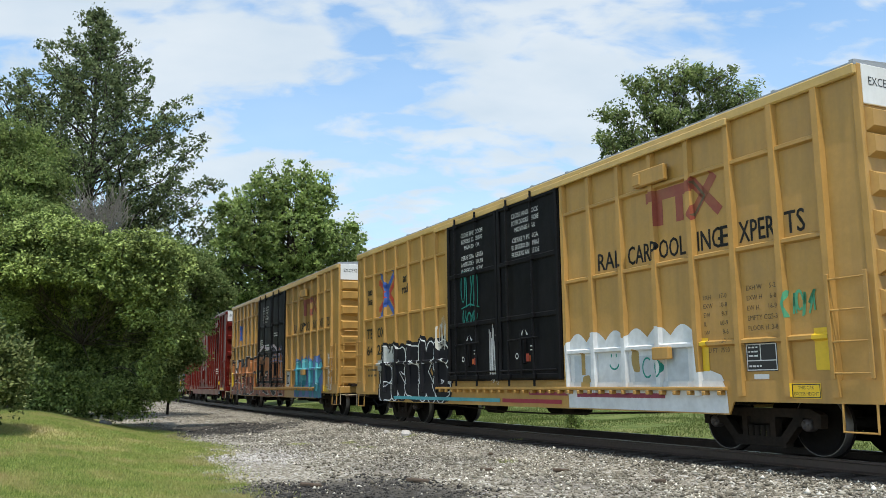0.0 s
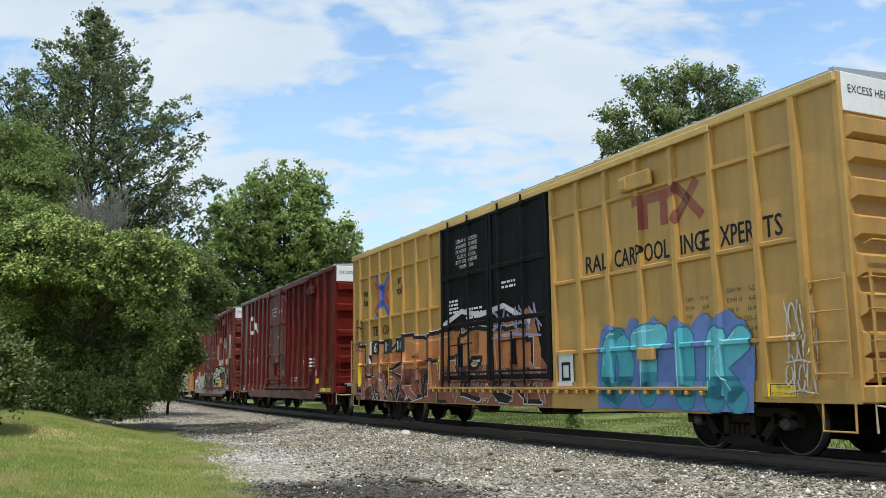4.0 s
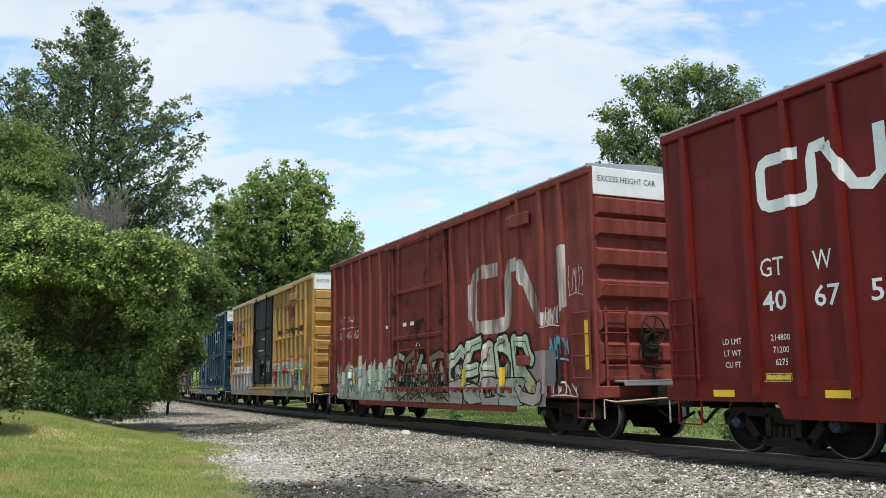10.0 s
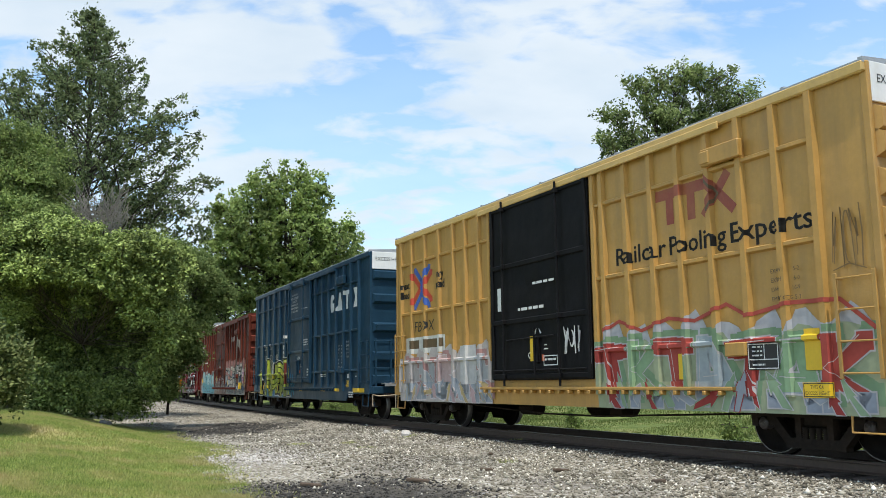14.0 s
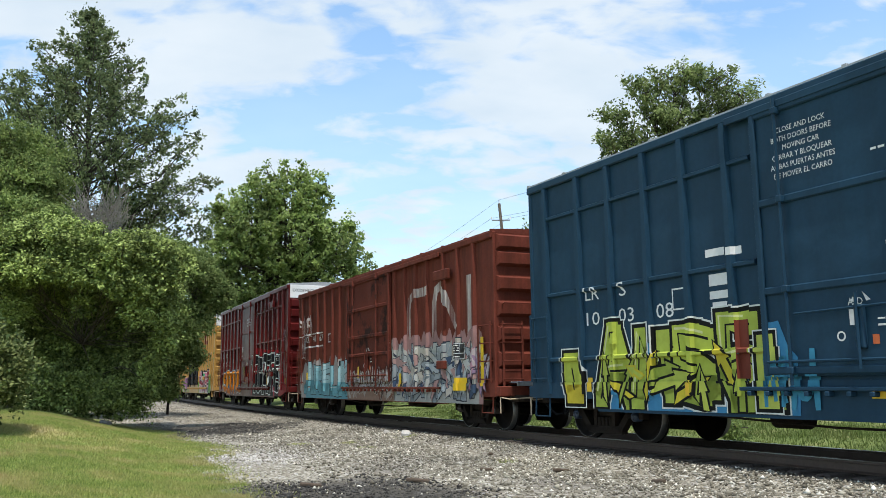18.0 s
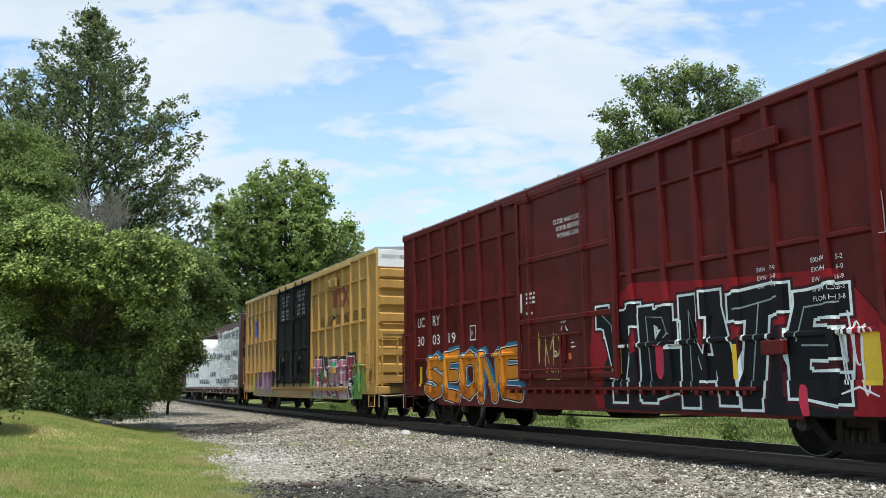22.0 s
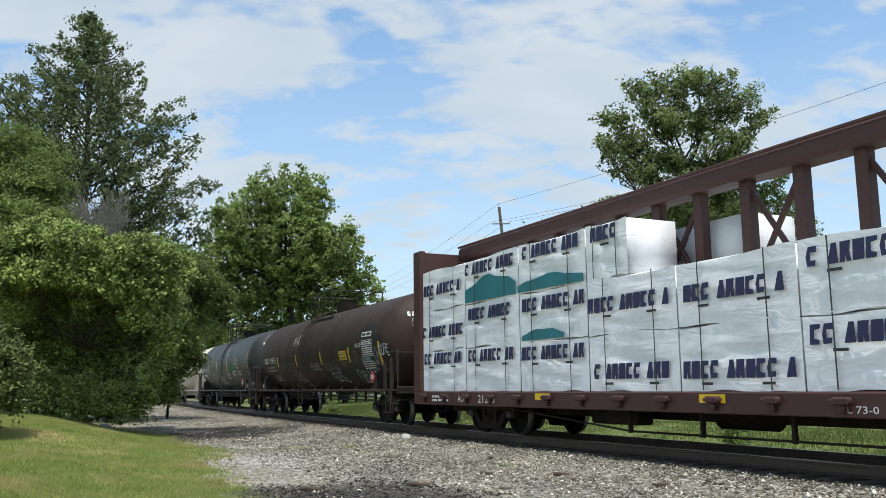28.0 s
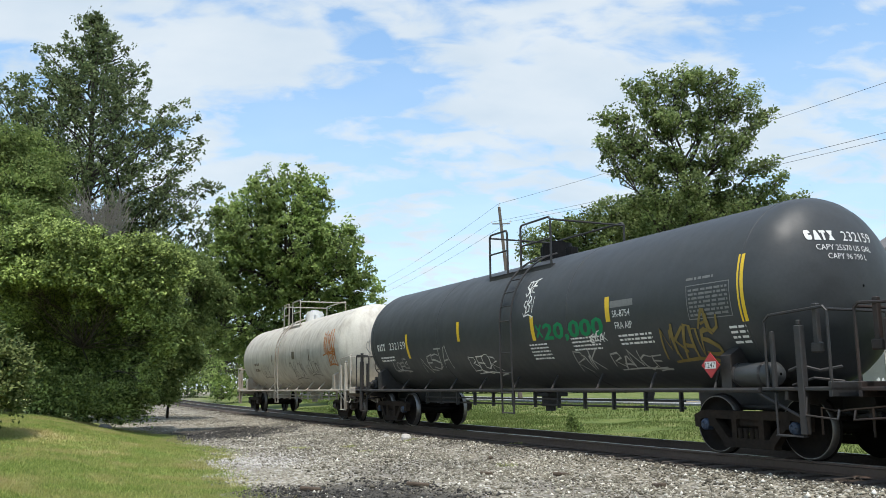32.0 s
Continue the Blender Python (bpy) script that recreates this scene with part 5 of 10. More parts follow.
def ribbon_emblem(side, x0, x1, z0, z1, mat, lw=0.17, split=0.46):
    """The railway's ribbon emblem as one bent band: an open loop and a zigzag."""
    w, h = x1 - x0, z1 - z0
    a, b = x0 + split * w, x0 + (split + 0.12) * w
    r = 0.16 * h
    loop = [(a - 0.10 * w, z1 - lw / 2)] + [(x0 + lw / 2 + r, z1 - lw / 2), (x0 + lw / 2 + 0.3 * r, z1 - lw / 2 - 0.3 * r), (x0 + lw / 2, z1 - lw / 2 - r)]
    loop += [(x0 + lw / 2, z0 + lw / 2 + r), (x0 + lw / 2 + 0.3 * r, z0 + lw / 2 + 0.3 * r), (x0 + lw / 2 + r, z0 + lw / 2), (a - r, z0 + lw / 2), (a - 0.3 * r, z0 + lw / 2 + 0.3 * r), (a, z0 + lw / 2 + r)]
    loop += [(a, z1 - lw / 2 - r), (a + 0.25 * r, z1 - lw / 2), (b, z1 - lw / 2 + 0.02)]
    zig = [(b - 0.02, z1 - lw / 2), (x1 - 0.24 * w, z0 + lw / 2 + 0.05), (x1 - 0.12 * w, z0 + lw / 2), (x1 - lw / 2, z0 + lw / 2 + r), (x1 - lw / 2, z1)]
    on_side(side, stroke(loop, lw) + stroke(zig, lw), mat, "ribbon_emblem", 1, "white ribbon emblem")


def band_words(root, h, H, reporting=None):
    on_end(root, h + 0.034, words("EXCESS HEIGHT CAR", -1.32, H - 0.30, 0.11, 1.35), "ink", "band_lettering")
    if reporting:
        on_end(root, h + 0.034, words(reporting, 0.45, H - 0.38, 0.13, 0.9), "ink", "band_lettering")


def end_print(root, h, z, mat, seed):
    t = []
    for k in range(3):
        t += dashes(0.35, z - 0.5 * k, 0.55, 3, 0.035, 0.075, seed + k)
    on_end(root, h + 0.094, t, mat, "end_data")
# ---- the cars, in the order in which they pass ----
def reflectors(side, xs, z=0.86, w=0.42, h=0.10, layer=6):
    for x in xs:
        on_side(side, rect(x, z, x + w, z + h), "yellow_sign", "reflector", layer, "yellow reflector strip")


def yellow_stripes(side, spots):
    for x, z, h in spots:
        on_side(side, rect(x, z, x + 0.14, z + h), "yellow_sign", "reflector", 7, "upright yellow reflector")


def sixty(label, near, far, reporting, brake=False):
    h = (far - near) / 2
    left = [-8.55, -7.72, -6.88, -6.05, -5.15, -4.25, -3.4]
    right = [3.3, 4.2, 5.1, 6.0, 6.88, 7.74, 8.52]
    zs = (1.63, 2.97, 4.29)
    belts = [(-8.6, -2.75, z) for z in zs] + [(2.4, 8.55, z) for z in zs]
    root, side = boxcar(label, near, far, 5.1, "yellow", [(-2.6, -0.14), (-0.1, 2.3)], left + [-2.72] + [2.42] + right, belts, 7, "black", top_mat="yellow_pale", bolster=6.7, drop=6.6, brake=brake)
    band_words(root, h, 5.1, reporting)
    end_print(root, h, 4.05, "ink_brown", 5)
    cross_emblem(side, -6.72, 3.62, 1.34, 1.22)
    on_side(side, bold(lines_of(["next", "load"], -8.05, 3.72, 0.22, 0.29, 0.58) + lines_of(["any", "road"], -5.4, 3.85, 0.24, 0.31, 0.7)), "ink", "slogan", 1)
    bar_emblem(side, 4.9, 6.66, 3.62, 4.22)
    on_side(side, bold(split_words([("RAI", 3.48, 0.55), ("L", 4.06, 0.14), ("CAR", 4.36, 0.6), ("POOL", 5.04, 0.78), ("ING", 6.1, 0.52), ("E", 6.6, 0.2), ("XPER", 6.98, 0.68), ("TS", 7.84, 0.34)], 3.07, 0.31), 0.006), "ink", "slogan", 1)
    dimension_table(side, 6.15, 2.30, TABLE_1, "ink_brown", 0.07, 0.135, 0.5)
    dimension_table(side, 7.05, 2.36, TABLE_2, "ink_brown", 0.07, 0.145, 0.55)
    stencil_panel(side, 6.97, 1.2)
    on_side(side, rect(7.1, 1.09, 7.38, 1.16), "chalk", "data_plate", 6)
    caution_plate(side, 7.79, 0.83)
    return root, side


def door_words(side, x, rows, z=4.55, h=0.10, step=0.155, w=1.1):
    on_side(side, lines_of(rows, x, z, h, step, w), "chalk", "door_lettering", 18)


GREY_W, BLACK_P, WHITE_P = (0.50, 0.55, 0.58), (0.018, 0.018, 0.022), (0.66, 0.68, 0.68)

# the first yellow car
A_CAR, A_SIDE = sixty("weathered yellow excess-height boxcar with two black plug doors and graffiti", 7.05, 25.4, "TBOX 642597")
on_side(A_SIDE, bold(split_words([("TB", -8.38, 0.5), ("OX", -7.52, 0.5)], 2.42, 0.28) + split_words([("64", -8.38, 0.5), ("25", -7.54, 0.5), ("97", -6.7, 0.5)], 1.92, 0.28)), "ink", "car_number", 1)
on_side(A_SIDE, dashes(-8.3, 1.45, 0.7, 2, 0.06, 0.16, 8) + dashes(-7.4, 1.55, 0.5, 2, 0.08, 0.16, 9), "ink_brown", "weight_data", 1)
door_words(A_SIDE, -1.35, ["CLOSE THIS DOOR", "BEFORE CLOSING", "MAIN DOOR", "", "CIERRE ESTA PUERTA", "ANTES DE CERRAR", "LA PUERTA PRINCIPAL"][:3], 4.5)
door_words(A_SIDE, -1.35, ["CIERRE ESTA PUERTA", "ANTES DE CERRAR", "LA PUERTA PRINCIPAL"], 3.95)
door_words(A_SIDE, 1.05, ["CLOSE AND LOCK", "BOTH DOORS BEFORE", "MOVING CAR"], 4.55)
door_words(A_SIDE, 1.05, ["CIERRE Y PONGA", "EL SEGURO EN AMBAS", "PUERTAS ANTES DE", "MOVER EL CARRO"], 4.02)
wave = [(2.45, 0.6), (2.4, 1.75)] + [(2.45 + 3.5 * i / 42, 1.80 + 0.17 * abs(math.sin(i * 0.45))) for i in range(43)] + [(5.98, 1.5), (6.0, 1.2), (6.2, 1.24), (6.45, 1.16), (6.58, 0.95), (6.6, 0.6)]
on_side(A_SIDE, poly(wave), spray(WHITE_P), "overpaint", 1, "white paint rolled over old graffiti")
on_side(A_SIDE, rect(2.62, 1.0, 3.2, 1.55) + rect(4.4, 1.02, 5.0, 1.5) + rect(5.25, 1.0, 5.75, 1.6), spray(GREY_W), "overpaint", 2)
on_side(A_SIDE, poly(blob(3.0, 1.05, 0.25, 0.3, random.Random(3))) + rect(2.85, 1.2, 2.97, 1.6) + poly(blob(4.45, 1.42, 0.22, 0.36, random.Random(5))), spray((0.38, 0.27, 0.10)), "old_patch", 3)
on_side(A_SIDE, rect(2.72, 0.80, 5.2, 0.88) + rect(1.0, 0.82, 2.4, 0.88), spray((0.30, 0.07, 0.10)), "old_patch", 4)
on_side(A_SIDE, stroke(arc(3.85, 1.42, 0.14, 0.13, 200, 340), 0.03) + rect(3.76, 1.5, 3.79, 1.56) + rect(3.9, 1.5, 3.93, 1.56) + stroke(arc(4.75, 1.3, 0.12, 0.16, 50, 310), 0.03) + stroke(arc(5.05, 1.3, 0.11, 0.15, 30, 390), 0.03), spray((0.03, 0.26, 0.20)), "graffiti_tag", 5)
tag(A_SIDE, 7.75, 1.95, 0.5, 0.32, (0.10, 0.36, 0.20), 2, 0.05)
yellow_stripes(A_SIDE, [(6.08, 1.22, 0.5), (8.2, 1.2, 0.55), (8.32, 1.2, 0.55)])
piece(A_SIDE, "EREKS", -7.25, -2.7, 0.62, 2.12, [(0.016, 0.016, 0.019)], (0.70, 0.71, 0.70), 21, weight=0.5, lw=0.035, halo=(0.016, 0.016, 0.019), halo_w=0.09, rounded=True, overlap=1.25, lean=0.15, jitter=0.08)
on_side(A_SIDE, rect(-6.85, 1.68, -6.15, 2.12) + rect(-7.5, 1.45, -7.2, 1.75), spray((0.42, 0.44, 0.42)), "overpaint")
on_side(A_SIDE, bold(split_words([("97", -6.7, 0.5)], 1.92, 0.28)), "ink", "car_number", 1)
on_side(A_SIDE, rect(-6.2, 0.66, -0.2, 0.74), spray((0.10, 0.36, 0.40)), "graffiti_band", 6)
on_side(A_SIDE, rect(-0.1, 0.66, 2.2, 0.74), spray((0.34, 0.05, 0.07)), "graffiti_band", 6)
tag(A_SIDE, -1.9, 2.9, 0.9, 0.75, (0.03, 0.22, 0.18), 5, 0.05, 18)
tag(A_SIDE, -1.9, 2.45, 0.8, 0.3, (0.03, 0.20, 0.16), 6, 0.05, 18)
tag(A_SIDE, -0.55, 1.2, 0.3, 1.1, (0.62, 0.62, 0.6), 7, 0.04, 18)
on_side(A_SIDE, rect(-1.3, 1.48, -1.14, 1.64) + rect(0.95, 1.5, 1.12, 1.66), spray((0.42, 0.08, 0.05)), "old_patch", 18)
tag(A_SIDE, -3.35, 1.95, 0.5, 0.75, (0.6, 0.58, 0.5), 9, 0.04)

# the second yellow car
B_CAR, B_SIDE = sixty("yellow excess-height boxcar with black doors, orange and cyan graffiti", 27.3, 45.8, None)
on_side(B_SIDE, bold(split_words([("TB", -7.55, 0.5), ("OX", -6.7, 0.52)], 2.48, 0.27)), "ink", "car_number", 1)
door_words(B_SIDE, -1.25, ["CERRAR Y BLOQUEAR", "AMBAS PUERTAS ANTES", "DE MOVER EL CARRO", "CLOSE AND LOCK", "BOTH DOORS BEFORE", "MOVING CAR"], 4.40, 0.085, 0.125)
on_side(B_SIDE, dashes(-2.2, 3.0, 0.5, 4, 0.05, 0.09, 3) + dashes(-1.3, 2.75, 0.8, 3, 0.05, 0.1, 4) + dashes(0.4, 3.2, 0.6, 2, 0.05, 0.1, 6), "chalk", "door_data", 18)
cloud(B_SIDE, -8.8, 2.1, 0.6, 1.75, (0.26, 0.10, 0.065), 30, 14, 0.3)
cloud(B_SIDE, -5.0, 1.8, 0.9, 2.3, (0.40, 0.16, 0.06), 36, 9, 0.3, 0.03)
piece(B_SIDE, "UKBTOR", -8.7, 1.7, 0.66, 2.35, [(0.48, 0.20, 0.075), (0.42, 0.16, 0.06)], (0.022, 0.018, 0.02), 31, weight=0.34, lw=0.10, halo=(0.56, 0.53, 0.51), halo_w=0.03, low=(0.25, 0.095, 0.065), low_at=0.42, rounded=False, overlap=1.15, lean=0.3, shine=(0.56, 0.32, 0.18))
spikes(B_SIDE, -8.6, 1.9, 0.62, 1.35, 22, [(0.27, 0.10, 0.07), (0.33, 0.13, 0.08), (0.02, 0.018, 0.02), (0.36, 0.15, 0.09)], (0.50, 0.45, 0.42), 33, 0.025, 0.7)
on_side(B_SIDE, stroke([(-2.6, 2.45), (-1.5, 2.75), (-0.6, 2.6), (0.5, 2.72), (1.6, 2.3)], 0.12), spray((0.62, 0.55, 0.6)), "graffiti_outline", 17)
for k, (a, b) in enumerate((("67", -7.5), ("19", -6.6), ("18", -5.72))):
    on_side(B_SIDE, rect(b, 1.93, b + 0.64, 2.33), "stencil_black", "number_patch", 8)
    on_side(B_SIDE, words(a, b + 0.12, 2.0, 0.25, 0.4, 0.02), "chalk", "car_number", 10)
tag(B_SIDE, -0.2, 2.1, 2.2, 0.6, (0.30, 0.27, 0.42), 12, 0.08, 18)
yellow_stripes(B_SIDE, [(-8.55, 1.0, 0.7), (-6.15, 1.15, 0.45), (-2.85, 1.15, 0.62)])
for k in range(3):
    tag(B_SIDE, -8.95, 2.1 + 0.35 * k, 0.7, 0.3, (0.05, 0.04, 0.04), 40 + k, 0.03)
cloud(B_SIDE, 3.9, 7.4, 0.62, 2.1, (0.13, 0.20, 0.42), 37, 6, 0.2)
piece(B_SIDE, "OTIK", 3.9, 7.4, 0.62, 1.98, [(0.09, 0.38, 0.44), (0.13, 0.45, 0.50)], (0.05, 0.17, 0.27), 34, weight=0.46, lw=0.03, shine=(0.45, 0.66, 0.68), low=(0.06, 0.27, 0.33), rounded=True, lean=0.15)
on_side(B_SIDE, rect(2.5, 1.0, 3.0, 1.6), spray((0.62, 0.63, 0.62)), "overpaint", 3)
on_side(B_SIDE, frame_of(2.6, 1.1, 2.9, 1.45, 0.06), spray(BLACK_P), "graffiti_tag", 4)
for k in range(3):
    tag(B_SIDE, 8.1, 0.95 + 0.4 * k, 0.55, 0.38, (0.55, 0.52, 0.47), 50 + k, 0.03)


def fifty(label, near, far, mat, left, right, door, belts=(), H=5.1, ribs=4, rib_face=0.22, white=True, door_mat=None, sill_z=0.55, drop=5.6, top_mat=None, reporting=None, door_belts=(2.3, 3.55), **kw):
    h = (far - near) / 2
    bl = [(left[0], door[0] - 0.1, z) for z in belts] + [(door[1] + 0.1, right[-1], z) for z in belts]
    root, side = boxcar(label, near, far, H, mat, [door], left + right, bl, ribs, door_mat or mat, white_end=white, sill_z=sill_z, drop=drop, bolster=6.05,
                        rib_face=rib_face, top_mat=top_mat, door_belts=door_belts, **kw)
    if white:
        band_words(root, h, H, reporting)
    return root, side


# clean red car
C_CAR, C_SIDE = fifty("glossy oxide-red excess-height boxcar with white lettering", 47.73, 63.3, "red", [-7.27, -6.05, -5.25, -4.45, -3.6, -2.72, -1.95], [1.72, 2.5, 3.33, 4.2, 4.95, 5.85, 6.73], (-1.75, 1.6), reporting="GTW 406755", blue_caps=True)
ribbon_emblem(C_SIDE, -5.85, -3.75, 3.42, 4.25, "chalk", 0.17)
on_side(C_SIDE, split_words([("GT", -5.88, 0.42), ("W", -4.97, 0.3)], 2.52, 0.26) + split_words([("40", -5.87, 0.42), ("67", -4.98, 0.4), ("55", -4.13, 0.4)], 2.04, 0.27, 0.01), "chalk", "car_number", 1)
on_side(C_SIDE, lines_of(["LD LMT", "LT WT", "CU FT"], -6.5, 1.60, 0.085, 0.17) + lines_of(["214800", "71200", "6275"], -5.6, 1.62, 0.085, 0.17), "chalk", "weight_data", 1)
caution_plate(C_SIDE, -5.9, 1.05, 0.46, 0.12)
caution_plate(C_SIDE, 5.5, 1.1, 0.5, 0.2)
on_side(C_SIDE, rect(5.55, 1.36, 5.9, 1.58) + words("70K", -2.3, 1.05, 0.09), "chalk", "data_plate", 6)
reflectors(C_SIDE, [-6.9, -4.9, -2.6, 0.2, 2.2, 4.1], 0.84)
reflectors(C_SIDE, [6.2], 0.82, 1.3, 0.13)
door_words(C_SIDE, -0.55, ["CLOSE AND LOCK", "DOORS BEFORE", "MOVING CAR"], 4.2, 0.09, 0.14)
on_side(C_SIDE, lines_of(["OPEN  CLOSE"], -0.05, 2.26, 0.075, 0.1) + lines_of(["ASD"], -0.25, 1.98, 0.09, 0.1) + lines_of(["UNLATCH", "TO CLOSE", "DOOR"], 1.15, 1.6, 0.05, 0.085) + lines_of(["SECURITY", "DEVICE ONLY"], -1.35, 2.75, 0.05, 0.08) + dashes(0.3, 4.1, 0.5, 2, 0.04, 0.07, 4) + dashes(0.1, 3.0, 0.35, 1, 0.05, 0.1, 5) + dashes(0.3, 1.5, 0.3, 1, 0.04, 0.1, 6), "chalk", "door_data", 18)
on_side(C_SIDE, dashes(3.9, 1.9, 0.35, 2, 0.06, 0.12, 7) + dashes(4.95, 1.95, 0.5, 3, 0.06, 0.12, 8) + dashes(2.4, 1.3, 0.6, 2, 0.05, 0.1, 9) + dashes(5.6, 0.70, 0.7, 2, 0.032, 0.07, 9), "chalk", "small_print", 1)

# weathered red car
D_CAR, D_SIDE = fifty("weathered red boxcar with faded white emblem and pale graffiti", 65.33, 80.7, "red_old", [-7.2, -6.3, -5.5, -4.7, -3.85, -3.0, -2.2], [1.85, 2.7, 3.5, 4.25, 5.06, 5.95, 6.69], (-1.92, 1.55), ribs=6, rib_face=0.45, sill_z=0.46, drop=4.75, reporting="406624", door_mat="red_door")
ribbon_emblem(D_SIDE, 2.75, 6.78, 2.15, 3.72, "faded", 0.31, 0.44)
on_side(D_SIDE, bold(words("CN", -6.72, 2.5, 0.24, 0.42) + words("406", -6.05, 2.5, 0.24, 0.6) + words("624", -5.3, 2.5, 0.24, 0.6), 0.008), "chalk", "car_number", 1)
on_side(D_SIDE, rect(-6.9, 2.84, -4.7, 2.87) + words("NAT", -6.7, 3.02, 0.22, 0.65) + words("ION", -5.9, 3.02, 0.22, 0.5) + words("AL", -5.2, 3.02, 0.22, 0.3), "faded", "old_lettering", 1)
cloud(D_SIDE, -6.5, -2.2, 0.46, 1.35, (0.34, 0.39, 0.29), 60, 9, 0.35, 0.07)
spikes(D_SIDE, -6.9, -2.1, 0.62, 1.95, 44, [(0.44, 0.46, 0.38), (0.34, 0.40, 0.29), (0.48, 0.45, 0.40), (0.27, 0.36, 0.37), (0.40, 0.36, 0.22)], (0.52, 0.52, 0.49), 61, 0.025, 0.62)
spikes(D_SIDE, -6.3, -2.1, 0.62, 1.7, 22, [(0.30, 0.36, 0.25), (0.45, 0.44, 0.37), (0.25, 0.33, 0.36)], (0.06, 0.08, 0.07), 62, 0.025, 0.55)
cloud(D_SIDE, 1.5, 5.9, 0.46, 1.5, (0.27, 0.22, 0.17), 64, 8, 0.2)
spikes(D_SIDE, 1.5, 5.9, 0.5, 1.7, 26, [(0.40, 0.43, 0.33), (0.36, 0.28, 0.17), (0.30, 0.24, 0.22), (0.44, 0.42, 0.34)], (0.014, 0.014, 0.014), 69, 0.035, 0.6)
on_side(D_SIDE, rect(5.3, 0.8, 6.1, 1.7), spray((0.25, 0.20, 0.185)), "overpaint")
piece(D_SIDE, "CEAOR", 1.7, 5.6, 0.75, 2.15, [(0.42, 0.46, 0.35), (0.38, 0.44, 0.33), (0.44, 0.42, 0.31)], (0.014, 0.014, 0.014), 63, weight=0.38, lw=0.06, low=(0.40, 0.33, 0.17), low_at=0.3, shine=(0.6, 0.62, 0.58), rounded=True, overlap=1.35, lean=0.35, jitter=0.1, inner=(0.05, 0.05, 0.05))
piece(D_SIDE, "SCOSU", 1.6, 5.9, 0.55, 1.15, [(0.36, 0.30, 0.27), (0.34, 0.36, 0.30)], (0.014, 0.014, 0.014), 67, weight=0.26, lw=0.03, rounded=True, overlap=1.35, jitter=0.12, lean=0.5)
cloud(D_SIDE, -1.85, 1.6, 0.5, 1.55, (0.26, 0.22, 0.16), 65, 7, 0.35)
spikes(D_SIDE, -1.85, 1.55, 0.5, 1.75, 26, [(0.33, 0.31, 0.23), (0.16, 0.09, 0.055), (0.38, 0.39, 0.30), (0.10, 0.055, 0.04)], (0.02, 0.02, 0.018), 68, 0.03, 0.5)
piece(D_SIDE, "SCUO", -1.7, 1.6, 0.7, 1.95, [(0.34, 0.35, 0.27), (0.20, 0.12, 0.08)], (0.014, 0.014, 0.014), 70, weight=0.2, lw=0.045, rounded=True, overlap=1.4, lean=0.6, jitter=0.12)
for k in range(5):
    tag(D_SIDE, -1.7 + 0.68 * k, 0.75 + 0.1 * (k % 2), 0.7, 0.7, (0.03, 0.03, 0.03), 66 + k, 0.045, 19)
tag(D_SIDE, 6.0, 2.2, 0.6, 0.35, (0.62, 0.5, 0.5), 71)
tag(D_SIDE, 6.2, 1.55, 0.7, 0.42, (0.12, 0.32, 0.42), 72, 0.06)
tag(D_SIDE, 6.3, 0.84, 0.9, 0.22, (0.62, 0.62, 0.6), 73)
tag(D_SIDE, 6.95, 2.75, 0.5, 0.5, (0.55, 0.42, 0.4), 74, 0.02)
on_side(D_SIDE, rect(6.1, 1.0, 6.45, 1.7), spray((0.16, 0.15, 0.15)), "overpaint", 3)
on_side(D_SIDE, rect(6.6, 1.0, 6.72, 1.8), spray((0.03, 0.03, 0.03)), "old_patch", 4)
yellow_stripes(D_SIDE, [(7.45, 1.3, 0.9), (2.4, 1.0, 0.4), (4.3, 1.0, 0.4), (-5.2, 1.1, 0.35)])
on_side(D_SIDE, rect(-5.5, 1.25, -5.35, 1.45) + rect(-2.35, 2.62, -2.15, 2.7) + rect(-1.0, 2.6, -0.75, 2.7) + rect(-0.5, 2.6, -0.25, 2.7), "chalk", "data_plate", 8)

# yellow car with one black door
E_CAR, E_SIDE = fifty("yellow boxcar with one wide black door and faded graffiti", 82.9, 98.2, "yellow", [-7.25, -6.55, -5.7, -4.85, -4.05, -3.4, -2.72, -2.2], [1.78, 2.05, 2.73, 3.42, 4.1, 4.78, 5.44, 6.12, 6.76], (-2.05, 1.63), belts=(1.63, 2.93, 4.28), ribs=7, rib_face=0.5, door_mat="black", sill_z=0.62, drop=5.9, top_mat="yellow_pale", door_belts=(2.35, 3.55), brake=False)
bar_emblem(E_SIDE, 3.5, 5.3, 3.6, 4.2)
on_side(E_SIDE, bold(words("Railcar", 2.38, 3.1, 0.3, 1.32) + words("Pooling", 3.8, 3.1, 0.3, 1.26) + words("Experts", 5.16, 3.1, 0.3, 1.5), 0.008), "ink", "slogan", 1)
cross_emblem(E_SIDE, -5.95, 3.57, 1.25, 1.05)
on_side(E_SIDE, bold(lines_of(["next", "load"], -7.0, 3.62, 0.19, 0.26) + lines_of(["any", "road"], -4.85, 3.72, 0.2, 0.26)), "ink", "slogan", 1)
on_side(E_SIDE, words("FBOX", -6.45, 2.42, 0.27, 1.2, lean=0.15), "ink", "car_number", 1)
on_side(E_SIDE, rect(-7.0, 1.85, -4.6, 2.28), spray((0.55, 0.55, 0.5)), "overpaint", 1)
on_side(E_SIDE, dashes(-6.8, 1.98, 2.1, 1, 0.22, 0.1, 17), "ink_brown", "car_number", 2)
cloud(E_SIDE, 1.85, 7.5, 0.62, 2.05, (0.40, 0.40, 0.42), 81, 8, 0.35)
cloud(E_SIDE, 1.85, 7.5, 0.62, 1.8, (0.30, 0.34, 0.22), 82, 7, 0.2)
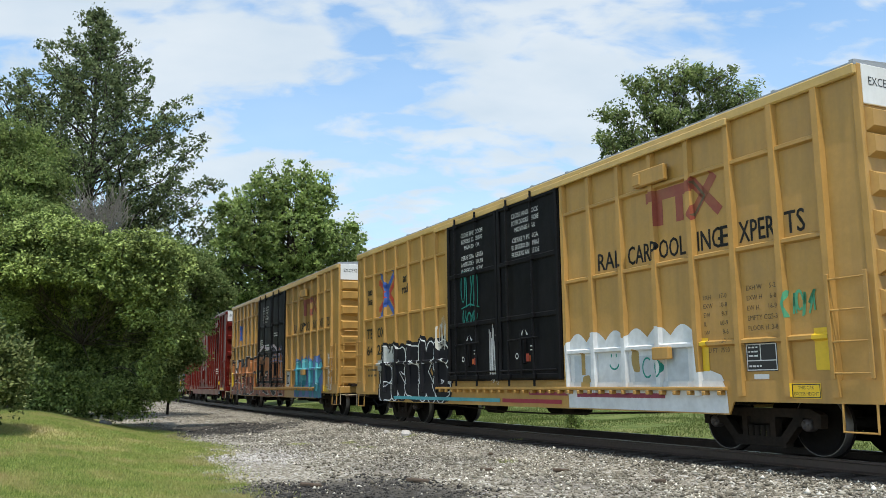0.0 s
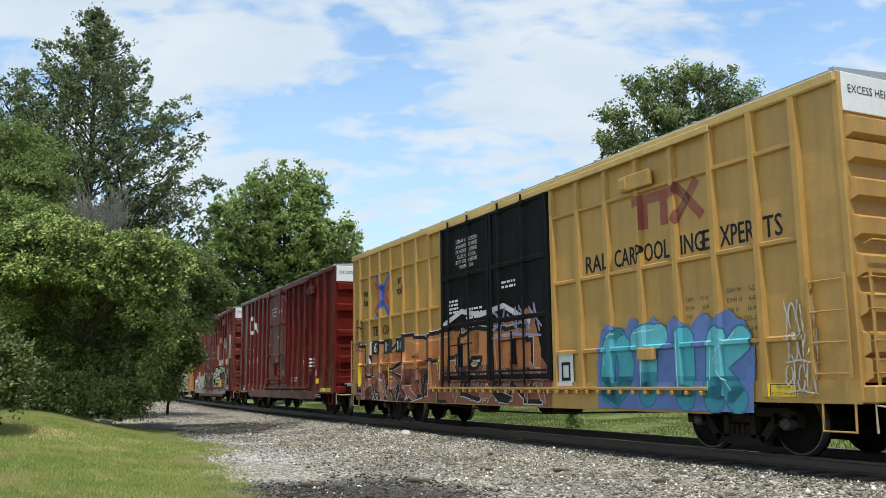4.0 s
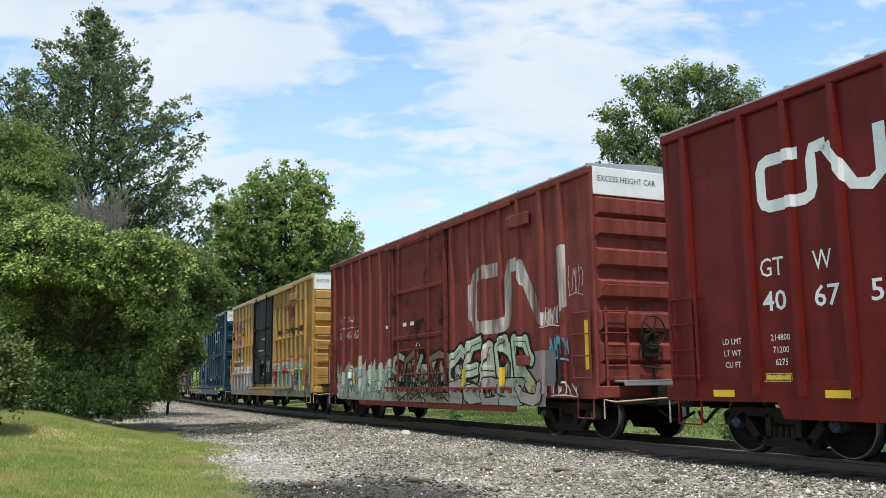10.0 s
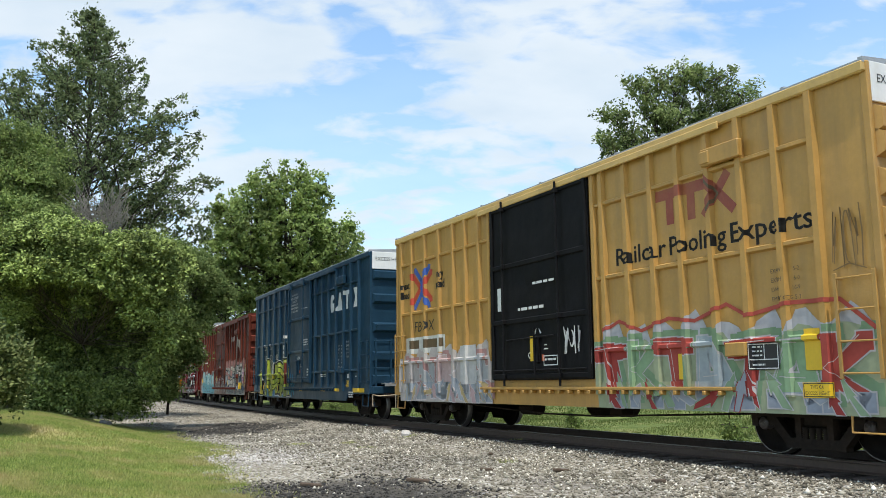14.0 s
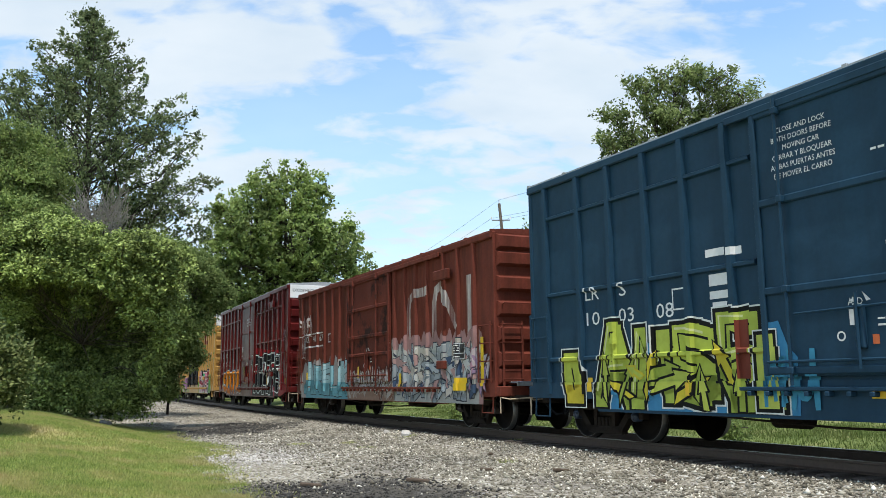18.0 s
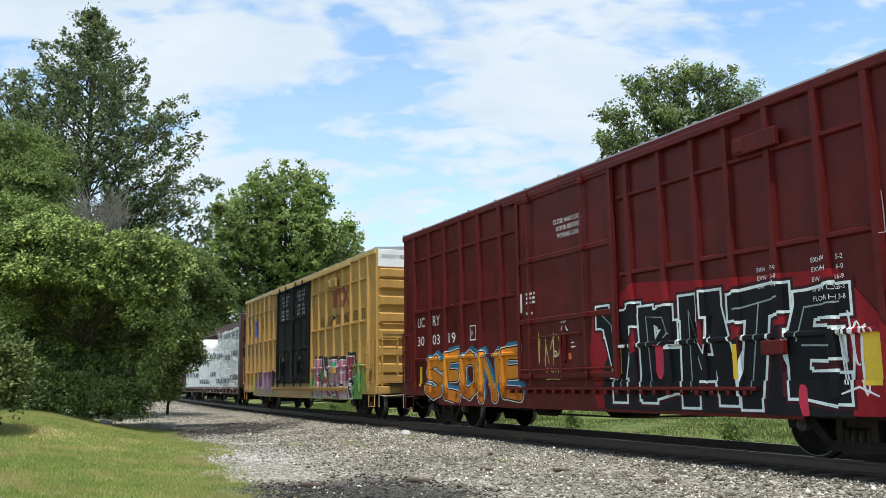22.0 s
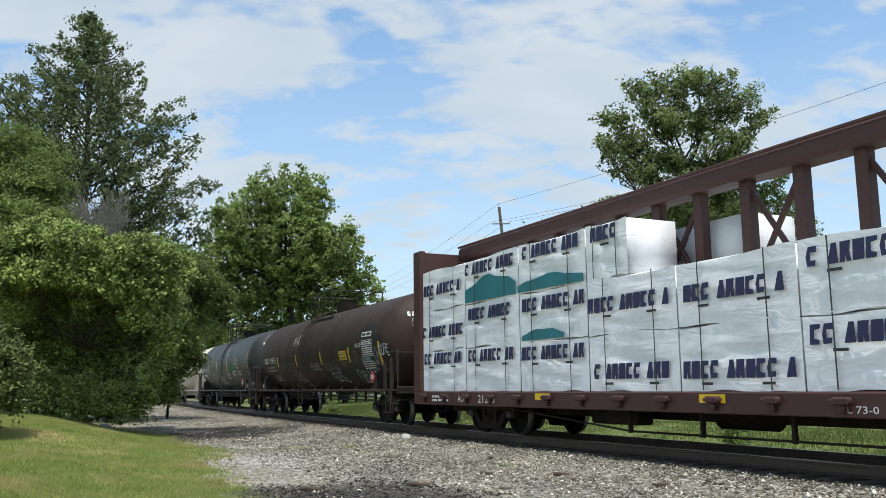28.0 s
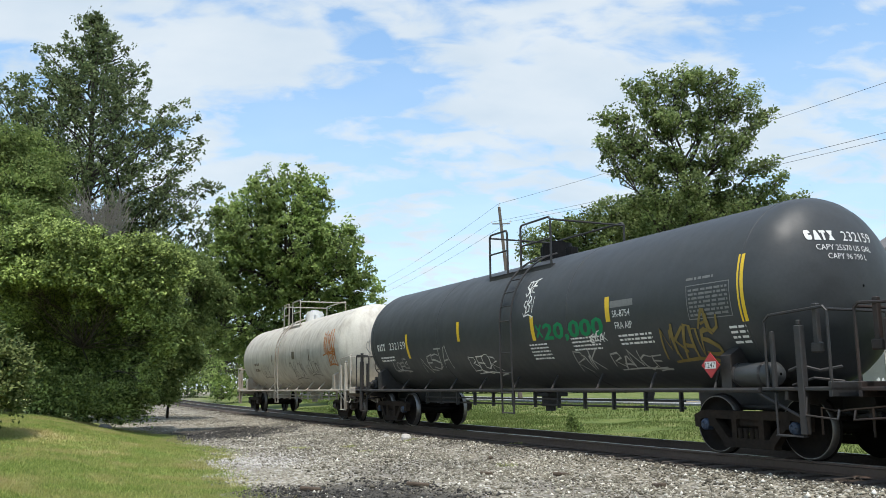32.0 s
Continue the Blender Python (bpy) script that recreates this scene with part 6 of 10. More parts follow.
piece(E_SIDE, "TKTATAK", 1.85, 7.4, 0.62, 1.72, [(0.33, 0.055, 0.045), (0.24, 0.36, 0.21), (0.36, 0.07, 0.055), (0.33, 0.38, 0.40)], (0.44, 0.42, 0.42), 83, weight=0.34, lw=0.025, low=(0.28, 0.31, 0.36), low_at=0.16, shine=(0.5, 0.47, 0.45), rounded=False, overlap=1.2, lean=0.45, shade=(0.19, 0.29, 0.17))
spikes(E_SIDE, 1.9, 7.4, 0.62, 1.1, 14, [(0.30, 0.05, 0.045), (0.25, 0.35, 0.22), (0.31, 0.34, 0.38)], (0.46, 0.45, 0.45), 86, 0.02, 0.5)
on_side(E_SIDE, stroke([(1.9, 1.95), (2.4, 2.12), (3.0, 1.92), (3.7, 2.08), (4.3, 2.0), (5.0, 2.2), (5.4, 2.0), (6.2, 2.12), (7.0, 2.1), (7.5, 1.7)], 0.06), spray((0.38, 0.08, 0.06)), "graffiti_outline", 6)
cloud(E_SIDE, -7.2, -2.25, 0.62, 1.95, (0.44, 0.40, 0.37), 84, 6, 0.25, 0.02)
piece(E_SIDE, "RNSAR", -7.0, -2.3, 0.64, 1.7, [(0.42, 0.38, 0.36), (0.36, 0.37, 0.37), (0.46, 0.34, 0.32)], (0.54, 0.50, 0.50), 85, weight=0.36, lw=0.025, low=(0.30, 0.33, 0.36), low_at=0.35, rounded=False, lean=0.35, shade=(0.38, 0.22, 0.20))
on_side(E_SIDE, rect(-3.75, 1.05, -2.95, 1.95), spray((0.50, 0.49, 0.47)), "overpaint")
spikes(E_SIDE, -7.0, -2.3, 0.62, 1.2, 14, [(0.30, 0.33, 0.36), (0.42, 0.33, 0.17), (0.42, 0.30, 0.30)], (0.5, 0.45, 0.44), 88, 0.02, 0.5)
stencil_panel(E_SIDE, 5.45, 1.22, 0.5, 0.38)
caution_plate(E_SIDE, 6.35, 0.84, 0.5, 0.2)
yellow_stripes(E_SIDE, [(6.4, 1.2, 0.55), (6.52, 1.2, 0.55), (3.9, 1.1, 0.4), (-0.45, 1.5, 0.5)])
dimension_table(E_SIDE, 5.9, 2.55, TABLE_2[:4], "ink_brown", 0.06, 0.13, 0.5)
tag(E_SIDE, 0.75, 1.65, 0.6, 0.45, (0.62, 0.62, 0.6), 86, 0.05, 18)
on_side(E_SIDE, dashes(-0.9, 2.55, 1.0, 1, 0.06, 0.1, 87) + dashes(-0.3, 3.05, 0.8, 1, 0.05, 0.1, 88) + rect(-1.75, 2.6, -1.6, 3.1) + frame_of(0.05, 1.4, 0.55, 1.6, 0.02) + dashes(0.1, 1.5, 0.4, 1, 0.04, 0.1, 89), "chalk", "door_data", 18)
tag(E_SIDE, 6.95, 2.55, 0.5, 0.7, (0.20, 0.13, 0.06), 90, 0.025)

# blue car
F_CAR, F_SIDE = fifty("dark blue excess-height boxcar with white lettering and green graffiti", 100.29, 115.85, "blue", [-7.16, -6.05, -5.1, -4.1, -3.15, -2.2], [2.02, 2.85, 3.65, 4.5, 5.29, 6.03, 6.8], (-1.62, 1.54), belts=(1.5, 2.76, 4.3), reporting="LRS 100308", ribs=4, rib_face=0.22, blue_caps=True)
# the lessor's mark as four plain white shapes
for q in ([(3.75, 3.62), (3.86, 3.5), (4.06, 3.5), (4.17, 3.62), (4.17, 3.8), (3.98, 3.8), (3.98, 3.9), (4.17, 3.96), (4.06, 4.1), (3.86, 4.1), (3.75, 3.98)],
          [(4.52, 3.5), (5.06, 3.5), (4.88, 4.1), (4.70, 4.1)],
          [(5.46, 3.5), (5.65, 3.5), (5.65, 3.95), (5.78, 3.97), (5.78, 4.11), (5.33, 4.11), (5.33, 3.97), (5.46, 3.95)],
          [(6.18, 3.5), (6.70, 3.5), (6.52, 3.81), (6.70, 4.12), (6.18, 4.12), (6.36, 3.81)]):
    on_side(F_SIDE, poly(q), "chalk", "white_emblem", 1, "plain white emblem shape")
on_side(F_SIDE, split_words([("LR", -5.92, 0.42), ("S", -4.92, 0.2)], 2.56, 0.24) + split_words([("10", -5.9, 0.4), ("03", -4.95, 0.42), ("08", -3.95, 0.42)], 2.1, 0.24) + frame_of(-3.55, 2.2, -3.25, 2.55, 0.025), "chalk", "car_number", 1)
door_words(F_SIDE, -0.75, ["CLOSE AND LOCK", "BOTH DOORS BEFORE", "MOVING CAR", "CERRAR Y BLOQUEAR", "AMBAS PUERTAS ANTES", "DE MOVER EL CARRO"], 4.5, 0.075, 0.13)
on_side(F_SIDE, lines_of(["ASD"], -0.1, 2.0, 0.09, 0.1) + dashes(0.4, 2.7, 0.8, 3, 0.05, 0.09, 91) + dashes(0.3, 3.9, 0.8, 1, 0.03, 0.1, 92) + dashes(1.1, 1.6, 0.4, 3, 0.05, 0.1, 93), "chalk", "door_data", 18)
on_side(F_SIDE, rect(-2.75, 2.95, -2.35, 3.07) + rect(-2.3, 2.92, -2.0, 3.04) + rect(-2.7, 2.5, -2.3, 2.68) + rect(-2.7, 2.3, -2.3, 2.42) + rect(-2.65, 2.15, -2.35, 2.25), "chalk", "data_plate", 2)
dimension_table(F_SIDE, 4.65, 2.3, TABLE_1, "chalk", 0.06, 0.115, 0.42)
dimension_table(F_SIDE, 5.5, 2.4, TABLE_2, "chalk", 0.06, 0.12, 0.46)
caution_plate(F_SIDE, 5.55, 0.98, 0.42, 0.22)
on_side(F_SIDE, rect(5.6, 1.26, 5.9, 1.4) + dashes(5.85, 0.8, 0.45, 3, 0.04, 0.07, 94) + dashes(2.9, 1.4, 0.4, 2, 0.03, 0.06, 95) + dashes(6.4, 1.3, 0.3, 1, 0.03, 0.06, 96), "chalk", "small_print", 6)
reflectors(F_SIDE, [0.0, 2.9, 4.45], 0.84)
reflectors(F_SIDE, [6.25], 0.82, 1.1, 0.13)
cloud(F_SIDE, -5.2, -1.2, 0.6, 1.9, (0.045, 0.20, 0.36), 97, 7, 0.3)
piece(F_SIDE, "I", -6.95, -5.75, 0.62, 1.6, [(0.42, 0.47, 0.07)], (0.007, 0.008, 0.007), 96, weight=0.5, lw=0.07, halo=(0.62, 0.64, 0.60), halo_w=0.03, low=(0.52, 0.42, 0.04), low_at=0.3, rounded=False, inner=(0.007, 0.008, 0.007))
piece(F_SIDE, "AMSE", -5.55, -1.6, 0.6, 2.08, [(0.40, 0.47, 0.07), (0.36, 0.43, 0.07)], (0.007, 0.008, 0.007), 98, weight=0.38, lw=0.075, halo=(0.62, 0.64, 0.60), halo_w=0.03, low=(0.29, 0.36, 0.06), low_at=0.35, rounded=False, overlap=1.22, lean=0.3, jitter=0.08, inner=(0.007, 0.008, 0.007), shine=(0.56, 0.58, 0.28))
spikes(F_SIDE, -5.4, -1.8, 0.62, 1.55, 13, [(0.41, 0.47, 0.08), (0.52, 0.44, 0.04), (0.30, 0.37, 0.06)], (0.007, 0.008, 0.007), 89, 0.045, 0.6)
piece(F_SIDE, "I", -2.0, -1.25, 0.66, 1.85, [(0.41, 0.46, 0.09)], (0.007, 0.008, 0.007), 90, weight=0.55, lw=0.06, halo=(0.62, 0.64, 0.60), halo_w=0.025, rounded=False, inner=(0.02, 0.025, 0.01))
on_side(F_SIDE, rect(-2.15, 1.1, -1.95, 1.95), spray((0.16, 0.04, 0.025)), "old_patch")
tag(F_SIDE, -1.7, 0.75, 1.0, 0.7, (0.05, 0.24, 0.36), 99, 0.12, 18)
yellow_stripes(F_SIDE, [(-5.9, 0.9, 0.25), (-3.3, 0.85, 0.2)])

# lower brown-red car
G_CAR, G_SIDE = fifty("faded brown-red boxcar, lower than the rest, covered in graffiti", 117.4, 133.05, "red_brown", [-7.3, -6.3, -5.35, -4.5, -3.65, -2.9, -2.1], [2.0, 2.75, 3.5, 4.25, 5.25, 6.05, 6.9], (-1.86, 1.72), H=4.46, white=False, ribs=6, rib_face=0.42, sill_z=0.58, drop=5.4, door_belts=(1.95, 2.5, 3.35), roof="red_brown", door_mat="brown_door")
g = stroke([(4.3, 3.45), (3.3, 3.45), (3.02, 3.3), (2.95, 3.05), (2.95, 1.9)], 0.24) + stroke([(4.62, 1.9), (4.62, 3.1), (4.75, 3.42), (5.0, 3.5), (5.15, 3.35), (6.0, 2.35)], 0.26) + stroke([(6.6, 2.2), (6.6, 3.6)], 0.28)
on_side(G_SIDE, g, "faded", "ribbon_emblem", 1, "worn white ribbon emblem")
on_side(G_SIDE, bold(words("CNA", -6.85, 2.6, 0.22, 0.6) + words("412", -6.0, 2.6, 0.22, 0.62) + words("672", -5.2, 2.6, 0.22, 0.62), 0.008) + dashes(-7.1, 2.86, 2.5, 1, 0.05, 0.1, 101) + dashes(-7.1, 2.4, 2.5, 1, 0.05, 0.1, 102) + frame_of(-4.2, 2.5, -3.9, 2.8, 0.03), "chalk", "car_number", 1)
cloud(G_SIDE, -7.2, -1.9, 0.6, 1.95, (0.34, 0.31, 0.29), 103, 9, 0.3)
cloud(G_SIDE, -6.6, -1.2, 0.55, 0.95, (0.12, 0.32, 0.38), 115, 8, 0.1)
piece(G_SIDE, "ARELK", -6.8, -1.9, 0.66, 1.85, [(0.30, 0.45, 0.47), (0.22, 0.41, 0.45)], (0.012, 0.016, 0.02), 104, weight=0.38, lw=0.025, low=(0.14, 0.35, 0.40), low_at=0.4, shine=(0.58, 0.63, 0.62), rounded=False, overlap=1.2, lean=0.25, inner=(0.012, 0.016, 0.02))
cloud(G_SIDE, 1.9, 7.2, 0.6, 2.35, (0.30, 0.17, 0.16), 105, 14, 0.2)
cloud(G_SIDE, 1.9, 7.0, 0.6, 2.0, (0.34, 0.34, 0.31), 108, 9, 0.3)
piece(G_SIDE, "KNBAREK", 1.95, 7.0, 0.64, 2.2, [(0.40, 0.41, 0.37), (0.28, 0.30, 0.30), (0.42, 0.39, 0.33)], (0.03, 0.035, 0.05), 106, weight=0.34, lw=0.03, low=(0.24, 0.27, 0.28), low_at=0.4, shine=(0.56, 0.56, 0.54), rounded=False, overlap=1.35, lean=0.5, jitter=0.1)
spikes(G_SIDE, 1.9, 7.1, 0.62, 2.2, 54, [(0.40, 0.41, 0.38), (0.26, 0.29, 0.30), (0.44, 0.40, 0.34), (0.05, 0.08, 0.13), (0.33, 0.37, 0.38), (0.38, 0.24, 0.22)], (0.03, 0.035, 0.05), 112, 0.02, 0.6)
cloud(G_SIDE, -1.8, 1.9, 0.58, 1.2, (0.24, 0.15, 0.11), 116, 8, 0.25)
spikes(G_SIDE, -1.8, 1.9, 0.6, 1.4, 30, [(0.34, 0.31, 0.28), (0.16, 0.07, 0.045), (0.28, 0.20, 0.16), (0.07, 0.04, 0.03)], (0.36, 0.33, 0.30), 117, 0.02, 0.4)
for k in range(4):
    tag(G_SIDE, -1.6 + 0.85 * k, 0.95, 0.8, 0.6, (0.55, 0.52, 0.5), 107 + k, 0.04, 19)
spikes(G_SIDE, 6.7, 7.6, 0.75, 1.95, 12, [(0.36, 0.20, 0.24), (0.26, 0.18, 0.26), (0.42, 0.36, 0.36)], (0.06, 0.05, 0.07), 118, 0.03, 0.45)
stencil_panel(G_SIDE, 5.95, 1.62, 0.5, 0.4)
on_side(G_SIDE, rect(5.85, 0.9, 6.55, 1.2), "yellow_sign", "height_notice", 8)
yellow_stripes(G_SIDE, [(7.25, 1.0, 1.1), (-6.4, 1.25, 0.25), (-0.8, 1.25, 0.35), (2.4, 1.0, 0.35)])
tag(G_SIDE, -7.3, 2.9, 1.4, 0.7, (0.5, 0.45, 0.42), 113, 0.06)
tag(G_SIDE, -7.2, 2.1, 0.5, 0.7, (0.5, 0.47, 0.44), 114, 0.04)
part("vent_box", Form().cbox(4.95, -W2 - 0.2, 3.6, 5.75, -W2 - 0.08, 3.85, 0.02), M["red_brown"], G_CAR)

# maroon car
H_CAR, H_SIDE = fifty("maroon excess-height boxcar with orange and black graffiti", 134.7, 150.25, "maroon", [-7.05, -6.1, -5.2, -4.3, -3.4, -2.4], [2.1, 2.98, 3.78, 4.5, 5.31, 6.16, 6.95], (-1.62, 1.72), belts=(1.68, 2.93, 4.3), reporting="UCRY", ribs=6, rib_face=0.42)
on_side(H_SIDE, split_words([("UC", -6.9, 0.42), ("RY", -5.98, 0.42)], 2.52, 0.25) + split_words([("30", -6.92, 0.42), ("03", -6.0, 0.42), ("19", -5.08, 0.38)], 2.04, 0.25) + frame_of(-3.95, 2.05, -3.65, 2.4, 0.025) + words("F", -3.87, 2.15, 0.12), "chalk", "car_number", 1)
door_words(H_SIDE, 0.3, ["CLOSE AND LOCK", "DOOR BEFORE", "MOVING CAR"], 4.15, 0.09, 0.145)
on_side(H_SIDE, rect(-1.55, 2.5, -1.45, 2.9) + dashes(-1.3, 2.85, 0.35, 3, 0.05, 0.09, 121) + dashes(-1.3, 2.45, 0.25, 1, 0.05, 0.09, 122) + lines_of(["OPEN"], 0.05, 2.2, 0.06, 0.1), "chalk", "door_data", 18)
tag(H_SIDE, -0.85, 1.45, 0.75, 0.6, (0.50, 0.42, 0.12), 123, 0.035, 19, 4)
tag(H_SIDE, -0.6, 1.15, 0.5, 0.2, (0.50, 0.42, 0.12), 124, 0.03, 19, 4)
piece(H_SIDE, "SEONE", -6.35, -1.6, 0.62, 1.86, [(0.60, 0.21, 0.02), (0.64, 0.24, 0.025)], (0.012, 0.01, 0.01), 125, weight=0.28, lw=0.028, halo=(0.66, 0.64, 0.60), halo_w=0.022, low=(0.55, 0.17, 0.02), low_at=0.3, shade=(0.03, 0.15, 0.24), rounded=True, overlap=1.14, lean=0.06, jitter=0.02)
haze = [(1.0, 0.62), (0.9, 1.6), (1.05, 2.4), (2.2, 2.75), (4.0, 2.6), (6.3, 2.5), (7.0, 1.7), (7.7, 1.0), (7.7, 0.8), (6.8, 0.62)]
on_side(H_SIDE, poly(haze), spray((0.24, 0.014, 0.018)), "graffiti_haze", 0)
cloud(H_SIDE, 1.35, 6.3, 0.6, 1.6, (0.012, 0.012, 0.014), 122, 8, 0.2, 0.06)
piece(H_SIDE, "VBMTE", 1.2, 6.4, 0.66, 2.45, [(0.010, 0.010, 0.012)], (0.66, 0.74, 0.72), 126, weight=0.4, lw=0.045, rounded=False, overlap=1.16, lean=0.15, jitter=0.04, halo=(0.05, 0.012, 0.016), halo_w=0.05, inner=(0.25, 0.30, 0.30))
on_side(H_SIDE, poly(blob(2.75, 1.4, 0.2, 0.6, random.Random(4))) + poly(blob(5.65, 0.8, 0.16, 0.4, random.Random(5))), spray((0.5, 0.04, 0.07)), "graffiti_inner", 8)
tag(H_SIDE, 6.25, 1.0, 0.55, 0.9, (0.66, 0.66, 0.66), 127, 0.04, 9)
yellow_stripes(H_SIDE, [(6.6, 1.0, 0.65), (6.72, 1.0, 0.65), (1.6, 1.2, 0.5), (4.4, 1.1, 0.5), (-6.75, 1.0, 0.5)])
dimension_table(H_SIDE, 5.9, 2.62, TABLE_2, "chalk", 0.065, 0.13, 0.5)
dimension_table(H_SIDE, 4.95, 2.60, TABLE_1[:3], "chalk", 0.06, 0.12, 0.4)
caution_plate(H_SIDE, 7.3, 1.1, 0.25, 0.25)
tag(H_SIDE, 7.0, 2.9, 0.45, 0.45, (0.35, 0.28, 0.3), 128, 0.02)
tag(H_SIDE, 7.1, 1.5, 0.4, 0.6, (0.4, 0.33, 0.33), 129, 0.02)
end_print(H_CAR, 7.775, 4.0, "chalk", 131)

# third yellow car
I_CAR, I_SIDE = sixty("yellow excess-height boxcar with black doors, pink and green graffiti", 152.34, 170.7, "TBOX 664070", brake=False)
on_side(I_SIDE, split_words([("TB", -8.38, 0.5), ("OX", -7.52, 0.5)], 2.42, 0.28) + split_words([("66", -8.38, 0.5), ("40", -7.54, 0.5), ("70", -6.7, 0.5)], 1.92, 0.28), "ink_brown", "car_number", 1)
door_words(I_SIDE, -1.35, ["CLOSE THIS DOOR", "BEFORE CLOSING", "MAIN DOOR"], 4.5, 0.095)
door_words(I_SIDE, -1.35, ["CIERRE ESTA PUERTA", "ANTES DE CERRAR", "LA PUERTA PRINCIPAL"], 3.95, 0.095)
door_words(I_SIDE, 1.05, ["CLOSE AND LOCK", "BOTH DOORS BEFORE", "MOVING CAR"], 4.55, 0.095)
door_words(I_SIDE, 1.05, ["CIERRE Y PONGA", "EL SEGURO EN AMBAS", "PUERTAS ANTES DE", "MOVER EL CARRO"], 4.02, 0.095)
cloud(I_SIDE, 2.6, 7.9, 0.62, 1.85, (0.13, 0.26, 0.06), 141, 10, 0.3)
piece(I_SIDE, "KINER", 2.75, 7.2, 0.62, 1.98, [(0.46, 0.20, 0.26), (0.26, 0.045, 0.07), (0.50, 0.30, 0.35)], (0.60, 0.57, 0.57), 142, weight=0.42, lw=0.045, low=(0.48, 0.33, 0.36), low_at=0.35, rounded=False, overlap=1.18, lean=0.3, shade=(0.03, 0.028, 0.035), inner=(0.18, 0.03, 0.05))
spikes(I_SIDE, 2.8, 7.2, 0.62, 1.4, 12, [(0.50, 0.29, 0.34), (0.28, 0.06, 0.09), (0.03, 0.028, 0.035)], (0.60, 0.57, 0.57), 145, 0.03, 0.6)
spikes(I_SIDE, 7.0, 8.3, 0.7, 1.95, 6, [(0.36, 0.26, 0.07), (0.22, 0.35, 0.08)], (0.07, 0.26, 0.10), 143, 0.05, 0.7)
cloud(I_SIDE, -7.0, -2.85, 0.62, 1.5, (0.33, 0.36, 0.075), 146, 7, 0.3)
piece(I_SIDE, "NAKUI", -6.6, -2.9, 0.62, 1.7, [(0.30, 0.15, 0.28), (0.06, 0.04, 0.06), (0.38, 0.25, 0.34)], (0.30, 0.19, 0.29), 144, weight=0.36, lw=0.03, rounded=False, lean=0.3, low=(0.36, 0.24, 0.30), low_at=0.25)
on_side(I_SIDE, rect(-6.4, 1.4, -5.9, 1.75), spray((0.42, 0.28, 0.08)), "old_patch", 6)
tag(I_SIDE, 8.55, 1.2, 0.5, 0.3, (0.08, 0.06, 0.04), 145, 0.025)
on_side(I_SIDE, rect(5.05, 1.62, 5.3, 1.8), spray((0.05, 0.35, 0.16)), "old_patch", 8)


# ---- centre-beam flatcar and its lumber ----
J_MID = 183.425
M["deck_red"] = paint("brown_red_steel", (0.060, 0.022, 0.018), 0.6, vary=0.2, dirt=(0.06, 0.028, 0.02), dirt_amount=0.7, streak=True, bump=0.1)
J_CAR = rolling("lumber_flatcar", "brown-red centre-beam flatcar with end bulkheads", "flatcar", J_MID - 11.5, J_MID + 11.5)


